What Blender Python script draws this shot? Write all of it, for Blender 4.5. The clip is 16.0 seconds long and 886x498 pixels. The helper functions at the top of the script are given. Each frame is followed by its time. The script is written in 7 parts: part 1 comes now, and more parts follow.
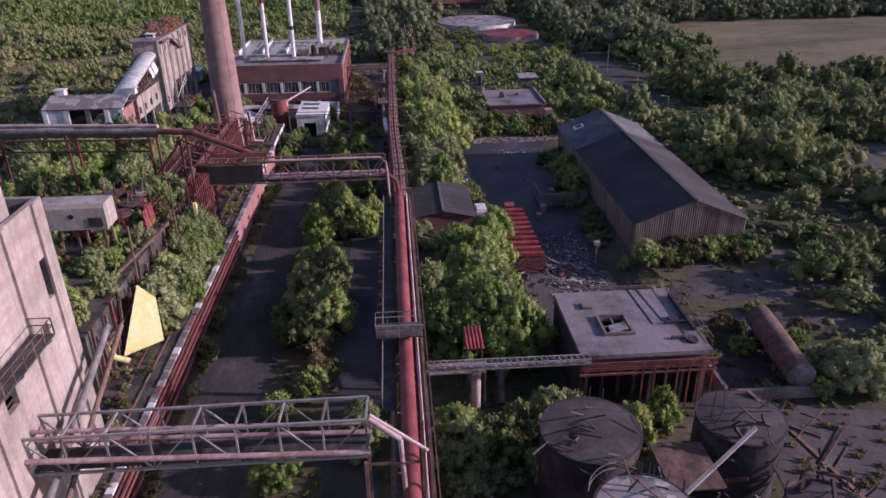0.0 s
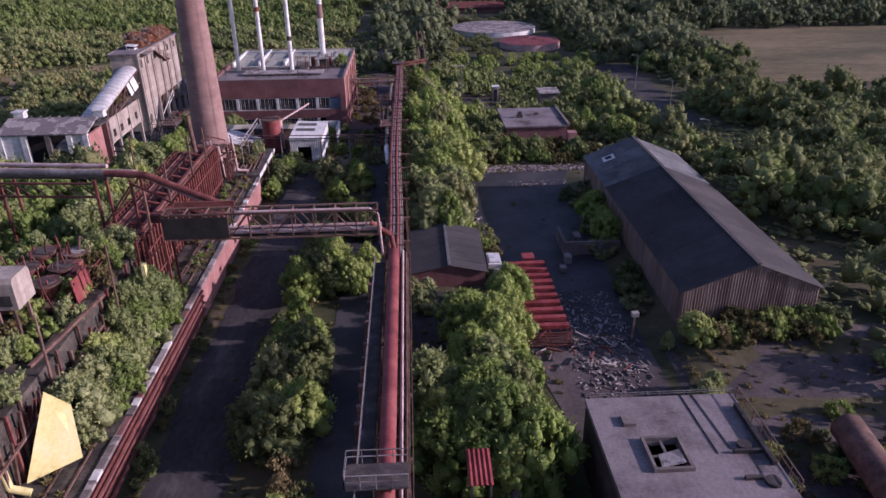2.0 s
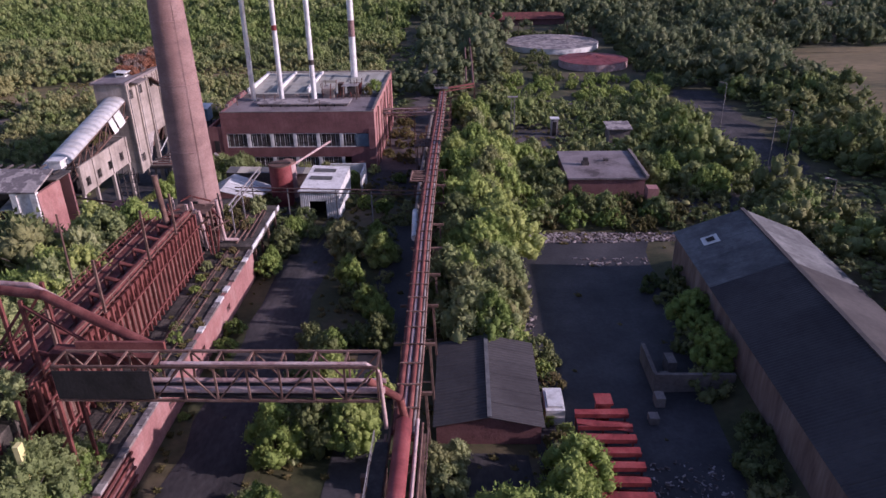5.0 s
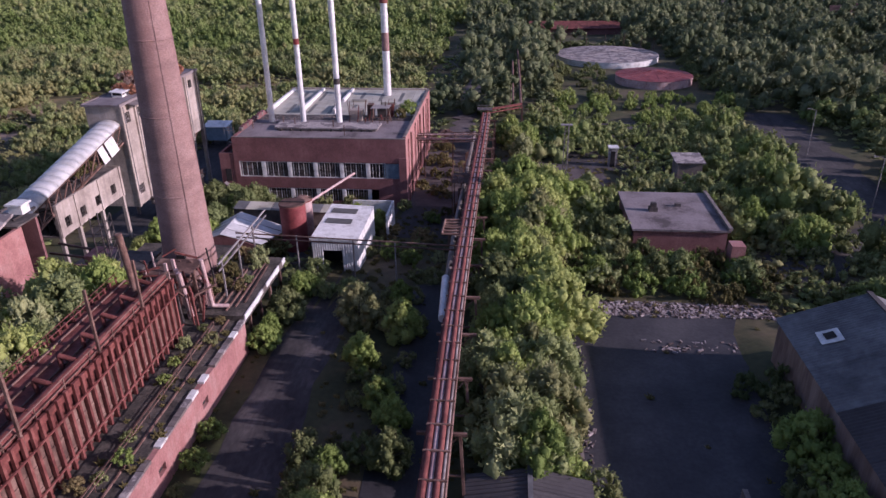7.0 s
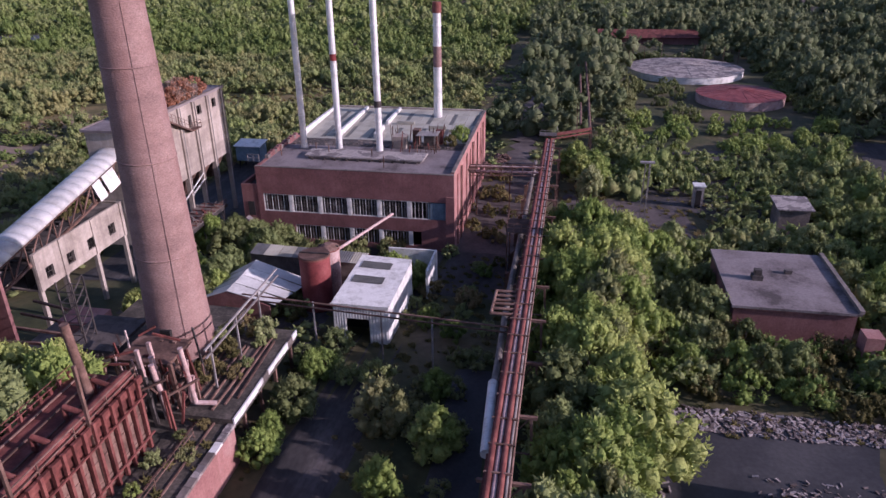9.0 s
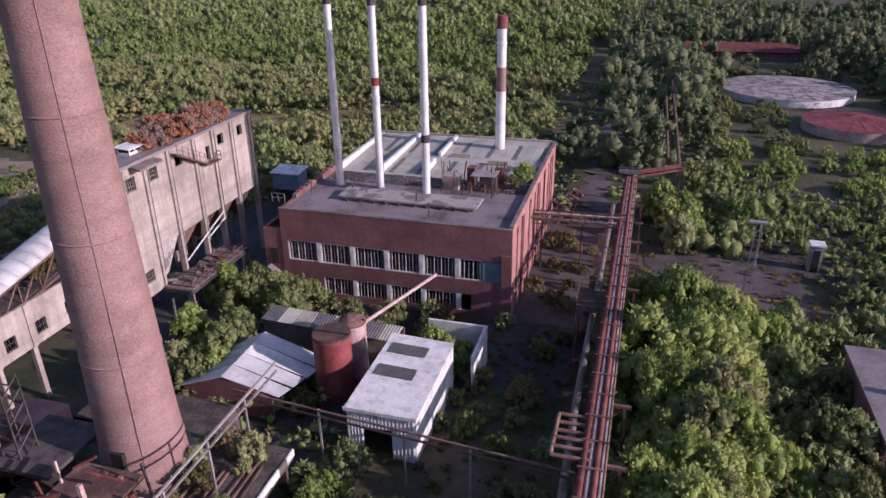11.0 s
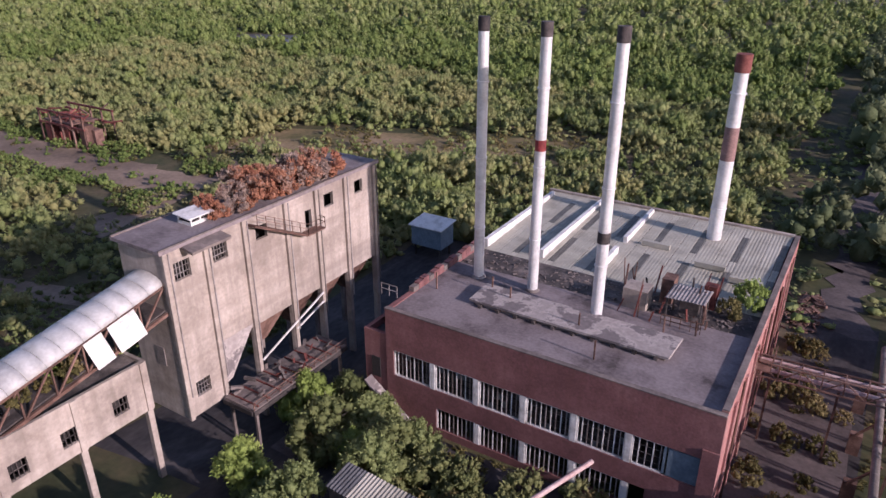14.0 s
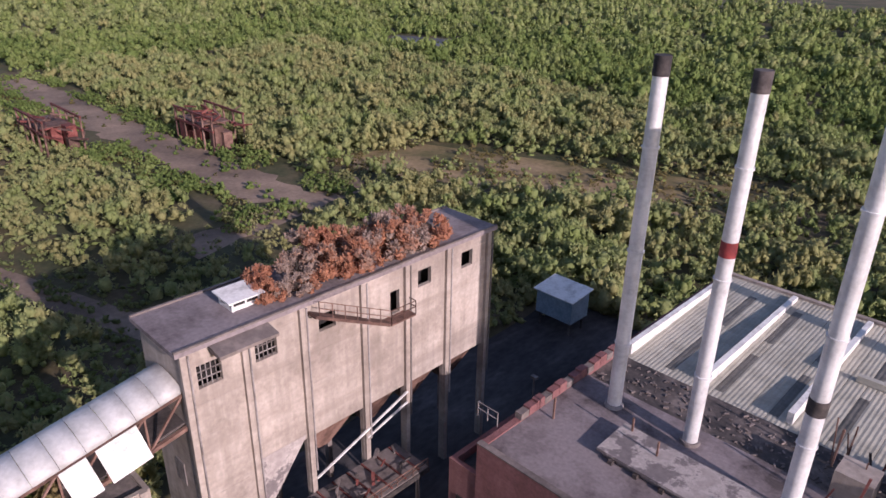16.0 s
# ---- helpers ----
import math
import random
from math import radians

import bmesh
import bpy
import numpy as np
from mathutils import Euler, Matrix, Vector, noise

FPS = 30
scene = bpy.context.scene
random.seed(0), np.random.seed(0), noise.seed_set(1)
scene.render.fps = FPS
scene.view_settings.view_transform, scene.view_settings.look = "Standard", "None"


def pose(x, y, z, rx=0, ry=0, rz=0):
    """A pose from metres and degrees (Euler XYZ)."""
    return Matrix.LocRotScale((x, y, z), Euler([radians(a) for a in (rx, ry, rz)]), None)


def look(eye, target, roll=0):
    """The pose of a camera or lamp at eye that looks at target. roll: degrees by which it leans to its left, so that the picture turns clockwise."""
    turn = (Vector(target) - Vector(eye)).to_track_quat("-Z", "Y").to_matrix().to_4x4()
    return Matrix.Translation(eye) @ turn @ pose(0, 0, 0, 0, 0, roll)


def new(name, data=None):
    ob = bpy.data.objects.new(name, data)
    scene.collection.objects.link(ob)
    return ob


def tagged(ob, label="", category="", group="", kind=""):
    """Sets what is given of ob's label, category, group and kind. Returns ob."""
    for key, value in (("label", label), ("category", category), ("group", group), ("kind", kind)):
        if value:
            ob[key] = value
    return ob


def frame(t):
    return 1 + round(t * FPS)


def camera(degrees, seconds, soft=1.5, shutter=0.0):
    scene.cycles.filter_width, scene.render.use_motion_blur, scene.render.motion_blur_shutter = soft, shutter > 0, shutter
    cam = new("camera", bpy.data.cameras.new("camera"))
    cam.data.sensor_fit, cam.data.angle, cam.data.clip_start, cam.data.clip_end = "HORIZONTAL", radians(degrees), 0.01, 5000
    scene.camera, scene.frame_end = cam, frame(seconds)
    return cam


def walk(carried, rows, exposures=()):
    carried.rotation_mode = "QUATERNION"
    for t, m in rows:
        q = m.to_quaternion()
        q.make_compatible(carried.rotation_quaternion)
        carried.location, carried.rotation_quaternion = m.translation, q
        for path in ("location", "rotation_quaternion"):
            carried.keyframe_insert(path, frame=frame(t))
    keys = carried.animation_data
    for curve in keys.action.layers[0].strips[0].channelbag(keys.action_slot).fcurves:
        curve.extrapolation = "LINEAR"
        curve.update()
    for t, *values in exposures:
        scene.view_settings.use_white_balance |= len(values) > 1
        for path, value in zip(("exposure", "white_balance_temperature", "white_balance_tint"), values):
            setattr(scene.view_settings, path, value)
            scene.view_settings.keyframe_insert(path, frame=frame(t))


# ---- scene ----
cam = camera(64.5, 16.0)
PATH = [
    (0, (-0.1, 0.977, 45.072), (0.022, 2.772, 44.198), -0.7),
    (0.5, (0.768, 5.419, 45.007), (0.885, 7.213, 44.131), -0.7),
    (1, (1.5, 10.023, 44.88), (1.611, 11.818, 44.006), -0.7),
    (1.5, (2.021, 14.78, 44.767), (2.12, 16.576, 43.893), -0.6),
    (2, (2.545, 19.599, 44.659), (2.622, 21.397, 43.787), -0.7),
    (2.5, (3.045, 24.484, 44.618), (3.099, 26.284, 43.748), -0.8),
    (3, (3.592, 29.427, 44.51), (3.622, 31.229, 43.642), -0.9),
    (3.5, (3.987, 34.555, 44.345), (3.996, 36.357, 43.478), -0.8),
    (4, (4.245, 39.709, 44.192), (4.229, 41.512, 43.327), -0.8),
    (6.5, (4.59, 64.984, 43.099), (4.453, 66.789, 42.247), -0.9),
    (7, (4.352, 69.952, 42.943), (4.176, 71.754, 42.094), -0.8),
    (7.5, (4.01, 74.86, 42.777), (3.796, 76.659, 41.931), -0.8),
    (8, (3.617, 79.774, 42.658), (3.366, 81.569, 41.811), -0.7),
    (8.5, (3.218, 84.612, 42.553), (2.929, 86.401, 41.707), -0.7),
    (9, (2.79, 89.415, 42.452), (2.461, 91.198, 41.607), -0.7),
    (11.5, (-0.455, 113.827, 41.724), (-1.026, 115.555, 40.894), -0.8),
    (12, (-1.636, 118.818, 41.679), (-2.277, 120.521, 40.85), -0.7),
    (12.5, (-3.123, 123.736, 41.592), (-3.848, 125.405, 40.762), -0.5),
    (13, (-4.785, 128.538, 41.528), (-5.593, 130.169, 40.698), -0.3),
    (13.5, (-6.5, 133.222, 41.456), (-7.39, 134.81, 40.627), -0.2),
    (14, (-8.384, 137.798, 41.348), (-9.35, 139.34, 40.519), -0.1),
    (14.5, (-10.404, 142.256, 41.228), (-11.448, 143.747, 40.4), 0.0),
    (15, (-12.661, 146.593, 41.118), (-13.786, 148.023, 40.289), 0.2),
    (15.5, (-15.337, 150.543, 41.012), (-16.535, 151.914, 40.186), 0.6),
    (16, (-18.421, 154.095, 40.987), (-19.694, 155.397, 40.16), 1.0),
]
walk(cam, [(t, look(eye, target, roll)) for t, eye, target, roll in PATH], ((0, 0.13, 5650, 40), (9, 0.21, 5650, 37), (16, 0.31, 5930, 30)))

# ---- world, sun, exposure ----
SUN_AZ, SUN_EL = 97.0, 20.0
world = bpy.data.worlds.new("sky")
scene.world = world
world.use_nodes = True
wn = world.node_tree
sky = wn.nodes.new("ShaderNodeTexSky")
sky.sky_type, sky.sun_disc = "NISHITA", False
sky.sun_elevation, sky.sun_rotation = radians(SUN_EL), radians(SUN_AZ)
wn.nodes["Background"].inputs[1].default_value = 0.125
wn.links.new(sky.outputs[0], wn.nodes["Background"].inputs[0])
sun_data = bpy.data.lights.new("sun", "SUN")
sun_data.energy, sun_data.angle, sun_data.color = 5.0, radians(0.6), (1.0, 0.88, 0.74)
sun = new("sun", sun_data)
sd = Vector((math.sin(radians(SUN_AZ)) * math.cos(radians(SUN_EL)), math.cos(radians(SUN_AZ)) * math.cos(radians(SUN_EL)), math.sin(radians(SUN_EL))))
sun.matrix_world = look(sd * 100, (0, 0, 0))
scene.view_settings.exposure = 0.0

# ---- materials ----


def material(name, cols, s1=0.4, s2=6.0, rough=0.85, metal=0.0, bump=0.3, stretch=(1, 1, 1), island=0.0, obj=0.0, fine=0.35, bump_scale=None, contrast=(0.35, 0.65)):
    m = bpy.data.materials.new(name)
    m.use_nodes = True
    nt = m.node_tree
    b = nt.nodes["Principled BSDF"]
    geo = nt.nodes.new("ShaderNodeNewGeometry")
    mp = nt.nodes.new("ShaderNodeMapping")
    mp.inputs["Scale"].default_value = stretch
    nt.links.new(geo.outputs["Position"], mp.inputs[0])
    n1 = nt.nodes.new("ShaderNodeTexNoise")
    n1.inputs["Scale"].default_value, n1.inputs["Detail"].default_value, n1.inputs["Roughness"].default_value = s1, 6, 0.65
    nt.links.new(mp.outputs[0], n1.inputs["Vector"])
    n2 = nt.nodes.new("ShaderNodeTexNoise")
    n2.inputs["Scale"].default_value, n2.inputs["Detail"].default_value = s2, 5
    nt.links.new(mp.outputs[0], n2.inputs["Vector"])
    ramp = nt.nodes.new("ShaderNodeValToRGB")
    els = ramp.color_ramp.elements
    while len(els) < len(cols):
        els.new(0.5)
    for i, c in enumerate(cols):
        els[i].position = contrast[0] + (contrast[1] - contrast[0]) * i / max(1, len(cols) - 1)
        els[i].color = (*c, 1)
    fac = n1.outputs["Fac"]
    for out, amount in ((geo.outputs["Random Per Island"], island),):
        if amount:
            ma = nt.nodes.new("ShaderNodeMath")
            ma.operation = "MULTIPLY_ADD"
            ma.inputs[1].default_value = amount
            nt.links.new(out, ma.inputs[0])
            nt.links.new(fac, ma.inputs[2])
            sb = nt.nodes.new("ShaderNodeMath")
            sb.operation = "SUBTRACT"
            sb.inputs[1].default_value = amount / 2
            nt.links.new(ma.outputs[0], sb.inputs[0])
            fac = sb.outputs[0]
    if obj:
        oi = nt.nodes.new("ShaderNodeObjectInfo")
        ma = nt.nodes.new("ShaderNodeMath")
        ma.operation = "MULTIPLY_ADD"
        ma.inputs[1].default_value = obj
        nt.links.new(oi.outputs["Random"], ma.inputs[0])
        nt.links.new(fac, ma.inputs[2])
        sb = nt.nodes.new("ShaderNodeMath")
        sb.operation = "SUBTRACT"
        sb.inputs[1].default_value = obj / 2
        nt.links.new(ma.outputs[0], sb.inputs[0])
        fac = sb.outputs[0]
    nt.links.new(fac, ramp.inputs[0])
    mix = nt.nodes.new("ShaderNodeMixRGB")
    mix.blend_type = "OVERLAY"
    mix.inputs[0].default_value = fine
    nt.links.new(ramp.outputs[0], mix.inputs[1])
    nt.links.new(n2.outputs["Fac"], mix.inputs[2])
    nt.links.new(mix.outputs[0], b.inputs["Base Color"])
    b.inputs["Roughness"].default_value, b.inputs["Metallic"].default_value = rough, metal
    b.inputs["Specular IOR Level"].default_value = 0.3
    if bump:
        bp = nt.nodes.new("ShaderNodeBump")
        bp.inputs["Strength"].default_value, bp.inputs["Distance"].default_value = bump, 0.08
        nt.links.new(n2.outputs["Fac"], bp.inputs["Height"])
        nt.links.new(bp.outputs[0], b.inputs["Normal"])
    return m


def leaf_material(name, cols, s1=0.05, grain=3.2, relief=0.5):
    """Foliage: tone varies by clump and tree, with fine leafy grain and relief."""
    m = material(name, cols, s1, grain, rough=0.75, bump=0, island=0.08, obj=0.3, fine=0.25, contrast=(0.28, 0.72))
    nt = m.node_tree
    b = nt.nodes["Principled BSDF"]
    b.inputs["Specular IOR Level"].default_value = 0.15
    geo = nt.nodes.new("ShaderNodeNewGeometry")
    nz = nt.nodes.new("ShaderNodeTexNoise")
    nz.inputs["Scale"].default_value, nz.inputs["Detail"].default_value, nz.inputs["Roughness"].default_value = grain * 0.55, 4, 0.75
    nt.links.new(geo.outputs["Position"], nz.inputs["Vector"])
    bp = nt.nodes.new("ShaderNodeBump")
    bp.inputs["Strength"].default_value, bp.inputs["Distance"].default_value = relief, 0.7
    nt.links.new(nz.outputs["Fac"], bp.inputs["Height"])
    nt.links.new(bp.outputs[0], b.inputs["Normal"])
    tr = nt.nodes.new("ShaderNodeBsdfTranslucent")
    mx = nt.nodes.new("ShaderNodeMixShader")
    mx.inputs[0].default_value = 0.3
    nt.links.new(b.inputs["Base Color"].links[0].from_socket, tr.inputs[0])
    nt.links.new(bp.outputs[0], tr.inputs["Normal"])
    nt.links.new(b.outputs[0], mx.inputs[1])
    nt.links.new(tr.outputs[0], mx.inputs[2])
    nt.links.new(mx.outputs[0], nt.nodes["Material Output"].inputs[0])
    return m


def add_streaks(m, col, scale=(1.2, 1.2, 0.12), amount=0.6):
    """Weather streaks that run down a wall."""
    nt = m.node_tree
    b = nt.nodes["Principled BSDF"]
    src = b.inputs["Base Color"].links[0].from_socket
    geo = nt.nodes.new("ShaderNodeNewGeometry")
    mp = nt.nodes.new("ShaderNodeMapping")
    mp.inputs["Scale"].default_value = scale
    nt.links.new(geo.outputs["Position"], mp.inputs[0])
    n = nt.nodes.new("ShaderNodeTexNoise")
    n.inputs["Scale"].default_value, n.inputs["Detail"].default_value = 1.0, 6
    nt.links.new(mp.outputs[0], n.inputs["Vector"])
    r = nt.nodes.new("ShaderNodeValToRGB")
    r.color_ramp.elements[0].position, r.color_ramp.elements[1].position = 0.48, 0.72
    r.color_ramp.elements[1].color = (amount, amount, amount, 1)
    nt.links.new(n.outputs["Fac"], r.inputs[0])
    mx = nt.nodes.new("ShaderNodeMixRGB")
    nt.links.new(r.outputs[0], mx.inputs[0])
    nt.links.new(src, mx.inputs[1])
    mx.inputs[2].default_value = (*col, 1)
    nt.links.new(mx.outputs[0], b.inputs["Base Color"])


M_GROUND = material("grass_and_dirt", [(0.03, 0.036, 0.014), (0.051, 0.053, 0.022), (0.078, 0.066, 0.033), (0.108, 0.081, 0.051)], 0.06, 1.2, bump=0.6, fine=0.5)
M_ASPHALT = material("worn_asphalt", [(0.023, 0.021, 0.022), (0.041, 0.036, 0.037), (0.055, 0.048, 0.048), (0.094, 0.081, 0.080)], 0.22, 2.2, rough=0.9, fine=0.6, stretch=(1.0, 0.45, 1.0), contrast=(0.33, 0.68))
# Concrete colour taken down to carry the shade lying over the yard.
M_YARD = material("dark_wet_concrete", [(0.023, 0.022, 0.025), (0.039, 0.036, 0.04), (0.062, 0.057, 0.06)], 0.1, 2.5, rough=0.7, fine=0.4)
M_PAVE = material("pale_concrete_paving", [(0.054, 0.043, 0.043), (0.085, 0.068, 0.066), (0.116, 0.094, 0.090)], 0.15, 2.5, rough=0.9, fine=0.5)
M_DRY = material("dry_grass_clearing", [(0.091, 0.082, 0.031), (0.200, 0.146, 0.073), (0.274, 0.200, 0.118)], 0.06, 1.0, bump=0.5, fine=0.5)
M_FIELD = material("mown_field", [(0.066, 0.061, 0.024), (0.127, 0.098, 0.044), (0.182, 0.134, 0.066)], 0.05, 0.8, bump=0.2, stretch=(0.35, 1.0, 1.0), fine=0.5)
M_CONC = material("weathered_concrete_render", [(0.225, 0.185, 0.16), (0.33, 0.278, 0.242), (0.4, 0.34, 0.3)], 0.25, 3.0, rough=0.9, fine=0.3)
add_streaks(M_CONC, (0.17, 0.14, 0.12), amount=0.55)
add_streaks(M_CONC, (0.22, 0.18, 0.155), scale=(0.05, 0.05, 1.1), amount=0.65)
add_streaks(M_CONC, (0.15, 0.125, 0.11), scale=(1.6, 1.6, 0.06), amount=0.3)
M_CONC_DK = material("dark_stained_concrete", [(0.088, 0.072, 0.066), (0.144, 0.118, 0.11), (0.216, 0.176, 0.16)], 0.3, 3.0)
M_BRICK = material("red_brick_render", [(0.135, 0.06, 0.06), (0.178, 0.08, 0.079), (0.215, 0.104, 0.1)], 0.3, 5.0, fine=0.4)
add_streaks(M_BRICK, (0.14, 0.06, 0.055), amount=0.45)
# Salmon walls, and the paler tone that paints sun on the power house side.
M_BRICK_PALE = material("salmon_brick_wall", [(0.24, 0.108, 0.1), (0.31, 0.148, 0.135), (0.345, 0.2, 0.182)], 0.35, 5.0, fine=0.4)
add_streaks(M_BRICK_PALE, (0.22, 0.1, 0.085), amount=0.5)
M_CHIM = material("chimney_brickwork", [(0.185, 0.115, 0.105), (0.235, 0.145, 0.132), (0.27, 0.175, 0.16)], 0.25, 5.5, stretch=(1, 1, 2.2), fine=0.65, bump=0.6)
add_streaks(M_CHIM, (0.22, 0.115, 0.1), scale=(0.5, 0.5, 0.05), amount=0.5)
M_DECK = material("sooty_deck_with_weeds", [(0.03, 0.026, 0.022), (0.062, 0.052, 0.044), (0.11, 0.09, 0.076)], 0.5, 4.0, fine=0.6)
M_ROOFFELT = material("roof_felt", [(0.069, 0.055, 0.055), (0.138, 0.113, 0.115), (0.168, 0.139, 0.142), (0.202, 0.170, 0.174)], 0.2, 3.5, fine=0.4, contrast=(0.36, 0.56))
M_ROOFFELT_DK = material("burnt_roof_felt", [(0.036, 0.032, 0.032), (0.072, 0.06, 0.056), (0.16, 0.132, 0.12)], 0.35, 3.0, fine=0.5)
M_PALE = material("pale_mortar_screed", [(0.28, 0.243, 0.23), (0.35, 0.308, 0.29), (0.15, 0.128, 0.128)], 0.42, 2.5, contrast=(0.42, 0.52))
M_WHITEROOF = material("white_corrugated_sheet", [(0.249, 0.234, 0.191), (0.335, 0.315, 0.261), (0.392, 0.367, 0.308)], 0.3, 4.0, rough=0.6, fine=0.2, obj=0.2)
add_streaks(M_WHITEROOF, (0.3, 0.29, 0.26), scale=(0.6, 0.4, 1), amount=0.4)
M_GREYSTRIP = material("dirty_rooflight_sheet", [(0.072, 0.068, 0.06), (0.12, 0.112, 0.1)], 0.5, 4.0, rough=0.5)
M_ASBESTOS = material("grey_cement_sheet", [(0.038, 0.034, 0.036), (0.053, 0.048, 0.05), (0.07, 0.063, 0.064)], 0.12, 2.0, rough=0.9, obj=0.08, fine=0.25)
M_ASBESTOS_LT = material("pale_grey_sheet", [(0.08, 0.08, 0.084), (0.116, 0.116, 0.12), (0.16, 0.16, 0.164)], 0.3, 2.0, obj=0.2)
M_CLAD = material("rusty_wall_cladding", [(0.11, 0.07, 0.06), (0.175, 0.118, 0.102), (0.235, 0.168, 0.148)], 0.6, 3.0, stretch=(1, 1, 0.15), obj=0.25)
M_WHITE = material("peeling_white_paint", [(0.4, 0.384, 0.368), (0.576, 0.56, 0.544), (0.64, 0.624, 0.608)], 0.8, 5.0, rough=0.6, fine=0.3)
M_STACK = material("dull_aluminium_cladding", [(0.52, 0.51, 0.51), (0.62, 0.61, 0.61), (0.7, 0.69, 0.69)], 0.5, 4.0, rough=0.42, metal=0.3, fine=0.2)
M_GALLERY = material("dull_white_sheeting", [(0.36, 0.35, 0.345), (0.45, 0.44, 0.435), (0.5, 0.49, 0.485)], 0.6, 4.0, rough=0.55, fine=0.2, obj=0.2)
M_RUST = material("dark_red_rust", [(0.08, 0.024, 0.02), (0.136, 0.04, 0.034), (0.192, 0.068, 0.056)], 0.7, 6.0, rough=0.85, fine=0.4, obj=0.2)
M_RUST_BR = material("brown_rusty_steel", [(0.072, 0.04, 0.032), (0.128, 0.072, 0.056), (0.2, 0.12, 0.096)], 0.8, 6.0, rough=0.85, obj=0.25)
M_REDPIPE = material("red_oxide_paint", [(0.128, 0.028, 0.028), (0.192, 0.044, 0.044), (0.24, 0.072, 0.068)], 0.4, 5.0, rough=0.6, fine=0.3)
M_REDBRIGHT = material("bright_red_rack_paint", [(0.136, 0.024, 0.024), (0.224, 0.036, 0.036), (0.272, 0.064, 0.06)], 0.6, 5.0, rough=0.6)
M_STEEL = material("grey_galvanised_steel", [(0.125, 0.106, 0.1), (0.206, 0.181, 0.175), (0.262, 0.237, 0.231)], 0.8, 5.0, rough=0.6, obj=0.35)
M_STEEL_DK = material("sooty_dark_steel", [(0.028, 0.024, 0.024), (0.056, 0.046, 0.044), (0.096, 0.08, 0.076)], 0.8, 5.0, rough=0.8, obj=0.3)
M_PINKPIPE = material("faded_pink_pipe", [(0.28, 0.16, 0.152), (0.4, 0.272, 0.256), (0.464, 0.352, 0.336)], 0.5, 4.0, rough=0.6, obj=0.2)
# Near-black colour that paints the shade inside rooms, openings and holes.
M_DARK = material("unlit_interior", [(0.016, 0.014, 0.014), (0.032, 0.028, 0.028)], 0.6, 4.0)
# Sooty tank plate; also paints the shade on the pump building's left wall.
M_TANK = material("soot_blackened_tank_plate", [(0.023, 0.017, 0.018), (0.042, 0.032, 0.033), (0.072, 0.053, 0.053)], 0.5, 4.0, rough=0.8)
M_TANKROOF = material("dusty_tank_roof", [(0.037, 0.028, 0.029), (0.059, 0.046, 0.048), (0.089, 0.070, 0.070)], 0.4, 3.0)
M_YELLOW = material("faded_yellow_board", [(0.496, 0.424, 0.16), (0.608, 0.544, 0.24), (0.624, 0.568, 0.304)], 0.4, 3.0, rough=0.7, fine=0.2)
M_BLUEGREY = material("faded_blue_cabin_panel", [(0.096, 0.136, 0.176), (0.16, 0.208, 0.256)], 0.6, 4.0, obj=0.2)
M_BARK = material("bark", [(0.04, 0.032, 0.024), (0.096, 0.08, 0.064)], 2.0, 10.0)
M_LEAF = leaf_material("birch_leaves", [(0.129, 0.183, 0.048), (0.239, 0.309, 0.079), (0.370, 0.400, 0.130)])
M_LEAF_PALE = leaf_material("willow_leaves", [(0.169, 0.208, 0.080), (0.269, 0.304, 0.121), (0.365, 0.379, 0.187)])
M_LEAF_DK = leaf_material("dark_shrub_leaves", [(0.095, 0.120, 0.046), (0.162, 0.185, 0.071), (0.266, 0.256, 0.116)])
M_LEAF_FAR = leaf_material("woodland_leaves", [(0.091, 0.132, 0.036), (0.143, 0.196, 0.054), (0.191, 0.235, 0.074), (0.231, 0.263, 0.105), (0.281, 0.268, 0.112)], 0.08)
M_LEAF_OAK = leaf_material("tall_dark_tree_leaves", [(0.064, 0.087, 0.044), (0.114, 0.141, 0.065), (0.189, 0.204, 0.109)], 0.12)
M_LEAF_RED = leaf_material("autumn_leaves", [(0.36, 0.16, 0.1), (0.42, 0.2, 0.12), (0.3, 0.22, 0.18), (0.36, 0.28, 0.24)], 0.35)
M_GRASS = leaf_material("dry_grass_tufts", [(0.072, 0.073, 0.026), (0.157, 0.132, 0.052), (0.286, 0.218, 0.111)], 0.1)
M_RUBBLE = material("broken_brick_rubble", [(0.096, 0.072, 0.068), (0.192, 0.152, 0.144), (0.32, 0.272, 0.264)], 2.0, 5.0, island=0.7)
M_WATER = material("dark_pond_silt", [(0.056, 0.052, 0.056), (0.08, 0.076, 0.084)], 0.05, 0.5, rough=0.5, bump=0.05)
M_TRACK = material("bare_earth_track", [(0.109, 0.080, 0.060), (0.186, 0.136, 0.100), (0.264, 0.193, 0.140)], 0.08, 1.5, bump=0.4)
M_GLASS = material("grimy_window_glass", [(0.04, 0.044, 0.048), (0.096, 0.104, 0.112)], 1.5, 5.0, rough=0.2, bump=0.1)

# ---- mesh tools ----


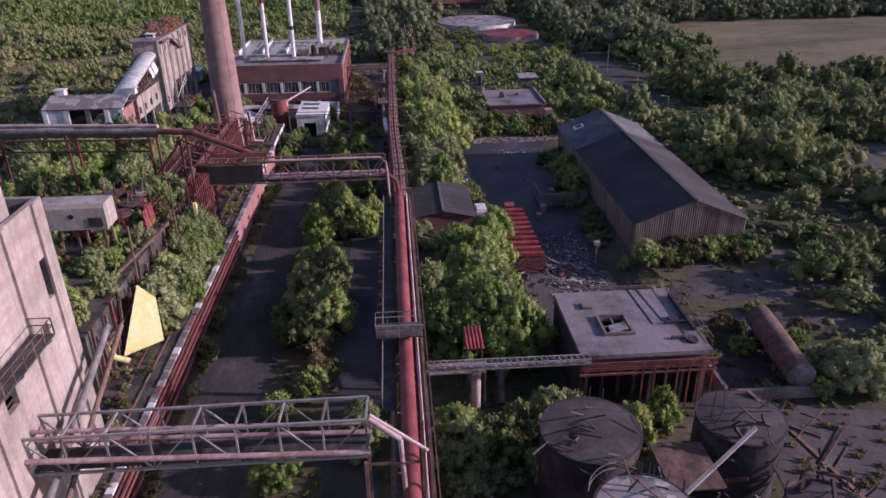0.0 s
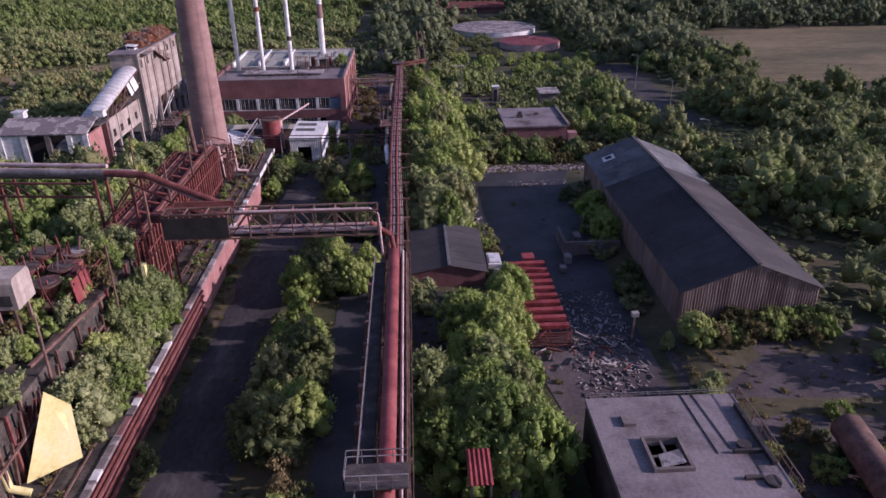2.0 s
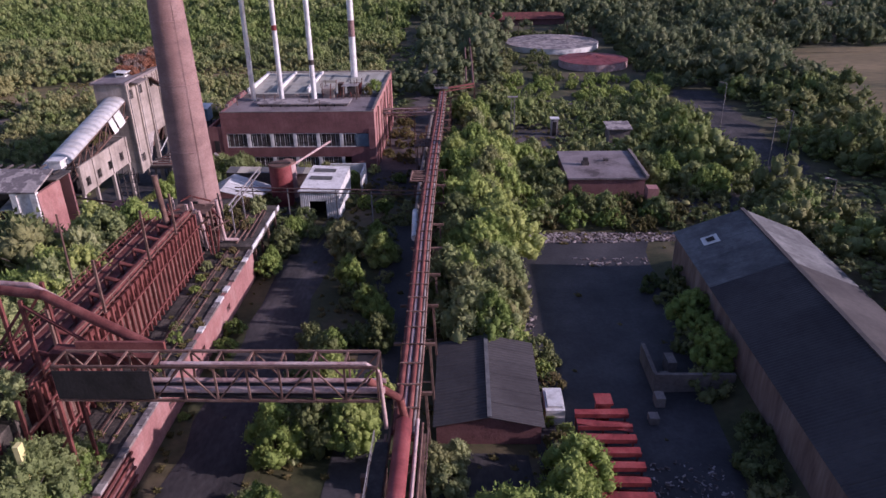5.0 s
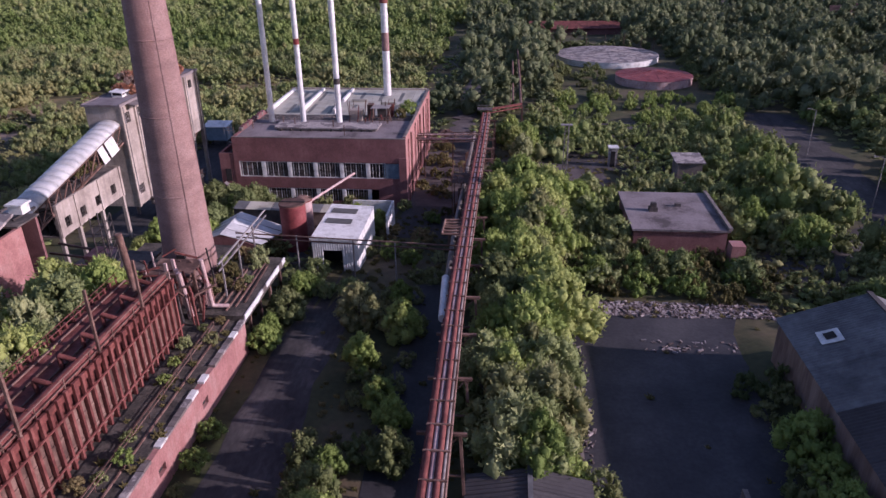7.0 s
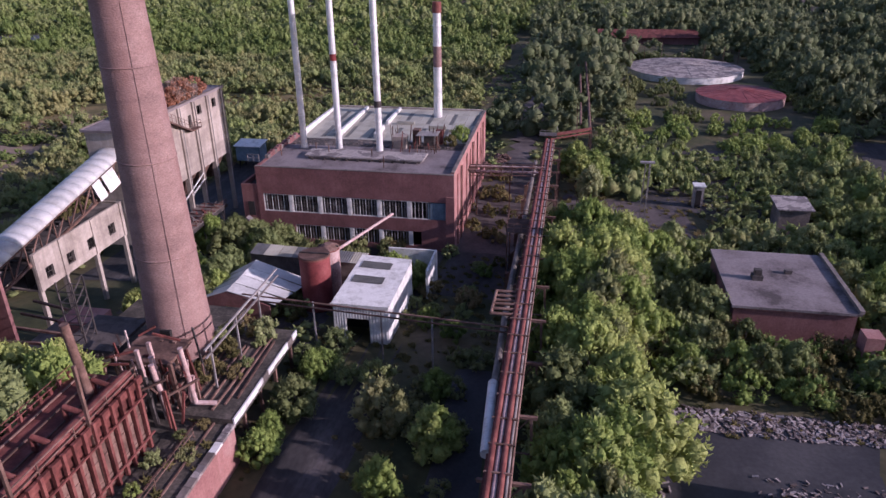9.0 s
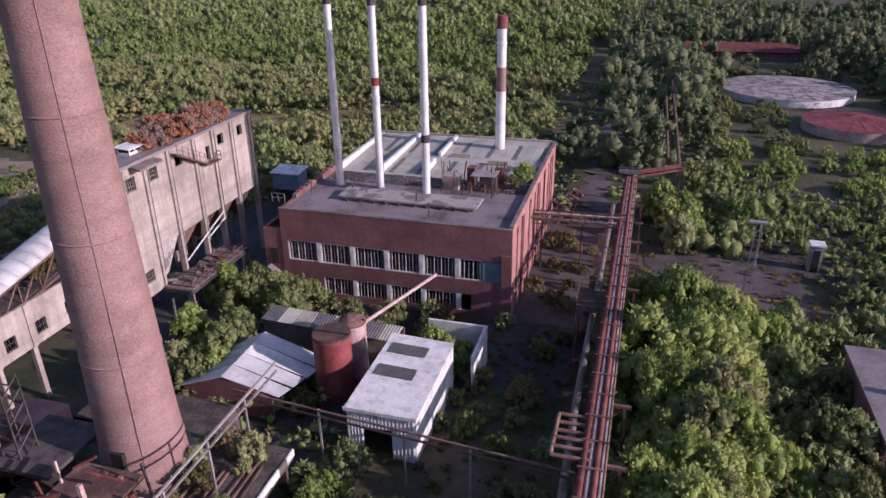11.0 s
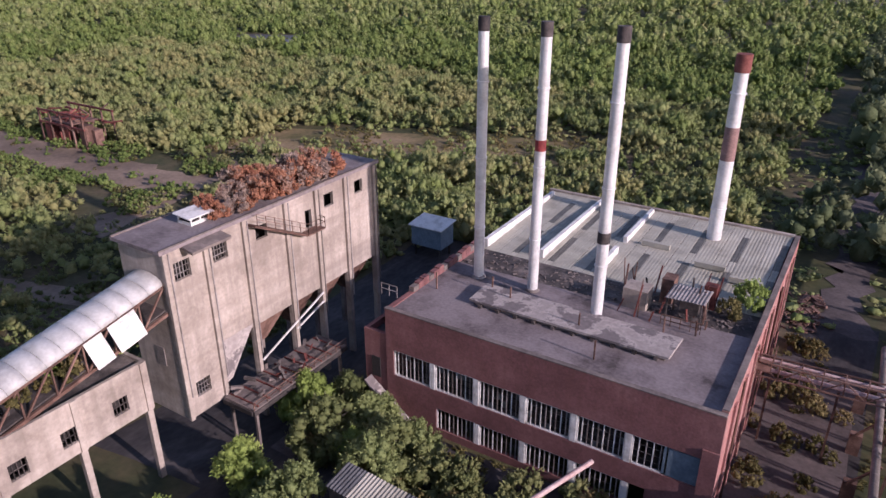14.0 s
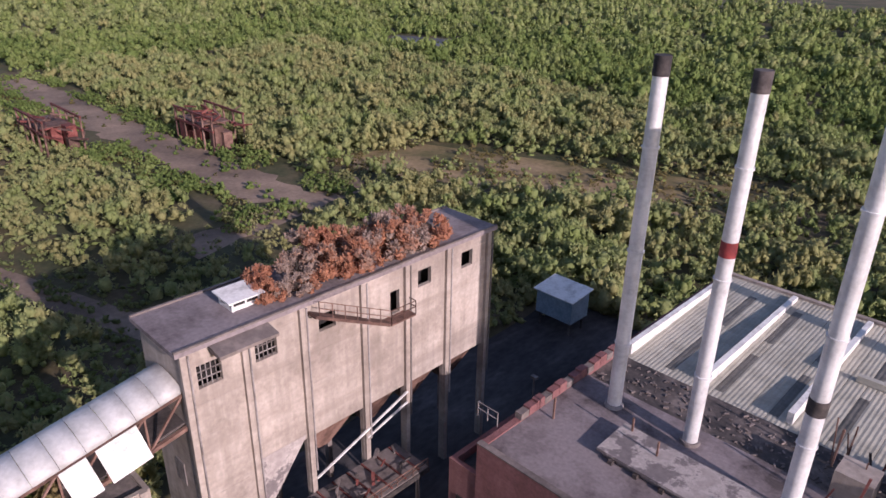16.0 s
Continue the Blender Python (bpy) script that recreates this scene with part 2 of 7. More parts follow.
class MB:
    """Collects boxes, beams, tubes and sheets into one mesh."""

    def __init__(self):
        self.v, self.f, self.s = [], [], []

    def add(self, vs, fs, smooth=False):
        k = len(self.v)
        self.v.extend(tuple(p) for p in vs)
        for f in fs:
            self.f.append(tuple(i + k for i in f))
            self.s.append(smooth)
        return self

    def box(self, x0, x1, y0, y1, z0, z1):
        return self.add([(x0, y0, z0), (x1, y0, z0), (x1, y1, z0), (x0, y1, z0), (x0, y0, z1), (x1, y0, z1), (x1, y1, z1), (x0, y1, z1)],
                        [(3, 2, 1, 0), (4, 5, 6, 7), (0, 1, 5, 4), (1, 2, 6, 5), (2, 3, 7, 6), (3, 0, 4, 7)])

    def beam(self, p, q, w, h=None):
        p, q, h = Vector(p), Vector(q), h or w
        d = (q - p).normalized()
        up = Vector((0, 0, 1)) if abs(d.z) < 0.95 else Vector((0, 1, 0))
        a = d.cross(up).normalized() * w / 2
        b = a.cross(d).normalized() * h / 2
        vs = [p - a - b, p + a - b, p + a + b, p - a + b, q - a - b, q + a - b, q + a + b, q - a + b]
        return self.add(vs, [(0, 1, 2, 3), (7, 6, 5, 4), (0, 4, 5, 1), (1, 5, 6, 2), (2, 6, 7, 3), (3, 7, 4, 0)])

    def tube(self, p, q, r0, r1=None, n=12, caps=True):
        p, q = Vector(p), Vector(q)
        r1 = r0 if r1 is None else r1
        d = (q - p).normalized()
        up = Vector((0, 0, 1)) if abs(d.z) < 0.95 else Vector((1, 0, 0))
        a = d.cross(up).normalized()
        b = a.cross(d)
        ring = [a * math.cos(2 * math.pi * i / n) + b * math.sin(2 * math.pi * i / n) for i in range(n)]
        lo, hi = [p + u * r0 for u in ring], [q + u * r1 for u in ring]
        self.add(lo + hi, [(i, (i + 1) % n, n + (i + 1) % n, n + i) for i in range(n)], True)
        if caps:
            self.add(lo, [tuple(range(n - 1, -1, -1))])
            self.add(hi, [tuple(range(n))])
        return self

    def path(self, pts, r, n=10):
        for a, b in zip(pts, pts[1:]):
            self.tube(a, b, r, n=n)
        return self

    def slab(self, quad, t):
        """A flat or sloped four-cornered plate of thickness t below its corners."""
        q = [Vector(p) for p in quad]
        nrm = (q[1] - q[0]).cross(q[3] - q[0]).normalized() * t
        vs = q + [p - nrm for p in q]
        return self.add(vs, [(0, 1, 2, 3), (7, 6, 5, 4), (0, 4, 5, 1), (1, 5, 6, 2), (2, 6, 7, 3), (3, 7, 4, 0)])

    def corrugated(self, o, u, v, pitch=0.3, amp=0.05, t=0.03):
        """A corrugated sheet from o: the waves follow one another along u and run along v."""
        o, u, v = Vector(o), Vector(u), Vector(v)
        nrm = u.cross(v).normalized()
        n = max(2, int(u.length / pitch) * 2)
        vs = []
        for i in range(n + 1):
            c = o + u * (i / n) + nrm * (amp if i % 2 else -amp)
            vs += [c, c + v, c - nrm * t, c + v - nrm * t]
        fs = []
        for i in range(n):
            k = 4 * i
            fs += [(k, k + 4, k + 5, k + 1), (k + 2, k + 3, k + 7, k + 6), (k, k + 2, k + 6, k + 4), (k + 1, k + 5, k + 7, k + 3)]
        fs += [(0, 1, 3, 2), (4 * n, 4 * n + 2, 4 * n + 3, 4 * n + 1)]
        return self.add(vs, fs)

    def mesh(self, name, mat):
        me = bpy.data.meshes.new(name)
        me.from_pydata(self.v, [], self.f)
        me.polygons.foreach_set("use_smooth", self.s)
        me.materials.append(mat)
        return me


def part(name, mb, mat, parent=None, label=""):
    ob = new(name, mb.mesh(name, mat) if isinstance(mb, MB) else mb)
    if parent is not None:
        ob.parent = parent
    return tagged(ob, label) if label else ob


def thing(name, label, category, group="", kind="", at=(0, 0, 0)):
    ob = new(name)
    ob.location = at
    return tagged(ob, label, category, group, kind)


def solid(name, mb, mat, label, category, group="", kind=""):
    return tagged(part(name, mb, mat), label, category, group, kind)


def bars(parent, name, segs, w, mat, label=""):
    """One straight steel member a part."""
    for p, q in segs:
        part(name, MB().beam(p, q, w), mat, parent, label)


def pipes(parent, name, runs, mat, label="", n=10):
    for pts, r in runs:
        part(name, MB().path(pts, r, n), mat, parent, label)


def railing(parent, pts, h=1.1, step=1.8, mat=None, w=0.06):
    mat = mat or M_STEEL
    for a, b in zip(pts, pts[1:]):
        a, b = Vector(a), Vector(b)
        n = max(1, round((b - a).length / step))
        for i in range(n + 1):
            p = a.lerp(b, i / n)
            part("rail_post", MB().beam(p, p + Vector((0, 0, h)), w), mat, parent)
        for k in (h, h * 0.55):
            part("rail", MB().beam(a + Vector((0, 0, k)), b + Vector((0, 0, k)), w), mat, parent)


def holed_wall(x0, x1, ys_, zs_, gone):
    """A wall in the plane of y and z from x0 to x1 with openings where gone(ya, yb, za, zb) says so."""
    mb, ny, nz = MB(), len(ys_), len(zs_)
    vs = [(x, y, z) for x in (x0, x1) for y in ys_ for z in zs_]
    at = lambda k, i, j: k * ny * nz + i * nz + j
    full = {(i, j) for i in range(ny - 1) for j in range(nz - 1) if not gone(ys_[i], ys_[i + 1], zs_[j], zs_[j + 1])}
    fs = []
    for i, j in full:
        fs.append((at(1, i, j), at(1, i + 1, j), at(1, i + 1, j + 1), at(1, i, j + 1)))
        fs.append((at(0, i, j), at(0, i, j + 1), at(0, i + 1, j + 1), at(0, i + 1, j)))
        for di, dj, p, q in ((-1, 0, (i, j), (i, j + 1)), (1, 0, (i + 1, j + 1), (i + 1, j)), (0, -1, (i + 1, j), (i, j)), (0, 1, (i, j + 1), (i + 1, j + 1))):
            if (i + di, j + dj) not in full:
                fs.append((at(0, *p), at(1, *p), at(1, *q), at(0, *q)))
    used = sorted({k for f in fs for k in f})
    new_k = {k: n for n, k in enumerate(used)}
    return mb.add([vs[k] for k in used], [tuple(new_k[k] for k in f) for f in fs])


def smooth01(a):
    a = min(1.0, max(0.0, a))
    return a * a * (3 - 2 * a)


def gz(x, y):
    """The height of the ground: level at the ovens, lower round the power house."""
    rise = 1.8 * smooth01((x - 28) / 5) * smooth01((y - 72) / 10) * (1 - smooth01((y - 128) / 20)) * (1 - smooth01((x - 60) / 40))
    return -2.2 * smooth01((y - 150) / 28) + rise


def strip(pts, z=0.03, step=6.0, wob=0.9):
    """A thin ground covering over a four-cornered plan that follows the ground."""
    mb = MB()
    a, b, c, d = [Vector((*p, 0)) for p in pts]
    n = max(1, int(max((d - a).length, (c - b).length) / step))
    vs = []
    for i in range(n + 1):
        for k in range(5):
            p = a.lerp(d, i / n).lerp(b.lerp(c, i / n), k / 4)
            p = p + Vector((noise.noise((p.x * 0.3, p.y * 0.3, 0)), noise.noise((p.x * 0.3, p.y * 0.3, 9)), 0)) * (wob if k in (0, 4) else 0)
            vs.append((p.x, p.y, gz(p.x, p.y) + z))
    fs = [(i * 5 + k, i * 5 + k + 1, i * 5 + k + 6, i * 5 + k + 5) for i in range(n) for k in range(4)]
    return mb.add(vs, fs, True)


# ---- ground ----
xs = sorted({*range(-1500, 1501, 100), *range(-260, 261, 10), *range(24, 52, 2)})
ys = sorted({*range(-600, 2001, 100), *range(0, 401, 5)})
gm = MB()
gm.add([(x, y, gz(x, y)) for y in ys for x in xs],
       [(j * len(xs) + i, j * len(xs) + i + 1, (j + 1) * len(xs) + i + 1, (j + 1) * len(xs) + i) for j in range(len(ys) - 1) for i in range(len(xs) - 1)], True)
solid("ground", gm, M_GROUND, "overgrown ground of grass, weeds and bare dirt", "ground", kind="structure")


def cover(name, pts, mat, label, z=0.03, wob=0.9):
    solid(name, strip(pts, z, 6.0 if wob < 1.5 else 2.5, wob), mat, label, "pavement" if name != "road" else "road", kind="structure")


cover("road", [(-22.3, 20), (-14.6, 20), (-14.0, 200), (-20.5, 152)], M_ASPHALT, "cracked dark asphalt road beside the brick wall")
# Reuses the shade-darkened yard colour.
cover("road", [(-7.6, 20), (-2.8, 20), (-2.4, 150), (-7.2, 150)], M_YARD, "narrow dark asphalt road under the pipe bridge", 0.034)
cover("road", [(-13.5, 168), (-3.2, 168), (-2.8, 226), (-11, 226)], M_ASPHALT, "worn road beside the power house", 0.04)
cover("pavement", [(-13.0, 183), (-4.0, 183), (-4.0, 214), (-13.0, 214)], M_PAVE, "dusty bare paving beside the power house", 0.06)
# Part of the shed's shadow is put into this dark colour.
cover("pavement", [(11.2, 84), (34, 84), (36.5, 146), (11.2, 146)], M_YARD, "concrete yard coloured darker for the shadow of the shed")
cover("pavement", [(17, 68), (33, 68), (33, 84.5), (15, 84.5)], M_PAVE, "broken concrete apron with debris", 0.045)
cover("pavement", [(30, 69), (66, 66), (62, 85), (31, 85.5)], M_PAVE, "dusty concrete road beside the shed", 0.05)
cover("pavement", [(30, 28), (60, 28), (60, 50), (33, 56)], M_PAVE, "dusty concrete yard beside the tanks", 0.05)
cover("pavement", [(2.0, 76), (10.5, 76), (10.5, 99), (2.0, 99)], M_ASPHALT, "dark slab floor beside the hut", 0.05)
cover("pavement", [(3.0, 192), (22, 186), (24, 206), (3, 210)], M_PAVE, "old concrete slab among the scrub", 0.05, 3.0)
cover("pavement", [(15, 206), (36, 202), (36, 240), (15, 244)], M_ASPHALT, "grey hardstanding among the scrub", 0.06, 3.0)
cover("pavement", [(82, 96), (100, 96), (106, 134), (86, 136)], M_PAVE, "bare gravel car park among the trees", 0.05, 3.0)
cover("road", [(60, 182), (72, 178), (74, 250), (63, 252)], M_ASPHALT, "grey lane with street lamps among the trees", 0.05, 3.0)
cover("road", [(42, 150), (62, 168), (66, 182), (40, 164)], M_ASPHALT, "grey track through the scrub", 0.05, 3.0)
cover("pavement", [(-126, 167), (-70, 186), (-70, 190), (-126, 172)], M_TRACK, "bare earth track behind the bunker tower", 0.05, 3.0)
cover("pavement", [(-114, 194), (-106, 194), (-114, 232), (-121, 234)], M_TRACK, "bare earth track through the woodland", 0.055, 3.0)
cover("pavement", [(-120, 211), (-117, 222), (-262, 220), (-260, 208)], M_TRACK, "bare earth clearing round old machinery", 0.06, 3.0)
cover("pavement", [(-135, 232), (-60, 262), (-58, 288), (-128, 258)], M_DRY, "dry grass clearing in the woodland", 0.05, 3.0)
cover("pavement", [(-9, 224), (-4, 222), (-4, 300), (-9, 300)], M_PAVE, "bare dirt path beside the pipes", 0.06, 3.0)
cover("pavement", [(104, 222), (330, 198), (360, 330), (112, 316)], M_FIELD, "pale mown field beyond the trees", 0.05, 3.0)
cover("water", [(-250, 345), (-215, 350), (-228, 385), (-262, 372)], M_WATER, "flat grey silt pond in the woodland", 0.05, 3.0)
cover("pavement", [(-62, 164), (-43, 166), (-44, 224), (-64, 222)], M_ASPHALT, "dark yard between the bunker and the power house", 0.045, 1.2)
cover("pavement", [(-50, 150), (-24, 150), (-24, 182), (-50, 182)], M_ASPHALT, "dark littered yard round the collapsed shed", 0.04, 1.2)
cover("water", [(58, 400), (98, 403), (102, 424), (60, 418)], M_WATER, "small pale pond behind the red shed", 0.05, 3.0)

# ---- oven battery and its brick quay ----
WX = -23.45
quay = thing("battery_quay", "long salmon brick quay with white coping and overgrown deck", "retaining wall", kind="structure")
wall = MB()
for y0, y1 in ((95, 103), (104.2, 112), (113.2, 121), (122.2, 133)):
    wall.box(WX - 0.5, WX, y0, y1, -0.3, 3.9)
for y0 in (103, 112, 121):
    wall.box(WX - 0.5, WX, y0, y0 + 1.2, -0.3, 1.5)
    wall.box(WX - 0.5, WX, y0, y0 + 1.2, 2.3, 3.9)
part("wall", wall, M_BRICK_PALE, quay, "salmon painted brick wall with small openings")
for y0 in (103, 112, 121):
    part("opening", MB().box(WX - 0.45, WX - 0.35, y0, y0 + 1.2, 1.5, 2.3), M_DARK, quay)
part("wall", MB().box(WX - 0.5, WX - 0.06, 20, 95, -0.3, 3.9), M_BRICK, quay, "dark red brick wall behind pipes")
pipes(quay, "pipe", [([(WX + 0.15, 26, z), (WX + 0.15, 95, z)], 0.13) for z in (1.0, 1.9, 2.8, 3.5)], M_RUST)
rng = random.Random(5)
y = 24.0
while y < 133:
    L = rng.uniform(1.0, 1.6)
    if rng.random() < 0.9:
        part("coping", MB().box(WX - 0.5, WX + 0.12, y, y + L - 0.05, 3.9, 4.2 - rng.uniform(0, 0.08)), rng.choice((M_WHITE, M_PALE, M_PALE, M_CONC_DK)), quay)
    y += L
part("deck", MB().box(-44, WX - 0.5, 20, 133, -0.3, 4.0), M_DECK, quay, "dark overgrown deck of the quay")
part("deck", MB().box(-31, WX, 133, 147.5, 3.6, 4.6), M_DECK, quay, "raised dark end deck")
g = random.Random(61)
for i in range(12):
    ya = 133 + i * 1.21
    part("fascia", MB().box(WX, WX + 0.14, ya, ya + 1.18, 4.05 + g.uniform(-0.1, 0.15), 4.66 + g.uniform(0, 0.06)), M_CONC_DK if g.random() < 0.2 else M_WHITE, quay, "flaking white fascia board")
bars(quay, "loose_rail", [((-30.4 + i * 0.75 + g.uniform(-0.2, 0.2), 133.4 + g.uniform(0, 3), 4.68), (-30.2 + i * 0.72 + g.uniform(-0.4, 0.4), 142 + g.uniform(0, 5), 4.7)) for i in range(9)], 0.16, M_RUST_BR, "rusty rail lying on the deck")
bars(quay, "post", [((WX - 0.6, yy, 0), (WX - 0.6, yy, 3.6)) for yy in (136, 139.5, 143, 147)], 0.3, M_RUST_BR)
part("deck", MB().box(-44, -31, 133, 152, -0.3, 4.0), M_DECK, quay, "sooty deck round the chimney foot")
railing(quay, [(-26.0, 96, 4.0), (-26.0, 131, 4.0)], 1.0, 3.0, M_RUST_BR)
bars(quay, "rail_track", [((x, 24, 4.05), (x, 146, 4.65 if x < -99 else 4.05)) for x in (-25.2, -26.8)], 0.15, M_RUST_BR)

ovens = thing("coke_oven_battery", "long rust-red bank of coke ovens with steel buckstays", "oven battery")
OX, OT = -28.9, 10.4
part("oven_block", MB().box(-34.6, OX - 0.35, 93.5, 130, 4.0, OT - 0.6), M_RUST, ovens, "rust-red oven brickwork")
part("roof_deck", MB().box(-34.9, OX - 0.1, 93.2, 130.3, OT - 0.6, OT - 0.35), M_RUST, ovens)
part("collecting_main", MB().tube((OX - 1.1, 93.5, OT + 0.05), (OX - 1.1, 130, OT + 0.05), 0.55, n=14), M_RUST, ovens, "red gas collecting main along the oven tops")
part("parapet", MB().box(OX - 0.35, OX - 0.1, 93.2, 130.3, OT - 0.35, OT), M_RUST, ovens)
stay = MB().box(-0.14, 0.14, -0.13, 0.13, 0, OT - 4.0 + 0.25).mesh("buckstay", M_RUST)
door_me = MB().box(-0.05, 0.12, -0.28, 0.28, 0.5, 4.6).box(0.12, 0.2, -0.22, 0.22, 1.3, 1.6).box(0.12, 0.2, -0.22, 0.22, 3.2, 3.5).mesh("oven_door", M_RUST_BR)
for i in range(34):
    yy = 93.8 + i * 1.08
    s = part("buckstay", stay, None, ovens)
    s.location = (OX, yy, 4.0)
    if i < 33:
        d = part("oven_door", door_me, None, ovens)
        d.location = (OX - 0.25, yy + 0.54, 4.0)
    s = part("buckstay", stay, None, ovens)
    s.location = (-34.8, yy, 4.0)
bars(ovens, "tie_beam", [((OX + 0.18, 93.5, z), (OX + 0.18, 130, z)) for z in (5.2, 8.9)], 0.14, M_RUST)
for i in range(11):
    yy = 95 + i * 3.3
    part("ascension_pipe", MB().path([(OX - 2.6, yy, OT - 0.4), (OX - 2.6, yy, OT + 0.9), (OX - 1.2, yy, OT + 0.5)], 0.22, 8), M_RUST, ovens)
bars(ovens, "rail", [((x, 93.5, OT - 0.2), (x, 130, OT - 0.2)) for x in (-31.5, -32.8, -34.0)], 0.12, M_RUST_BR)
railing(ovens, [(-34.6, 93.5, OT - 0.35), (-34.6, 130, OT - 0.35)], 1.1, 2.0, M_RUST)
railing(ovens, [(OX - 0.4, 93.5, OT - 0.35), (OX - 0.4, 130, OT - 0.35)], 1.3, 3.6, M_RUST_BR, 0.08)
bars(ovens, "tall_post", [((OX - 0.2, yy, 4), (OX - 0.2, yy, z)) for yy, z in ((98, 15.5), (106, 16), (116.5, 16.5), (124, 15.5))], 0.22, M_RUST_BR)
part("standpipe", MB().path([(-31.6, 127.5, OT), (-31.9, 127.2, OT + 6.2)], 0.34), M_RUST_BR, ovens, "leaning rusty standpipe")

# wrecked steel frames between the ovens and the chimney
wreck = thing("quenching_frame", "tangle of rusty columns and beams beside the chimney foot", "steel frame")
rng = random.Random(9)
for i in range(46):
    x, yy = rng.uniform(-35, -27.2), rng.uniform(131, 138.5)
    h = rng.uniform(2, 6.5)
    part("column", MB().beam((x, yy, 4.0), (x + rng.uniform(-0.6, 0.6), yy + rng.uniform(-0.6, 0.6), 4.0 + h), rng.choice((0.14, 0.2, 0.3))), rng.choice((M_RUST_BR, M_RUST, M_PINKPIPE, M_STEEL_DK)), wreck)
for i in range(22):
    x, yy, z = rng.uniform(-36, -28), rng.uniform(131, 138), rng.uniform(6, 10)
    part("cross_beam", MB().beam((x, yy, z), (x + rng.uniform(-3, 3), yy + rng.uniform(-3, 3), z + rng.uniform(-1, 1)), 0.18), rng.choice((M_RUST_BR, M_RUST)), wreck)
part("platform", MB().box(-34.5, -29.5, 134.5, 138.5, 8.2, 8.5), M_RUST_BR, wreck, "rusty plate platform on columns")
part("platform", MB().box(-43, -37.5, 138, 144, 6.4, 6.7), M_STEEL_DK, wreck)
pipes(wreck, "bent_pipe", [([(-27.4, 133.5, 11), (-27.2, 134, 5.2), (-25.6, 134.6, 4.9)], 0.22), ([(-29.4, 132.2, 10), (-29, 132.6, 4.6)], 0.24), ([(-30.6, 134, 9.5), (-30.2, 134.2, 4.6)], 0.24)], M_PINKPIPE, "pale rusty bent pipe")
bars(wreck, "gantry_post", [((-26.8, yy, 4.5), (-26.8, yy, 9.2)) for yy in (137, 142, 147)], 0.16, M_STEEL)
bars(wreck, "gantry_beam", [((-26.8, 136, z), (-26.8, 152, z)) for z in (9.2, 8.4)], 0.16, M_STEEL)
latt = thing("lattice_mast", "thin rusty lattice mast beside the chimney", "mast")
for dx, dy in ((0, 0), (1.6, 0), (0, 1.6), (1.6, 1.6)):
    part("leg", MB().beam((-42.4 + dx, 139 + dy, 3), (-42.4 + dx, 139 + dy, 13), 0.12), M_STEEL_DK, latt)
for k in range(8):
    z = 4 + k * 1.15
    part("lattice_bar", MB().beam((-42.4, 139, z), (-40.8, 139, z + 1.1), 0.08).beam((-42.4, 139, z), (-40.8, 139, z), 0.08).beam((-40.8, 139, z), (-40.8, 140.6, z + 1.1), 0.08).beam((-42.4, 140.6, z), (-40.8, 140.6, z), 0.08), M_STEEL_DK, latt)

# ---- chimney ----
CX, CY = -33.4, 143.1
chim = thing("brick_chimney", "tall round tapered red brick factory chimney", "chimney")
sh = MB()
n = 48
prof = [(2.5, 3.2), (6.0, 3.05), (10, 2.85), (21, 2.55), (36, 2.12), (60, 1.6), (61, 1.85), (62, 1.8)]
vs = [(CX + r * math.cos(2 * math.pi * i / n), CY + r * math.sin(2 * math.pi * i / n), z) for z, r in prof for i in range(n)]
sh.add(vs, [(k * n + i, k * n + (i + 1) % n, (k + 1) * n + (i + 1) % n, (k + 1) * n + i) for k in range(len(prof) - 1) for i in range(n)], True)
part("shaft", sh, M_CHIM, chim)
for z, r in ((7.0, 3.02), (15, 2.74), (24, 2.48), (32, 2.25), (42, 2.0)):
    bm_ = MB()
    vs = [(CX + rr * math.cos(2 * math.pi * i / n), CY + rr * math.sin(2 * math.pi * i / n), z + dz) for dz, rr in ((0, r - 0.06), (0, r + 0.03), (0.12, r + 0.03), (0.12, r - 0.06)) for i in range(n)]
    part("steel_band", bm_.add(vs, [(k * n + i, k * n + (i + 1) % n, (k + 1) * n + (i + 1) % n, (k + 1) * n + i) for k in range(3) for i in range(n)], True), M_CHIM, chim)
part("flue_door", MB().box(CX - 0.1, CX + 0.9, CY - 3.15, CY - 2.7, 6.4, 8.2), M_DARK, chim, "dark arched flue opening")
part("lightning_rod", MB().path([(CX + 3.08 * 0.64, CY - 3.08 * 0.77, 6), (CX + 2.58 * 0.64, CY - 2.58 * 0.77, 21), (CX + 2.15 * 0.64, CY - 2.15 * 0.77, 36), (CX + 1.65 * 0.64, CY - 1.65 * 0.77, 60)], 0.03, 5), M_CHIM, chim)
part("flue_block", MB().box(CX - 4.5, CX + 3.6, CY - 3.6, CY + 3.6, 1.5, 4.6), M_CONC_DK, chim, "sooty block at the chimney foot")

# ---- pipe bridge ----
pb = thing("pipe_bridge", "long elevated red pipe bridge on steel trestles", "pipe bridge")
part("gas_main", MB().tube((0.05, 8, 9.6), (0.05, 91.5, 9.6), 0.62, n=20), M_REDPIPE, pb, "large dark red gas main")


def pz(y):
    return 9.4 - 1.3 * smooth01((y - 95) / 40) - 3.0 * smooth01((y - 140) / 80)


def px(y):
    return -0.6 * smooth01((y - 95) / 40)


def run(x, dz, r, y0, y1, mat, label="", step=12.0):
    k = max(1, int((y1 - y0) / step))
    part("pipe", MB().path([(x + px(y0 + (y1 - y0) * i / k), y0 + (y1 - y0) * i / k, pz(y0 + (y1 - y0) * i / k) + dz) for i in range(k + 1)], r, 10), mat, pb, label)


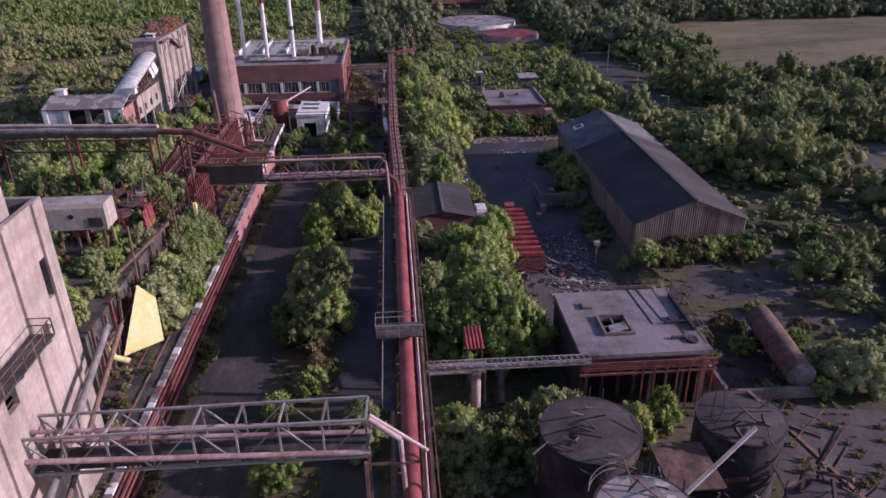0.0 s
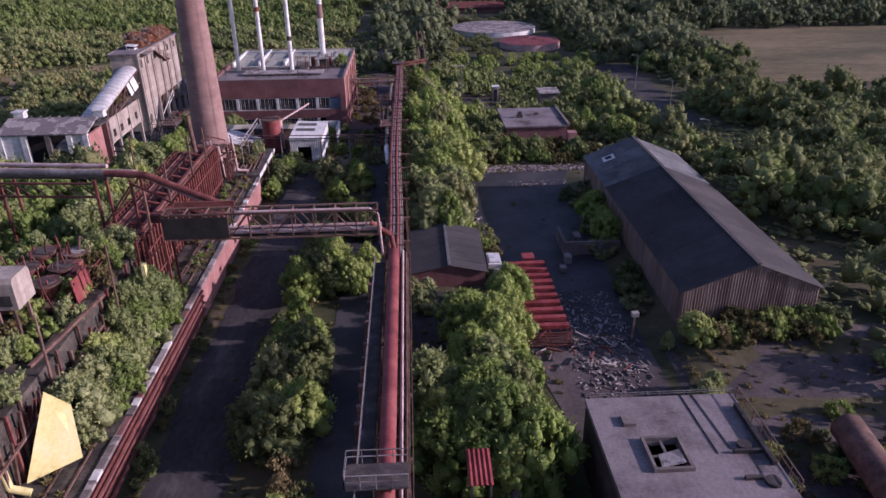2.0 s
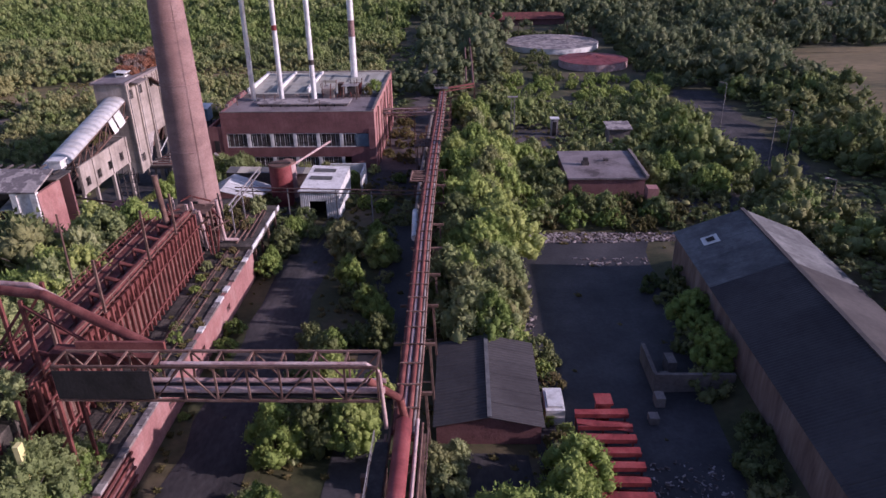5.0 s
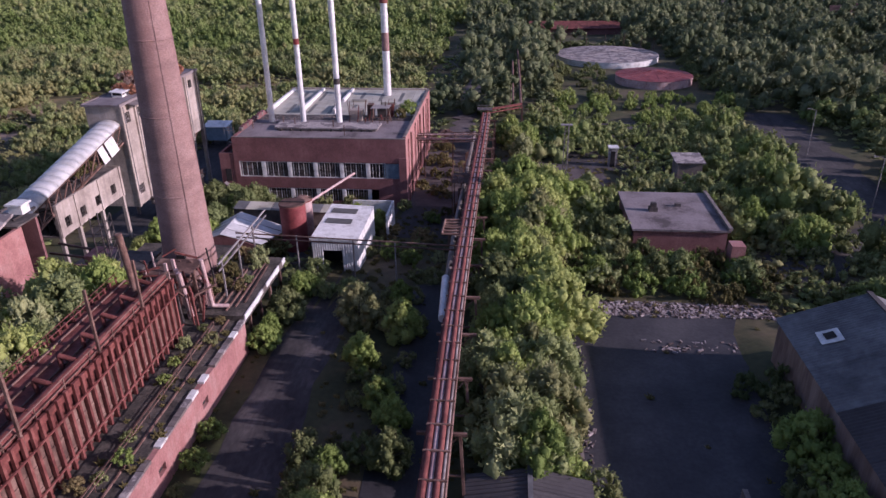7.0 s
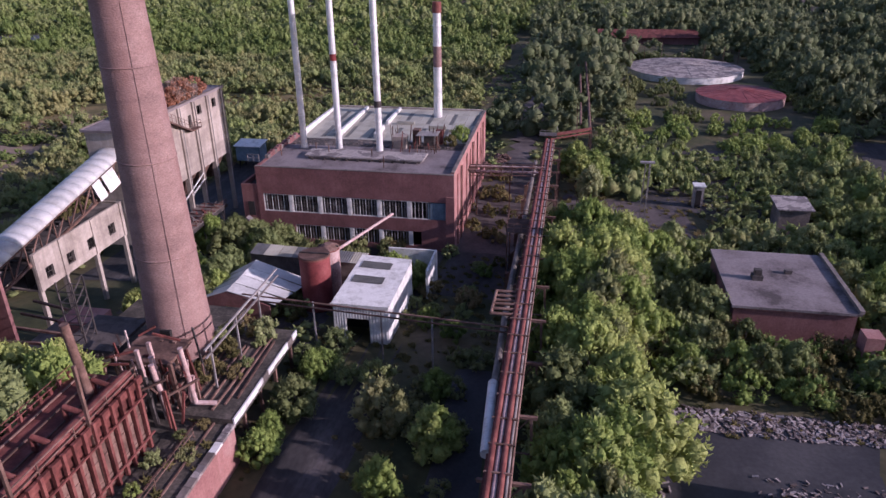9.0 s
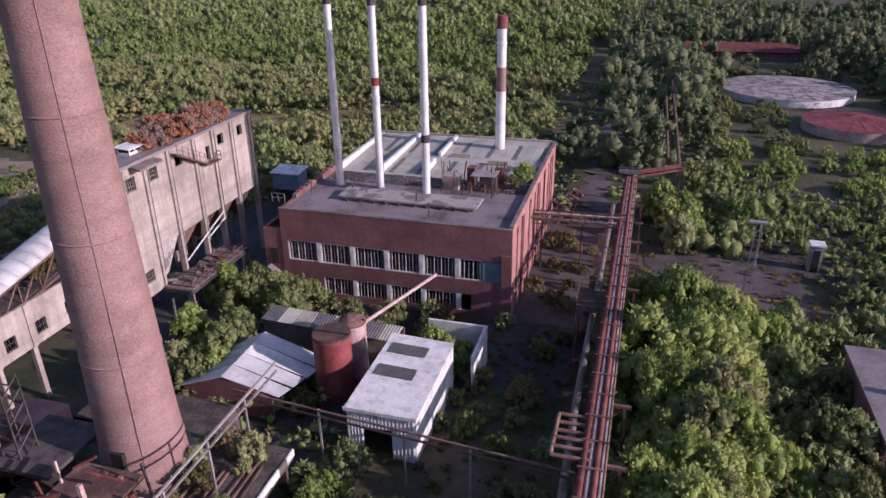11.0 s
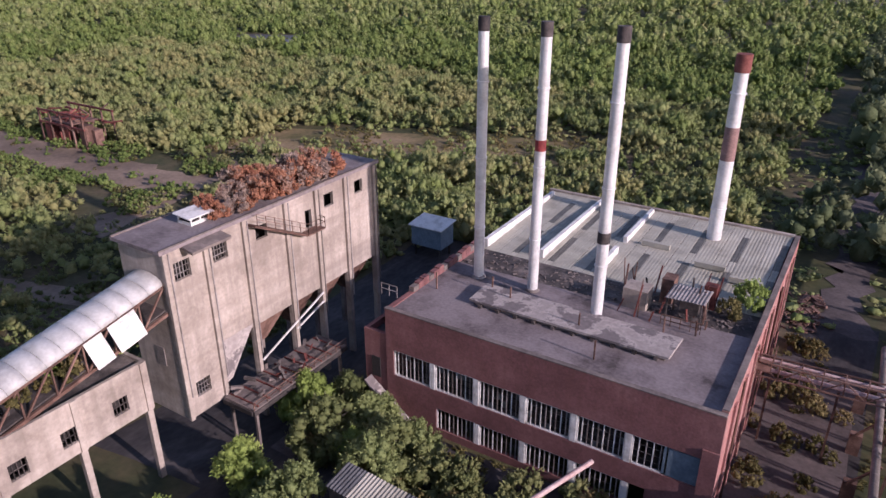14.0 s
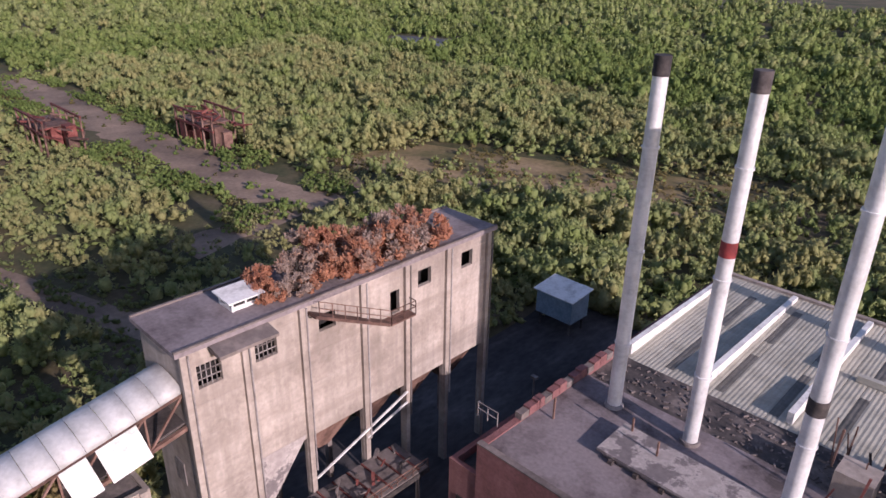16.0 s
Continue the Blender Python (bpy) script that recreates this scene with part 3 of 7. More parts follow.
for x, dz, r, mat in ((-0.5, 0.2, 0.24, M_RUST), (-0.02, 0.1, 0.2, M_PINKPIPE), (0.42, 0.2, 0.22, M_RUST), (0.78, 0.1, 0.12, M_STEEL), (1.02, 0.0, 0.1, M_RUST_BR), (-0.25, -0.45, 0.24, M_RUST), (0.25, -0.5, 0.2, M_RUST), (0.7, -0.5, 0.2, M_RUST_BR)):
    run(x, dz, r, 90.5, 219, mat)
for x, dz, r, mat in ((1.05, 0.1, 0.14, M_PINKPIPE), (1.4, -0.2, 0.1, M_RUST_BR), (0.95, -0.5, 0.16, M_RUST), (-1.0, -0.6, 0.12, M_RUST_BR)):
    part("pipe", MB().tube((x, 8, 9.5 + dz), (x, 92, 9.4 + dz), r), mat, pb)
yy = 14.0
while yy < 219:
    z = pz(yy) - 0.85
    part("trestle", MB().beam((-1.5, yy, gz(0, yy)), (-1.15, yy, z), 0.22).beam((1.75, yy, gz(0, yy)), (1.4, yy, z), 0.22).beam((-1.9, yy, z), (1.9, yy, z), 0.26).beam((-1.4, yy, z * 0.5), (1.6, yy, z * 0.5), 0.14).beam((-1.4, yy, z * 0.5), (1.4, yy, z), 0.1), M_RUST_BR, pb)
    yy += 7.5
bars(pb, "girder", [((x, 8, 8.9), (x, 91, 8.9)) for x in (-1.3, 1.6)], 0.2, M_RUST_BR)
for yv in range(93, 218, 3):
    part("clamp", MB().box(-0.85 + px(yv), 1.1 + px(yv), yv, yv + 0.14, pz(yv) + 0.28, pz(yv) + 0.42), M_RUST_BR, pb)
for a, b in zip(range(91, 219, 8), range(99, 227, 8)):
    part("girder", MB().beam((0.98 + px(a), a, pz(a) - 0.5), (0.98 + px(b), b, pz(b) - 0.5), 0.18), M_RUST, pb)
    part("girder", MB().beam((-0.85 + px(a), a, pz(a) - 0.5), (-0.85 + px(b), b, pz(b) - 0.5), 0.18), M_RUST, pb)
    part("lattice_bar", MB().beam((-0.85 + px(a), a, pz(a) - 0.4), (0.98 + px(b), b, pz(b) - 0.4), 0.1).beam((0.98 + px(a), a, pz(a) - 0.4), (-0.85 + px(a), a, pz(a) - 0.4), 0.1), M_RUST, pb)
part("walkway", MB().box(-2.0, -1.0, 46, 90, 9.0, 9.08), M_STEEL_DK, pb, "narrow steel walkway")
railing(pb, [(-2.0, 46, 9.05), (-2.0, 90, 9.05)], 1.1, 2.2, M_STEEL)
railing(pb, [(1.9, 20, 8.9), (1.9, 91, 8.9)], 1.1, 2.6, M_RUST_BR)
part("platform", MB().box(-2.6, 1.6, 54.2, 56.6, 10.5, 10.6), M_STEEL_DK, pb, "steel platform across the gas main")
railing(pb, [(-2.6, 54.2, 10.6), (1.6, 54.2, 10.6)], 1.2, 1.0)
railing(pb, [(-2.6, 56.6, 10.6), (1.6, 56.6, 10.6)], 1.2, 1.0)
railing(pb, [(-2.6, 54.2, 10.6), (-2.6, 56.6, 10.6)], 1.2, 1.0)
rng = random.Random(3)
for i in range(12):
    yy = 60 + i * 2.4
    part("valve_stand", MB().box(-2.6, -2.1, yy, yy + 0.4, 7.5, 8.6 + rng.random()).beam((-2.4, yy, 8), (-1, yy, 8), 0.1), M_RUST_BR, pb)
pipes(pb, "pipe_loop", [([(-0.6, y0, pz(y0) + 0.2), (-3.4, y0, pz(y0) + 0.2), (-3.4, y0 + 3, pz(y0)), (-0.6, y0 + 3, pz(y0))], 0.16) for y0 in (148, 149, 150)], M_RUST_BR, "rusty expansion loop")
part("white_pipe", MB().tube((-1.55, 128.8, 7.7), (-2.0, 137.6, 7.6), 0.42, n=14), M_WHITE, pb, "short fat white pipe")
pipes(pb, "lower_pipe", [([(-2.2, 140, 5.2), (-2.6, 160, 4.5), (-2.6, 212, 3.0)], 0.33)], M_STEEL, "pale pipe beside the trestles")
for i in range(7):
    yy = 165 + i * 7
    part("valve", MB().box(-4.2, -3.2, yy, yy + 0.7, gz(0, yy), gz(0, yy) + 2.2).beam((-4, yy, gz(0, yy) + 2), (-2, yy, 2.5), 0.18), M_RUST_BR, pb)
part("platform", MB().box(-4.3, -1.4, 173.4, 178.2, 5.6, 5.7), M_RUST_BR, pb, "rusty caged valve platform")
for pts in ([(-4.3, 173.4, 5.7), (-1.4, 173.4, 5.7)], [(-4.3, 178.2, 5.7), (-1.4, 178.2, 5.7)], [(-4.3, 173.4, 5.7), (-4.3, 178.2, 5.7)]):
    railing(pb, pts, 1.2, 0.9, M_RUST_BR, 0.08)
bars(pb, "platform_leg", [((x, yy, -2.0), (x, yy, 5.6)) for x in (-4.2, -1.6) for yy in (173.6, 178.0)], 0.16, M_RUST_BR)
bars(pb, "lattice_bar", [((-0.8, 219.5, 5.0), (7.2, 226, 4.9)), ((-0.8, 220.7, 5.6), (7.2, 227, 5.5)), ((-0.8, 219.5, 5.6), (7.2, 226, 5.5))], 0.25, M_RUST)
pipes(pb, "far_pipe", [([(7.0, 226.2, 5.1), (6.9, 262, 4.8), (6.6, 305, 4.4)], 0.3), ([(5.2, 232, 4.9), (5.2, 262, 4.7), (5.0, 298, 4.4)], 0.25)], M_RUST_BR)
bars(pb, "trestle", [((x, y0, gz(0, y0)), (x, y0, 4.6)) for y0 in range(228, 304, 12) for x in (4.6, 7.4)], 0.2, M_RUST_BR)
part("platform", MB().box(-2.4, 0.8, 218.6, 221, 5.9, 6.0), M_STEEL_DK, pb)
railing(pb, [(-2.4, 218.6, 6.0), (0.8, 218.6, 6.0), (0.8, 221, 6.0)], 1.0, 1.0)


def truss(name, label, a, b, depth, height, bay, mat, w=0.14, deck=None):
    """A lattice box girder from a to b: four chords, posts, diagonals and a deck."""
    t = thing(name, label, "footbridge")
    a, b = Vector(a), Vector(b)
    d = (b - a)
    side = Vector((-d.y, d.x, 0)).normalized() * depth
    up = Vector((0, 0, height))
    for o in (Vector(), side):
        for u in (Vector(), up):
            part("chord", MB().beam(a + o + u, b + o + u, w * 1.3), mat, t)
    nb = max(2, round(d.length / bay))
    for i in range(nb + 1):
        p = a + d * (i / nb)
        for o in (Vector(), side):
            part("post", MB().beam(p + o, p + o + up, w), mat, t)
            if i < nb:
                q = a + d * ((i + 1) / nb)
                part("diagonal", MB().beam(p + o, q + o + up, w * 0.8) if i % 2 else MB().beam(p + o + up, q + o, w * 0.8), mat, t)
        part("cross_bar", MB().beam(p, p + side, w), mat, t)
        part("cross_bar", MB().beam(p + up, p + side + up, w), mat, t)
    if deck:
        s0, s1 = side * 0.08, side * 0.92
        part("deck", MB().slab([a + s0 + Vector((0, 0, 0.12)), b + s0 + Vector((0, 0, 0.12)), b + s1 + Vector((0, 0, 0.12)), a + s1 + Vector((0, 0, 0.12))], 0.08), deck, t)
    return t


t1 = truss("lattice_bridge", "rusty grey lattice conveyor bridge between the tower and the pipe bridge", (-2.8, 37.2, 12.4), (-31, 38.6, 11.2), -2.4, 3.0, 2.9, M_STEEL, 0.13, M_STEEL_DK)
pipes(t1, "pipe", [([(-31, 38.2, 12.9), (-2.6, 37.0, 12.9)], 0.2), ([(-31, 39.6, 14.2), (-2.6, 38.4, 14.2)], 0.16), ([(-31, 40.2, 12.9), (-2.6, 39, 12.9)], 0.18)], M_PINKPIPE)
pipes(t1, "bent_pipe", [([(-2.6, 37.4, 15.3), (-0.6, 36.8, 14.0), (-0.4, 36.6, 10), (-0.4, 36.6, 3)], 0.18), ([(-2.6, 38.4, 14.8), (1.2, 37.6, 12.2)], 0.14)], M_PINKPIPE)
bars(t1, "tower_leg", [((x, yy, 0), (x, yy, 12.4 if x < 0 else 13.2)) for x in (-2.9, 0.9) for yy in (36.6, 39.4)], 0.24, M_RUST_BR)
bars(t1, "tower_brace", [((-2.9, 36.6, z), (0.9, 36.6, z)) for z in (6, 9.0, 12.2)], 0.16, M_RUST_BR)
t2 = truss("lattice_bridge", "dark rusty lattice pipe bridge across the road", (-1.6, 90.6, 12.3), (-24.8, 90.6, 12.3), -2.0, 2.9, 2.4, M_RUST_BR, 0.14, M_STEEL_DK)
pipes(t2, "pipe", [([(-24, 91.2, 12.8), (-1.2, 91.2, 12.8)], 0.26), ([(-24, 92.2, 12.9), (-1.2, 92.2, 12.9)], 0.2), ([(-17, 90.9, 15.3), (-2.4, 90.9, 15.3), (-1.5, 90.9, 14.6), (-1.2, 90.9, 9.6)], 0.15)], M_PINKPIPE)
pipes(t2, "red_elbow", [([(-2.4, 91.6, 13.3), (-0.2, 91.8, 11.6), (0.1, 92, 9.4)], 0.3)], M_RUST)
part("side_panel", MB().box(-24.8, -17.8, 90.45, 90.53, 12.5, 14.9), M_DARK, t2, "dark sheet panel")
part("side_panel", MB().box(-24.0, -17.4, 92.65, 92.9, 15.0, 15.9), M_RUST, t2, "rust-red girder panel")
bars(t2, "tower_leg", [((x, yy, 4.0), (x, yy, 12.3)) for x in (-28, -24.9) for yy in (90.4, 92.9)], 0.25, M_RUST)
bars(t2, "tower_brace", [((-28, 90.4, 5), (-24.9, 90.4, 9)), ((-28, 90.4, 9), (-24.9, 90.4, 12.3)), ((-28, 92.9, 5), (-24.9, 92.9, 9))], 0.18, M_RUST)

gan = thing("rusty_gantry", "rust-red pipe gantry climbing over the ovens", "pipe gantry")
pipes(gan, "pipe", [([(-18.6, 93.2, 15.2), (-27.6, 96.0, 18.0), (-32.5, 97.0, 18.0)], 0.4)], M_RUST, "large rust-red inclined pipe")
pipes(gan, "pipe", [([(-32.5, 97.0, 18.0), (-56, 100.5, 17.6)], 0.42), ([(-33, 98.6, 17.0), (-56, 102, 16.6)], 0.3)], M_STEEL, "wide grey horizontal pipe")
part("box_girder", MB().slab([(-27.6, 94.6, 13.6), (-19.2, 94.0, 13.6), (-19.2, 95.4, 13.6), (-27.6, 96.0, 13.6)], 0.9), M_RUST, gan, "rust-red box girder")
pipes(gan, "pipe", [([(-20, 94.6, 14.6), (-29.6, 97.8, 17.8), (-57, 102, 17.4)], 0.28), ([(-33, 99, 18.2), (-57, 103, 17.8)], 0.26)], M_PINKPIPE, "pale inclined pipe")
bars(gan, "column", [((x, yy, 4), (x, yy, 17.6)) for x in (-33.4, -29.4) for yy in (95.8, 98.8)] + [((x, yy, 2), (x, yy, 17.2)) for x in (-46, -56.5) for yy in (99.5, 102.5)], 0.28, M_RUST)
bars(gan, "brace", [((-33.4, 95.8, 8), (-29.4, 95.8, 12)), ((-29.4, 95.8, 8), (-33.4, 95.8, 12)), ((-33.4, 95.8, 12), (-29.4, 95.8, 17)), ((-33.4, 98.8, 12), (-29.4, 98.8, 17)), ((-29.4, 95.8, 17.2), (-20, 92.8, 13.4)), ((-33.4, 95.8, 17.2), (-57, 99.5, 16.6)), ((-33.4, 98.8, 17.2), (-57, 102.5, 16.6)), ((-33.4, 95.8, 15.6), (-57, 99.5, 15.0))], 0.2, M_RUST)
for i in range(12):
    xa = -33.4 - i * 1.95
    part("brace", MB().beam((xa, 95.8 + i * 0.31, 15.6 - 0.05 * i), (xa - 1.95, 96.1 + i * 0.31, 17.1 - 0.05 * i), 0.12), M_RUST_BR, gan)

# rusty machines on the quay
rng = random.Random(21)
ruin = thing("ruined_ovens", "crumbled overgrown end of the oven bank", "oven battery")
part("oven_block", MB().box(-42.5, -29.2, 57.5, 92.6, 4.0, 10.1), M_DECK, ruin, "sooty oven brickwork grown over with weeds")
g = random.Random(17)
for i in range(32):
    yy = 58 + i * 1.08
    part("buckstay", MB().beam((-28.95, yy, 4.0), (-28.95 + g.uniform(-0.1, 0.5), yy + g.uniform(-0.3, 0.3), 4 + g.uniform(3.0, 6.8)), 0.24), g.choice((M_RUST, M_RUST_BR, M_RUST_BR)), ruin)
part("tie_beam", MB().beam((-28.6, 60, 7.4), (-28.4, 80, 8.2), 0.2), M_RUST_BR, ruin)
part("tie_beam", MB().beam((-28.5, 74, 6.4), (-28.2, 92, 9.0), 0.2), M_RUST_BR, ruin)
part("fallen_beam", MB().beam((-30.2, 70, 10.4), (-27.6, 80, 11.6), 0.3), M_RUST_BR, ruin, "long rusty fallen beam")
mach = thing("charging_machine", "collapsed rust-red charging machine on the overgrown deck", "machine")
part("underframe", MB().box(-41.2, -33.4, 84.5, 95.5, 6.1, 6.4), M_RUST_BR, mach, "rusty plated underframe")
bars(mach, "leg", [((x, yy, 5.5), (x, yy, 6.1)) for x in (-40.8, -37.4, -33.8) for yy in (85, 90, 95)], 0.3, M_RUST)
bars(mach, "girder", [((x, 84.5, 6.0), (x, 95.5, 6.0)) for x in (-41.2, -37.3, -33.4)] + [((-41.2, yy, 6.0), (-33.4, yy, 6.0)) for yy in (84.5, 88, 92, 95.5)], 0.34, M_RUST)
for i in range(3):
    for j in range(2):
        cx_, cy_ = -39.6 + j * 3.6, 86.6 + i * 3.4
        part("hopper", MB().tube((cx_, cy_, 6.4), (cx_, cy_, 7.9), 0.7, 1.35, 14), M_RUST, mach, "rusty charging hopper")
        part("hopper_rim", MB().tube((cx_, cy_, 7.9), (cx_, cy_, 8.08), 1.42, n=14), M_RUST_BR, mach)
        part("hopper_lid", MB().tube((cx_ + 0.1, cy_, 8.08), (cx_ + 0.1, cy_, 8.16), 0.75, n=12), M_PALE if (i + j) % 3 == 0 else M_STEEL_DK, mach)
for i in range(26):
    x, yy, z = rng.uniform(-40.8, -33.8), rng.uniform(84.8, 95), 6.4
    sx, sy, sz = rng.uniform(0.2, 0.8), rng.uniform(0.2, 0.9), rng.uniform(0.4, 1.7)
    part("casing", MB().box(x - sx, x + sx, yy - sy, yy + sy, z, z + sz).box(x - sx * 1.1, x + sx * 1.1, yy - sy * 1.1, yy + sy * 1.1, z + sz, z + sz + 0.07), rng.choice((M_RUST, M_RUST, M_RUST_BR, M_REDPIPE)), mach)
for i in range(34):
    x, yy = rng.uniform(-41.2, -33.2), rng.uniform(84.3, 95.6)
    part("strut", MB().beam((x, yy, 6.3), (x + rng.uniform(-0.9, 0.9), yy + rng.uniform(-0.9, 0.9), rng.uniform(7.6, 9.8)), rng.choice((0.1, 0.14))), rng.choice((M_RUST, M_RUST_BR)), mach)
for x in (-33.3, -41.2):
    railing(mach, [(x, 84.5, 6.4), (x, 95.5, 6.4)], 1.1, 1.2, M_RUST, 0.08)
for yy in (85.2, 87.0):
    part("side_plate", MB().slab([(-33.1, yy, 8.6), (-33.1, yy + 1.5, 8.6), (-32.9, yy + 1.5, 6.2), (-32.9, yy, 6.2)], 0.1), M_REDPIPE, mach, "bent red side plate")
for ob_ in mach.children:
    ob_.location = (2.8, -5.5, 4.6)
cabn = thing("steel_cabin", "rounded grey steel cabin on rusty legs", "cabin")
cb = MB()
prof = [(-1.5, 13.8), (-1.5, 16.3), (-1.25, 16.75), (1.25, 16.75), (1.5, 16.3), (1.5, 13.8)]
vs = [(x, 75.2 + yy, z) for x in (-39.2, -31.9) for yy, z in prof]
cb.add(vs, [(i, (i + 1) % 6, 6 + (i + 1) % 6, 6 + i) for i in range(6)] + [(5, 4, 3, 2, 1, 0), (6, 7, 8, 9, 10, 11)])
part("body", cb, M_CONC, cabn, "dirty grey sheet body")
part("porthole", MB().tube((-35.5, 73.72, 15.4), (-35.5, 73.64, 15.4), 0.28), M_DARK, cabn)
part("panel", MB().box(-33.8, -32.3, 73.62, 73.7, 14.2, 15.2), M_STEEL_DK, cabn)
bars(cabn, "leg", [((x, yy, 10.1), (x, yy, 13.8)) for x in (-38.5, -35.5, -32.6) for yy in (74.1, 76.3)], 0.24, M_RUST_BR)
yb = thing("yellow_board", "large faded yellow board leaning on a rusty frame", "board")
part("panel", MB().slab([(-28.6, 62.8, 4.3), (-25.4, 65.6, 4.3), (-25.7, 66.6, 8.9), (-26.9, 65.6, 11.0)], 0.12), M_YELLOW, yb)
bars(yb, "frame_bar", [((-29.5, 63.5 + i * 0.5, 4), (-29.3 + 0.2 * i, 64 + i * 0.5, 8.2 + 0.3 * i)) for i in range(6)], 0.2, M_RUST)
solid("yellow_duct", MB().path([(-29.3, 61.6, 8.2), (-29.0, 61.4, 5.2), (-27.6, 61.6, 4.5)], 0.32, 12), M_YELLOW, "bent yellow duct on the overgrown deck", "duct")
solid("yellow_post", MB().box(-26.4, -26.0, 86.6, 87.2, 4, 11.3), M_YELLOW, "upright yellow plate among shrubs", "post")
for x, yy, z0, h in ((-28.2, 69, 4, 12), (-27.6, 82, 4, 12), (-35.4, 112, 4, 14)):
    solid("rusty_pole", MB().tube((x, yy, z0), (x + 0.3, yy, z0 + h), 0.13, 0.1, 8), M_RUST_BR, "thin rusty pole standing among shrubs", "pole", group="rusty poles")

# ---- near coal tower ----
ct = thing("coal_tower", "tall pale concrete coal tower with slit windows and a steel balcony", "tower")
TX, TY = -25.0, 48.6
wins = [(46.1, 47.0, 20.4, 23.4), (44.2, 45.0, 18.2, 19.4), (38.0, 39.4, 16.6, 18.6), (47.0, 47.7, 18.8, 19.9), (38.4, 39.0, 22.6, 24.8)]
cuts_y = sorted({20.0, TY, *[w[0] for w in wins], *[w[1] for w in wins]})
cuts_z = sorted({4.0, 27.3, *[w[2] for w in wins], *[w[3] for w in wins]})
front = holed_wall(TX - 0.4, TX, cuts_y, cuts_z, lambda ya, yb, za, zb: any(w[0] <= ya and yb <= w[1] and w[2] <= za and zb <= w[3] for w in wins))
part("wall", front, M_CONC, ct, "pale streaked concrete face with dark openings")
part("wall", MB().box(TX - 12, TX - 0.4, TY - 0.4, TY, 4.0, 27.3), M_CONC, ct)
part("wall", MB().box(TX - 12, TX - 11.6, 20, TY - 0.4, 4.0, 27.3), M_CONC, ct)
part("wall", MB().box(TX - 11.6, TX - 0.4, 20, 20.4, 4.0, 27.3), M_CONC, ct)
part("roof", MB().box(TX - 11.6, TX - 0.4, 20.4, TY - 0.4, 26.0, 26.4), M_CONC_DK, ct)
# Dark sheet behind the slits, in place of the unlit tower inside.
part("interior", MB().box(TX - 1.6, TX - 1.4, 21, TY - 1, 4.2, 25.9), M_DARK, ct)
part("penthouse", MB().box(TX - 11.5, TX - 0.6, 24, 45.4, 26.4, 33.5), M_CONC, ct, "upper concrete storey")
for yy in (46.9, 42.6, 36.2):
    part("pilaster", MB().box(TX, TX + 0.22, yy, yy + 0.5, 4.0, 27.3), M_CONC, ct)
part("balcony", MB().box(TX, TX + 1.6, 33, 42.6, 19.6, 19.75), M_STEEL_DK, ct, "dark steel balcony")
railing(ct, [(TX + 1.6, 33, 19.75), (TX + 1.6, 42.6, 19.75), (TX, 42.6, 19.75)], 1.2, 1.4, M_RUST_BR)
bars(ct, "bracket", [((TX, yy, 18.2), (TX + 1.6, yy, 19.6)) for yy in (34, 38, 42)], 0.14, M_STEEL_DK)
bars(ct, "window_bar", [((TX - 0.2, 38.0, z), (TX - 0.2, 39.4, z)) for z in (17.1, 17.6, 18.1)], 0.08, M_STEEL_DK)
part("inclined_pipe", MB().path([(-23.6, 50.5, 15.4), (-23.6, 28, 7.6)], 0.28), M_STEEL, ct, "grey inclined pipe")
part("inclined_pipe", MB().path([(-23.0, 51.5, 14.8), (-22.9, 30, 7.0)], 0.2), M_RUST_BR, ct)

# ---- flat-roofed pump building ----
pbld = thing("flat_roofed_building", "flat-roofed brick pump building with an open roof hatch", "building")
X0, X1, Y0, Y1, ZR = 16.7, 29.6, 55.6, 67.8, 6.5
roof = MB()
hx0, hx1, hy0, hy1 = 20.1, 22.7, 59.0, 62.2
for a in ((X0, hx0, Y0, Y1), (hx1, X1, Y0, Y1), (hx0, hx1, Y0, hy0), (hx0, hx1, hy1, Y1)):
    roof.box(*a, ZR - 0.45, ZR)
part("roof", roof, M_ROOFFELT, pbld, "flat grey concrete roof")
part("hatch_kerb", MB().box(hx0 - 0.25, hx0, hy0 - 0.25, hy1 + 0.25, ZR, ZR + 0.35).box(hx1, hx1 + 0.25, hy0 - 0.25, hy1 + 0.25, ZR, ZR + 0.35).box(hx0, hx1, hy0 - 0.25, hy0, ZR, ZR + 0.35).box(hx0, hx1, hy1, hy1 + 0.25, ZR, ZR + 0.35), M_CONC_DK, pbld)
part("hatch_frame", MB().box(hx0, hx1, 60.4, 60.6, ZR - 0.1, ZR + 0.05).box(21.3, 21.5, hy0, hy1, ZR - 0.1, ZR + 0.05), M_STEEL, pbld)
part("hatch_plate", MB().slab([(20.6, 59.2, ZR + 0.1), (22.5, 59.4, ZR + 0.35), (22.4, 60.9, ZR + 0.3), (20.7, 60.6, ZR + 0.08)], 0.05), M_PALE, pbld)
part("roof_hatch", MB().box(19.0, 20.0, 64.0, 65.2, ZR, ZR + 0.3), M_CONC_DK, pbld)
# Near-black colour stands in for the tree shade on this brick wall.
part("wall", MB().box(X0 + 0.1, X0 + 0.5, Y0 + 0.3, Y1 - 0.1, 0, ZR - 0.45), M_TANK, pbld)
part("wall", MB().box(X0 + 0.5, X1 - 0.2, Y1 - 0.5, Y1 - 0.1, 0, ZR - 0.45), M_BRICK, pbld)
part("wall", MB().box(X1 - 0.6, X1 - 0.2, Y0 + 0.3, Y1 - 0.5, 0, ZR - 0.45), M_BRICK, pbld)
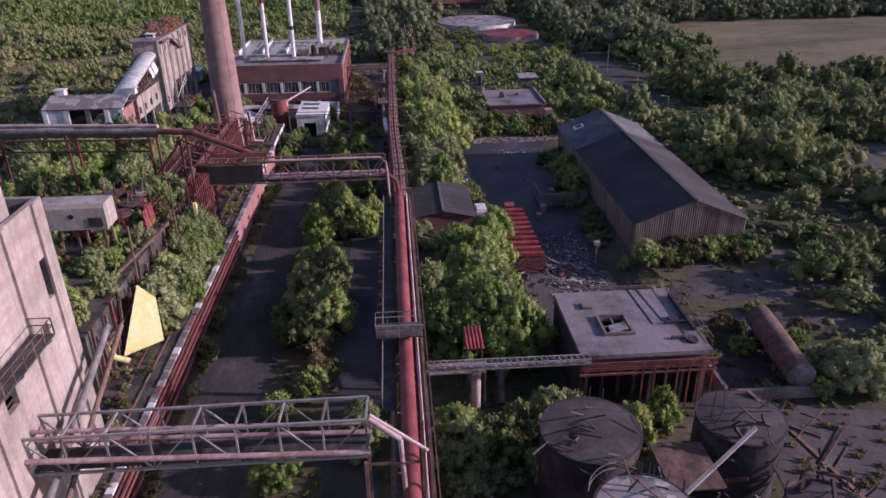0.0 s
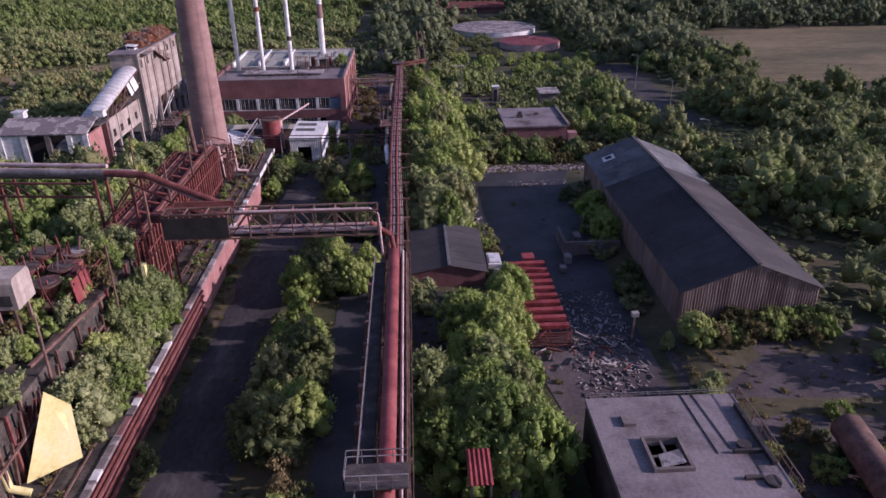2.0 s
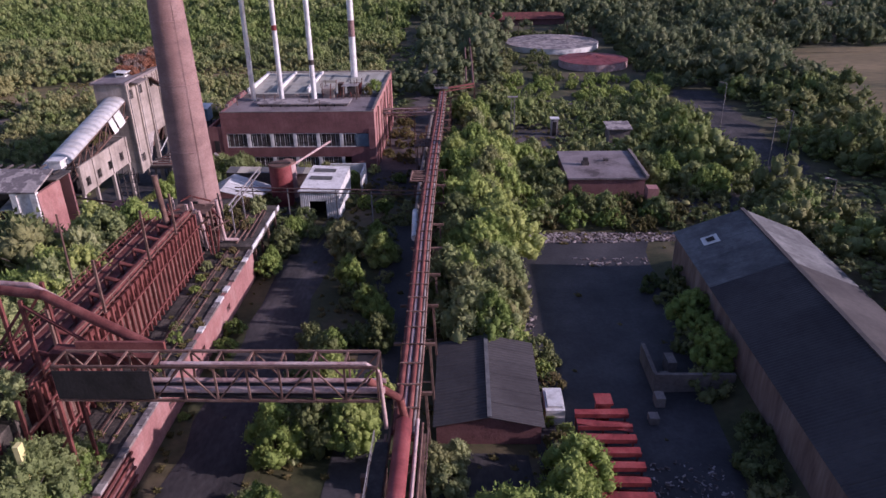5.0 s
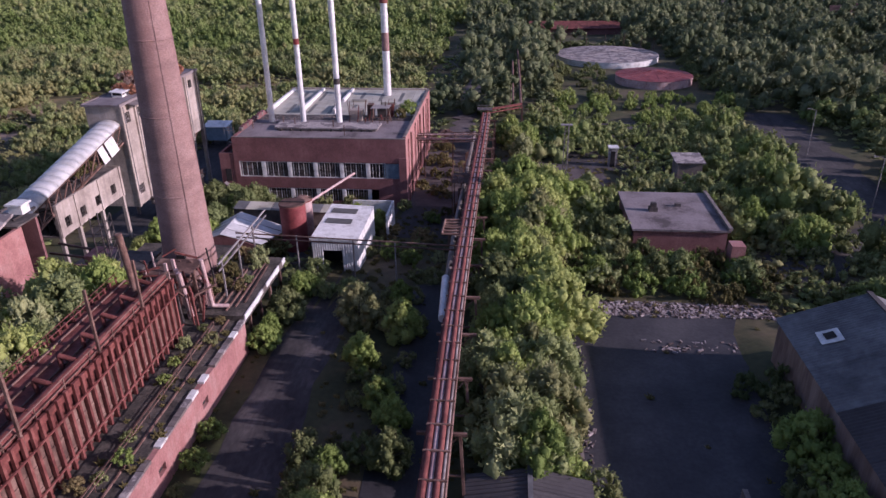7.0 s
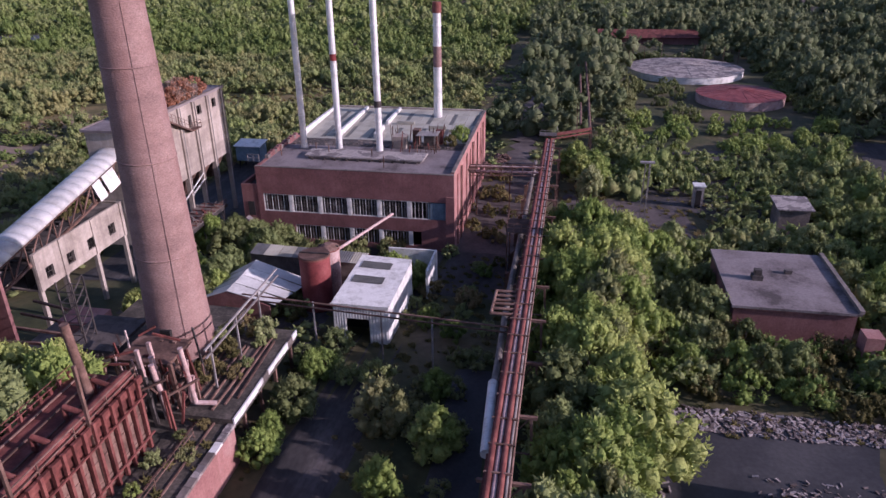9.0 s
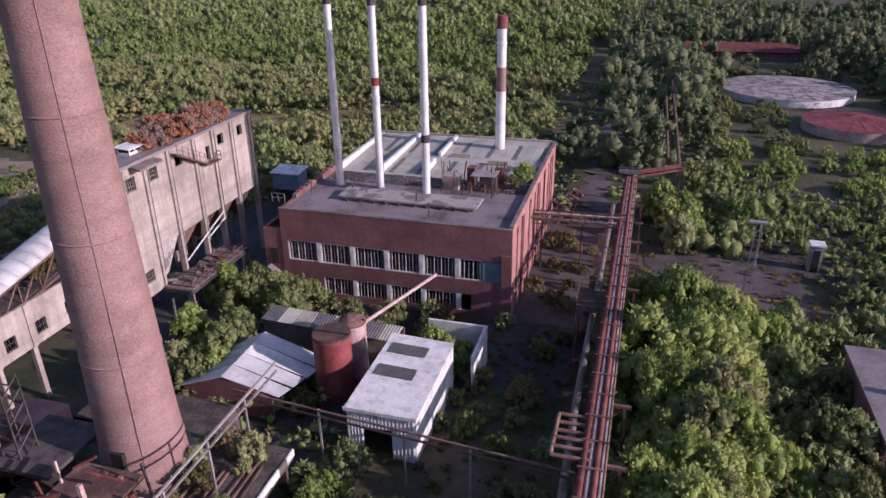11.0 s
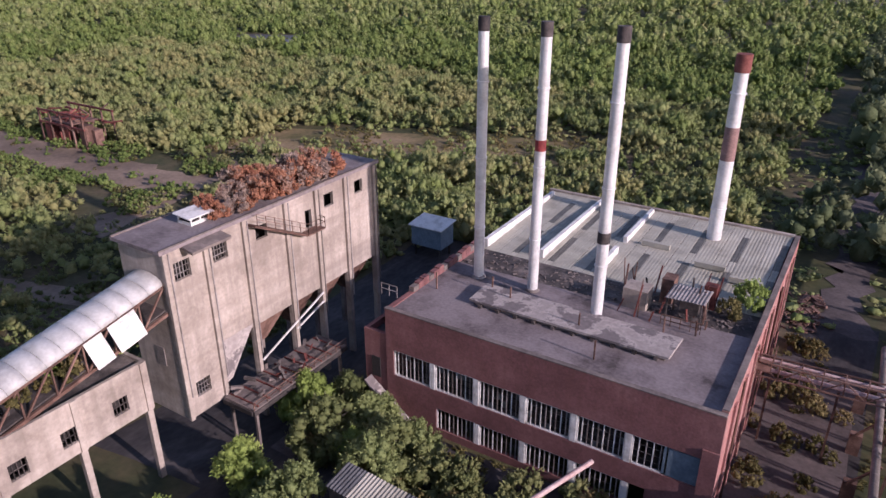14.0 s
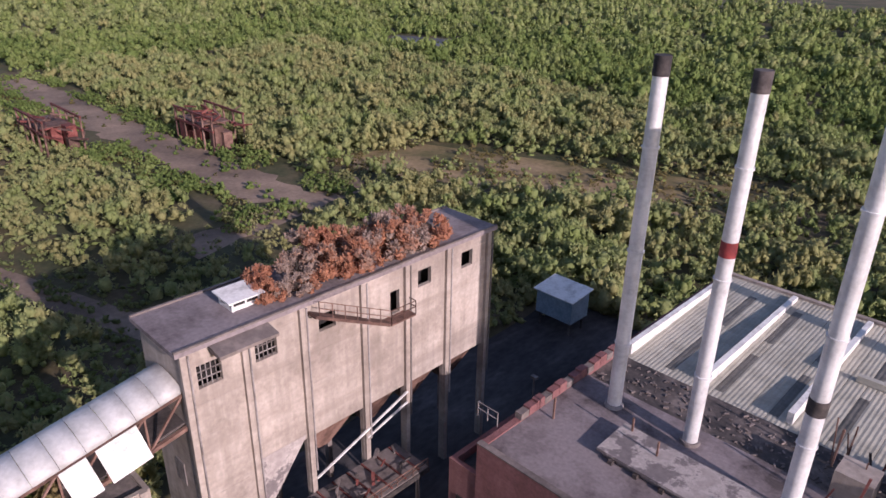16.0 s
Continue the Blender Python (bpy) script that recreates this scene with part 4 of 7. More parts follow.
part("wall", MB().box(X0 + 0.5, X1 - 0.6, Y0 + 0.3, Y0 + 0.7, 4.4, ZR - 0.45), M_BRICK, pbld, "dark red brick band")
# Dark sheet paints the gloom behind the open front.
part("interior", MB().box(X0 + 0.6, X1 - 0.7, Y0 + 2.2, Y0 + 2.4, 0, 4.4), M_DARK, pbld)
bars(pbld, "column", [((X0 + 0.8 + i * 1.6, Y0 + 0.4, 0), (X0 + 0.8 + i * 1.6, Y0 + 0.4, 4.4)) for i in range(8)], 0.3, M_STEEL_DK)
bars(pbld, "pipe_rack", [((X0 - 0.1, Y0 - 0.6, z), (X1 + 0.4, Y0 - 0.6, z)) for z in (5.9, 5.4, 4.7)], 0.2, M_RUST)
bars(pbld, "rack_post", [((X0 + 6 + i * 1.15, Y0 - 0.7, 0), (X0 + 6 + i * 1.15, Y0 - 0.6, 5.9)) for i in range(7)], 0.16, M_RUST)
railing(pbld, [(X1 + 0.35, Y0 + 1, ZR - 0.5), (X1 + 0.35, Y1, ZR - 0.5)], 1.3, 1.6, M_RUST_BR)
railing(pbld, [(X0 + 0.1, Y1, ZR), (X1, Y1, ZR)], 0.5, 2.2, M_STEEL, 0.05)
part("roof_debris", MB().box(26.3, 27.6, 57.6, 57.9, ZR, ZR + 0.3).tube((28.2, 57.3, ZR), (28.2, 57.3, ZR + 0.25), 0.6).box(26.6, 28.8, 60.4, 60.6, ZR, ZR + 0.35).tube((27.7, 61.2, ZR), (27.7, 61.2, ZR + 0.3), 0.55).box(28.9, 29.3, 59, 66, ZR, ZR + 0.4), M_STEEL_DK, pbld)
bars(pbld, "roof_cable", [((25.4, 60.5, ZR + 0.04), (25.0, Y1, ZR + 0.04)), ((26.6, 61, ZR + 0.04), (26.0, Y1, ZR + 0.04))], 0.07, M_STEEL_DK)
w2 = truss("service_bridge", "thin pale lattice service bridge to the pump building", (2.0, 53.7, 7.0), (17.5, 55.0, 6.0), 0.8, 0.55, 0.6, M_STEEL, 0.07, M_STEEL)
rp = thing("rusty_canopy", "small rust-red canopy roof over dark machinery", "canopy")
part("roof", MB().corrugated((6.0, 59.4, 5.4), (1.9, 0, 0), (0, 3.6, 0.4), 0.35, 0.05), M_REDBRIGHT, rp, "bright red corrugated canopy")
part("beam", MB().beam((2.2, 57, 5.2), (7.8, 57, 5.2), 0.4).beam((2.2, 57, 4.4), (7.8, 57, 4.4), 0.25), M_PINKPIPE, rp)
bars(rp, "post", [((x, yy, 0), (x, yy, 5.3)) for x in (6.2, 7.7) for yy in (57, 59.5, 62.8)], 0.2, M_STEEL_DK)
solid("vertical_vessel", MB().tube((6.6, 55.2, 0), (6.6, 55.2, 5.6), 0.45, n=16).tube((6.6, 55.2, 5.6), (6.6, 55.2, 5.9), 0.45, 0.2, 16), M_PINKPIPE, "slim pale vertical vessel under the service bridge", "vessel")
solid("dark_pipe", MB().tube((9.4, 56.5, 0.6), (10.2, 65, 4.5), 0.35, n=12), M_STEEL_DK, "leaning dark pipe behind the canopy", "pipe")

# ---- round tanks ----


def tank(cx, cy, r, h, roofmat, label, z0=0.0, wreck_seed=0, mat=None):
    t = thing("storage_tank", label, "tank", group="round storage tanks")
    part("shell", MB().tube((cx, cy, z0), (cx, cy, h), r, n=40, caps=False), mat or M_TANK, t)
    part("roof", MB().tube((cx, cy, h), (cx, cy, h + 0.35), r + 0.05, r * 0.15, 40), roofmat, t)
    part("rim", MB().tube((cx, cy, h - 0.15), (cx, cy, h + 0.02), r + 0.1, n=40), mat or M_TANK, t)
    if wreck_seed:
        g = random.Random(wreck_seed)
        for i in range(14):
            a, rr = g.uniform(0, 6.28), r * g.uniform(0.2, 1.1)
            p = Vector((cx + rr * math.cos(a), cy + rr * math.sin(a), h + 0.2))
            part("loose_strut", MB().beam(p, p + Vector((g.uniform(-2, 2), g.uniform(-2, 2), g.uniform(0.0, 1.6))), 0.1), g.choice((M_RUST_BR, M_STEEL_DK, M_STEEL_DK)), t)
        for i in range(9):
            a = g.uniform(0.4, 2.7)
            p = Vector((cx + r * math.cos(a), cy + r * math.sin(a), h))
            part("rail_post", MB().beam(p, p + Vector((0, 0, 1.1)), 0.07), M_STEEL_DK, t)
    return t


tank(14.6, 44.5, 4.0, 7.3, M_TANKROOF, "soot-dark round tank with a crumpled dusty roof", wreck_seed=4)
tank(27.2, 44.9, 3.5, 7.3, M_TANKROOF, "soot-dark round tank with fallen rails on its roof", wreck_seed=6)
tank(15.6, 34.6, 3.4, 8.6, M_PALE, "round tank with a pale dusty roof and a hooped rail", wreck_seed=8)
tank(31.2, 37.5, 3.2, 4.2, M_TANKROOF, "low rusty round tank among fallen steel", wreck_seed=11, mat=M_RUST_BR)
hoop = thing("hooped_rail", "pale curved ladder hoop beside a round tank", "railing")
pipes(hoop, "hoop", [([(12.2 + 1.9 * (1 - math.cos(a)), 36.6 + 0.4 * math.sin(a), 8.6 + k * 0.5 + 1.6 * math.sin(a)) for a in [i * 0.26 for i in range(7)]], 0.05) for k in (0, 1)], M_STEEL, n=6)
jn = thing("fallen_steelwork", "heap of fallen rusty beams and plates between the tanks", "scrap heap")
rng = random.Random(33)
for i in range(60):
    p = Vector((rng.uniform(17.5, 34), rng.uniform(36, 45), rng.uniform(0.5, 7.5)))
    part("beam", MB().beam(p, p + Vector((rng.uniform(-3.2, 3.2), rng.uniform(-3, 3), rng.uniform(-2.5, 2.5))), rng.choice((0.1, 0.16, 0.24))), rng.choice((M_RUST_BR, M_STEEL_DK, M_STEEL_DK, M_RUST)), jn)
part("beam", MB().beam((19, 36.5, 7.6), (26.5, 41.5, 9.0), 0.26), M_STEEL, jn, "long pale fallen girder")
part("beam", MB().beam((29, 47.6, 7.6), (37.5, 33.5, 2.0), 0.35), M_RUST_BR, jn)
part("deck_plate", MB().box(19.2, 23.4, 38.5, 43.5, 6.0, 6.15), M_RUST_BR, jn)
hv = thing("horizontal_tank", "rusty horizontal cylinder tank lying in a concrete bund", "tank")
part("shell", MB().tube((41.0, 68.0, 2.1), (39.8, 56.4, 2.1), 1.45, n=24), M_RUST_BR, hv)
part("end_cap", MB().tube((39.8, 56.4, 2.1), (39.75, 55.9, 2.1), 1.45, 0.7, 24), M_STEEL, hv)
part("end_cap", MB().tube((41.0, 68.0, 2.1), (41.05, 68.5, 2.1), 1.45, 0.7, 24), M_RUST_BR, hv)
part("saddle", MB().box(39.4, 41.6, 58.6, 59.2, 0, 1.0), M_CONC_DK, hv)
part("saddle", MB().box(39.8, 42.0, 65, 65.6, 0, 1.0), M_CONC_DK, hv)
bund = thing("concrete_bund", "low dark concrete bund wall", "wall", kind="structure")
part("wall", MB().box(31.9, 43.2, 55.6, 56.0, 0, 1.3).box(31.9, 32.3, 56.0, 66, 0, 1.3), M_CONC_DK, bund)
part("floor", MB().box(32.3, 43.2, 56.0, 66, 0.02, 0.08), M_TANK, bund)

# ---- big gabled shed ----
sh = thing("gabled_shed", "long gabled shed with dark cement-sheet roof and rusty cladding", "shed")
SX0, SX1, SXR, SY0, SY1, SE, SR = 32.0, 47.5, 39.9, 86.2, 133.5, 6.3, 9.45
k = 0
for side in (0, 1):
    xe = SX0 - 0.4 if side == 0 else SX1 + 0.4
    for i in range(16):
        ya = SY0 - 0.3 + i * (SY1 - SY0 + 0.6) / 16
        L = (SY1 - SY0 + 0.6) / 16 - 0.04
        mat = M_ASBESTOS_LT if (side == 0 and i in (11, 12, 13, 14, 15) or side == 1 and i > 10) else M_ASBESTOS
        if side == 0:
            mb = MB().corrugated((xe, ya + L, SE - 0.1), (0, -L, 0), (SXR - xe, 0, SR - SE + 0.1), 0.36, 0.05)
        else:
            mb = MB().corrugated((xe, ya, SE - 0.1), (0, L, 0), (SXR - xe, 0, SR - SE + 0.1), 0.36, 0.05)
        part("roof_sheet", mb, mat, sh)
part("ridge_cap", MB().beam((SXR, SY0 - 0.3, SR + 0.08), (SXR, SY1 + 0.3, SR + 0.08), 0.5, 0.12), M_ASBESTOS, sh)


def gable(y, thick):
    mb = MB()
    mb.add([(SX0, y, 0), (SX1, y, 0), (SX1, y, SE - 0.15), (SXR, y, SR - 0.15), (SX0, y, SE - 0.15), (SX0, y + thick, 0), (SX1, y + thick, 0), (SX1, y + thick, SE - 0.15), (SXR, y + thick, SR - 0.15), (SX0, y + thick, SE - 0.15)],
           [(0, 1, 2, 3, 4), (9, 8, 7, 6, 5), (0, 5, 6, 1), (1, 6, 7, 2), (2, 7, 8, 3), (3, 8, 9, 4), (4, 9, 5, 0)])
    return mb


part("gable_wall", gable(SY0, 0.2), M_CLAD, sh, "weathered corrugated gable")
part("gable_wall", gable(SY1 - 0.2, 0.2), M_CLAD, sh)
for i in range(12):
    xa = SX0 + i * (SX1 - SX0) / 12
    xb = xa + (SX1 - SX0) / 12 - 0.03
    zt = min(SE + (SR - SE) * (1 - abs((xa + xb) / 2 - SXR) / 7.9), SR) - 0.5
    part("cladding_sheet", MB().corrugated((xa, SY0 - 0.06, 0.1), (xb - xa, 0, 0), (0, 0, zt), 0.3, 0.05), M_CLAD, sh)
part("side_wall", MB().box(SX0, SX0 + 0.2, SY0 + 0.2, SY1 - 0.2, 0, SE - 0.15), M_CLAD, sh)
part("side_wall", MB().box(SX1 - 0.2, SX1, SY0 + 0.2, SY1 - 0.2, 0, SE - 0.15), M_CLAD, sh)
part("broken_rooflight", MB().slab([(33.6, 127.6, 7.15), (35.4, 127.4, 7.9), (35.5, 129.4, 7.95), (33.7, 129.6, 7.2)], 0.06), M_WHITE, sh, "broken white rooflight")
part("roof_hole", MB().slab([(34.1, 128.0, 7.45), (35.0, 128.0, 7.8), (35.0, 129.0, 7.8), (34.1, 129.0, 7.45)], 0.04), M_DARK, sh)

# ---- hut ----
hut = thing("pitched_hut", "low brick hut with a patched grey pitched roof", "hut")
HX0, HX1, HXR, HY0, HY1, HE, HR = 1.7, 11.8, 6.8, 100.0, 113.8, 2.2, 3.3
for side in (0, 1):
    for i in range(6):
        ya = HY0 + i * (HY1 - HY0) / 6
        L = (HY1 - HY0) / 6 - 0.05
        if side == 0:
            mb = MB().corrugated((HX0, ya + L, HE), (0, -L, 0), (HXR - HX0, 0, HR - HE), 0.4, 0.04)
        else:
            mb = MB().corrugated((HX1, ya, HE), (0, L, 0), (HXR - HX1, 0, HR - HE), 0.4, 0.04)
        part("roof_sheet", mb, M_ASBESTOS, hut)
part("ridge_cap", MB().beam((HXR, HY0, HR + 0.05), (HXR, HY1, HR + 0.05), 0.4, 0.1), M_ASBESTOS_LT, hut)
part("wall", MB().box(HX0 + 0.3, HX1 - 0.3, HY0 + 0.3, HY1 - 0.3, 0, HE - 0.1), M_BRICK, hut)
part("gable", MB().add([(HX0 + 0.3, HY0 + 0.3, HE - 0.1), (HX1 - 0.3, HY0 + 0.3, HE - 0.1), (HXR, HY0 + 0.3, HR - 0.1), (HX0 + 0.3, HY0 + 0.6, HE - 0.1), (HX1 - 0.3, HY0 + 0.6, HE - 0.1), (HXR, HY0 + 0.6, HR - 0.1)], [(0, 1, 2), (5, 4, 3), (1, 4, 5, 2), (2, 5, 3, 0), (0, 3, 4, 1)]), M_BRICK, hut)

# ---- red pipe racks ----
for i in range(10):
    yy = 86.4 + i * 1.72
    tilt = (0, 0.05, -0.04, 0, 0.12, 0.03, -0.05, 0.06, 0.35, -0.1)[i]
    r = thing("steel_rack", "bright red painted steel rack in a row of racks", "rack", group="row of red racks")
    part("top_plate", MB().slab([(14.7, yy + tilt, 2.25), (19.6, yy - tilt, 2.25 - abs(tilt)), (19.6, yy + 0.6 - tilt, 2.32), (14.7, yy + 0.6 + tilt, 2.32)], 0.12), M_REDBRIGHT, r)
    part("lip", MB().box(14.7, 19.6, yy - 0.12, yy - 0.02, 1.85, 2.3), M_REDBRIGHT, r)
    for x in (14.9, 17.1, 19.4):
        part("leg", MB().beam((x, yy + 0.4, 0), (x, yy + 0.4, 2.15), 0.18), M_RUST, r)
    part("back_bar", MB().beam((14.8, yy + 0.95, 1.9), (19.5, yy + 0.95, 1.85), 0.14), M_REDBRIGHT, r)
    part("stretcher", MB().beam((14.8, yy + 0.4, 1.0), (19.5, yy + 0.4, 1.0), 0.14), M_RUST, r)
scr = thing("slatted_rack", "red slatted steel rack front", "rack")
for i in range(6):
    part("slat", MB().box(14.6, 19.7, 85.2, 85.3, 0.3 + i * 0.33, 0.42 + i * 0.33), M_RUST, scr)
bars(scr, "post", [((x, 85.4, 0), (x, 85.4, 2.3)) for x in (14.7, 17.2, 19.6)], 0.2, M_RUST)
solid("red_vent", MB().box(17.0, 18.2, 103.2, 104.4, 0, 2.3).box(16.8, 18.4, 103.0, 104.6, 2.3, 2.5), M_REDBRIGHT, "small bright red steel vent box", "vent")

# ---- yard clutter ----
rng = random.Random(14)


def chunks(n, x0, x1, y0, y1, lo, hi, seed, z=0.0):
    g = random.Random(seed)
    mb = MB()
    for i in range(n):
        x, yy, s = g.uniform(x0, x1), g.uniform(y0, y1), g.uniform(lo, hi)
        p = Vector((x, yy, z + gz(x, yy) + s * 0.3))
        a = g.uniform(0, 6.28)
        mb.beam(p - Vector((math.cos(a), math.sin(a), 0.1)) * s * g.uniform(0.5, 1.3), p + Vector((math.cos(a), math.sin(a), g.uniform(0, 0.4))) * s, s * g.uniform(0.3, 0.9), s * g.uniform(0.2, 0.8))
    return mb


solid("rubble_bank", chunks(1300, 13, 36, 143.8, 147.2, 0.08, 0.34, 1), M_RUBBLE, "bank of broken brick and stone rubble", "rubble", kind="stuff")
solid("yard_litter", chunks(700, 19, 27, 76, 98, 0.05, 0.24, 2, 0.05), M_RUBBLE, "scattered pale debris on the yard", "rubble", kind="stuff")
solid("yard_litter", chunks(90, 20, 30, 136, 138.5, 0.08, 0.3, 3, 0.05), M_RUBBLE, "low ridge of rubble on the yard", "rubble", kind="stuff")
solid("yard_litter", chunks(160, 20, 27.5, 78, 92, 0.1, 0.4, 21, 0.05), M_PALE, "pale broken sheets strewn over the yard", "rubble", kind="stuff")
solid("brick_litter", chunks(420, -20, -9, 221, 232, 0.1, 0.6, 4), M_RUST_BR, "dark heaps of scrap behind the power house", "rubble", kind="stuff")
solid("stone_litter", chunks(260, 8, 13, 118, 146, 0.1, 0.4, 6), M_RUBBLE, "stones beside the yard wall", "rubble", kind="stuff")
scrap = thing("scrap_heap", "twisted rusty scrap steel beside the red racks", "scrap heap")
for i in range(40):
    p = Vector((rng.uniform(15.5, 26), rng.uniform(80, 86), rng.uniform(0.2, 1.0)))
    part("strut", MB().beam(p, p + Vector((rng.uniform(-1.8, 1.8), rng.uniform(-1.6, 1.6), rng.uniform(-0.2, 0.7))), rng.choice((0.08, 0.14, 0.2))), rng.choice((M_RUST, M_RUST_BR, M_STEEL, M_PALE)), scrap)
ywall = thing("yard_wall", "low broken concrete wall along the yard", "wall", kind="structure")
for i in range(13):
    part("kerb_block", MB().box(11.2, 11.7, 118 + i * 2.1, 120.0 + i * 2.1, 0, 0.5 + 0.3 * rng.random()), M_CONC_DK, ywall)
for i in range(4):
    solid("concrete_block", MB().box(22 + i * 1.2, 22.9 + i * 1.2, 103 + i * 2.6, 104 + i * 2.9, 0, 0.8 + 0.3 * i), M_CONC_DK, "dark concrete block standing in the yard", "block", group="yard blocks")
solid("brick_pen", MB().box(23.5, 31.5, 108, 108.4, 0, 2.2).box(23.5, 23.9, 108.4, 114, 0, 2.0), M_CONC_DK, "low concrete pen wall in the yard", "wall")
solid("white_container", MB().box(12.2, 14.0, 103, 106.5, 0, 1.7).box(12.4, 13.8, 103.4, 106, 1.7, 1.9), M_WHITE, "dented white container beside the hut", "container")
pst = thing("lamp_post", "short dark post with a box on top", "post")
part("pole", MB().beam((26.9, 86.3, 0), (26.9, 86.3, 3.2), 0.22), M_RUST_BR, pst)
part("box", MB().box(26.5, 27.3, 86.0, 86.6, 3.2, 3.7), M_STEEL, pst)
solid("concrete_cube", MB().box(31.4, 32.4, 69.0, 70.0, 0, 1.2), M_WHITE, "white concrete cube beside the apron", "block")

# ---- power house ----
ph = thing("power_house", "two-storey red brick power house with long window bands", "building")
PX0, PX1, PY0, PY1, PZ, PB = -42.7, -12.7, 182.5, 219.5, 9.85, -2.2
# Front takes the darker brick: its weaker light is put into the colour.
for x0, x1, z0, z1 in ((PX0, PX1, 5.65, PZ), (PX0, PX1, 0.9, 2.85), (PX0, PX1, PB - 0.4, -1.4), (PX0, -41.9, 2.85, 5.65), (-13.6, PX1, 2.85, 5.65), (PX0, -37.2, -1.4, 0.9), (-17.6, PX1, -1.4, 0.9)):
    part("front_wall", MB().box(x0, x1, PY0, PY0 + 0.5, z0, z1), M_BRICK, ph, "red brick front in a darker tone for grazing light")
BAY = (-13.6 + 41.9) / 6.2
for i in range(6):
    xa = -41.9 + i * BAY
    xb = xa + BAY - 0.5 if i < 5 else xa + 0.62 * BAY
    w = part("window", MB().box(xa, xa + 0.14, PY0 + 0.1, PY0 + 0.3, 2.85, 5.65).box(xb - 0.14, xb, PY0 + 0.1, PY0 + 0.3, 2.85, 5.65).box(xa, xb, PY0 + 0.1, PY0 + 0.3, 5.52, 5.65).box(xa, xb, PY0 + 0.1, PY0 + 0.3, 2.85, 2.98), M_WHITE, ph, "white-framed factory window with missing panes")
    g = random.Random(i)
    nb = 9 if i < 5 else 5
    for j in range(1, nb):
        x = xa + (xb - xa) * j / nb
        part("glazing_bar", MB().box(x - 0.045, x + 0.045, PY0 + 0.16, PY0 + 0.24, 2.98, 5.52), M_WHITE if j % 2 else M_STEEL, w)
    for z in (3.6, 4.25, 4.9):
        part("glazing_bar", MB().box(xa, xb, PY0 + 0.17, PY0 + 0.23, z - 0.03, z + 0.03), M_STEEL_DK, w)
    for j in range(nb):
        if g.random() < 0.3:
            z = g.choice((2.98, 3.6, 4.25, 4.9))
            part("pane", MB().box(xa + (xb - xa) * j / nb + 0.05, xa + (xb - xa) * (j + 1) / nb - 0.05, PY0 + 0.19, PY0 + 0.21, z + 0.04, z + 0.6), M_GLASS, w)
    if i < 5:
        part("pier", MB().box(xb, xa + BAY, PY0 + 0.02, PY0 + 0.5, 2.85, 5.65), M_WHITE, ph, "peeling white window pier")
for i in range(4):
    xa = -37.2 + i * BAY
    xb = min(xa + BAY - 0.5, -17.6)
    w = part("window", MB().box(xa, xa + 0.14, PY0 + 0.1, PY0 + 0.3, -1.4, 0.9).box(xb - 0.14, xb, PY0 + 0.1, PY0 + 0.3, -1.4, 0.9).box(xa, xb, PY0 + 0.1, PY0 + 0.3, 0.78, 0.9), M_WHITE, ph, "white-framed lower window with missing panes")
    for j in range(1, 9):
        x = xa + (xb - xa) * j / 9
        part("glazing_bar", MB().box(x - 0.045, x + 0.045, PY0 + 0.16, PY0 + 0.24, -1.4, 0.78), M_WHITE if j % 2 else M_STEEL, w)
    for z in (-0.8, -0.1):
        part("glazing_bar", MB().box(xa, xb, PY0 + 0.17, PY0 + 0.23, z - 0.03, z + 0.03), M_STEEL_DK, w)
    part("pier", MB().box(xb, xb + 0.5, PY0 + 0.02, PY0 + 0.5, -1.4, 0.9), M_WHITE, ph)
part("blue_panel", MB().box(-16.6, -13.7, PY0 + 0.1, PY0 + 0.2, 2.9, 5.5), M_BLUEGREY, ph, "blue-grey boarded window end")
# Same brick as the front, coloured paler to add the sun on this side.
part("side_wall", MB().box(PX1 - 0.5, PX1, PY0 + 0.5, PY1, PB - 0.4, PZ + 0.3), M_BRICK_PALE, ph, "red brick side wall in a paler tone for sunlight")
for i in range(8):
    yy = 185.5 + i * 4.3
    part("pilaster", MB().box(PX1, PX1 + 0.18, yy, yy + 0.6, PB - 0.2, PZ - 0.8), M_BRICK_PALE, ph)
for i in range(5):
    yy = 188.3 + i * 6.2
    part("drain_pipe", MB().tube((PX1 + 0.16, yy, PB), (PX1 + 0.16, yy, PZ - 0.3), 0.09, n=8), M_RUST_BR, ph)
part("corner_pier", MB().box(PX1 - 1.2, PX1 + 0.05, PY0 - 0.15, PY0, PB - 0.2, 6.6), M_BRICK, ph)
part("side_wall", MB().box(PX0, PX0 + 0.5, PY0 + 0.5, PY1, PB - 0.4, PZ), M_BRICK, ph)
part("back_wall", MB().box(PX0 + 0.5, PX1 - 0.5, PY1 - 0.5, PY1, PB - 0.4, PZ - 0.3), M_BRICK, ph)
part("roof", MB().box(PX0 + 0.5, PX1 - 0.5, PY0 + 0.5, 194.8, PZ - 0.55, PZ - 0.12), M_ROOFFELT, ph, "flat grey felt roof with stains")
part("roof", MB().box(PX0 + 0.5, PX1 - 0.5, 194.8, 199.4, PZ - 0.75, PZ - 0.3), M_ROOFFELT_DK, ph, "burnt dark strip of roof with rubble")
part("coping", MB().box(PX0, PX1, PY0 - 0.04, PY0 + 0.42, PZ, PZ + 0.1), M_CONC_DK, ph)
part("coping", MB().box(PX1 - 0.45, PX1 + 0.04, PY0 + 0.42, PY1, PZ + 0.3, PZ + 0.4), M_CONC_DK, ph)
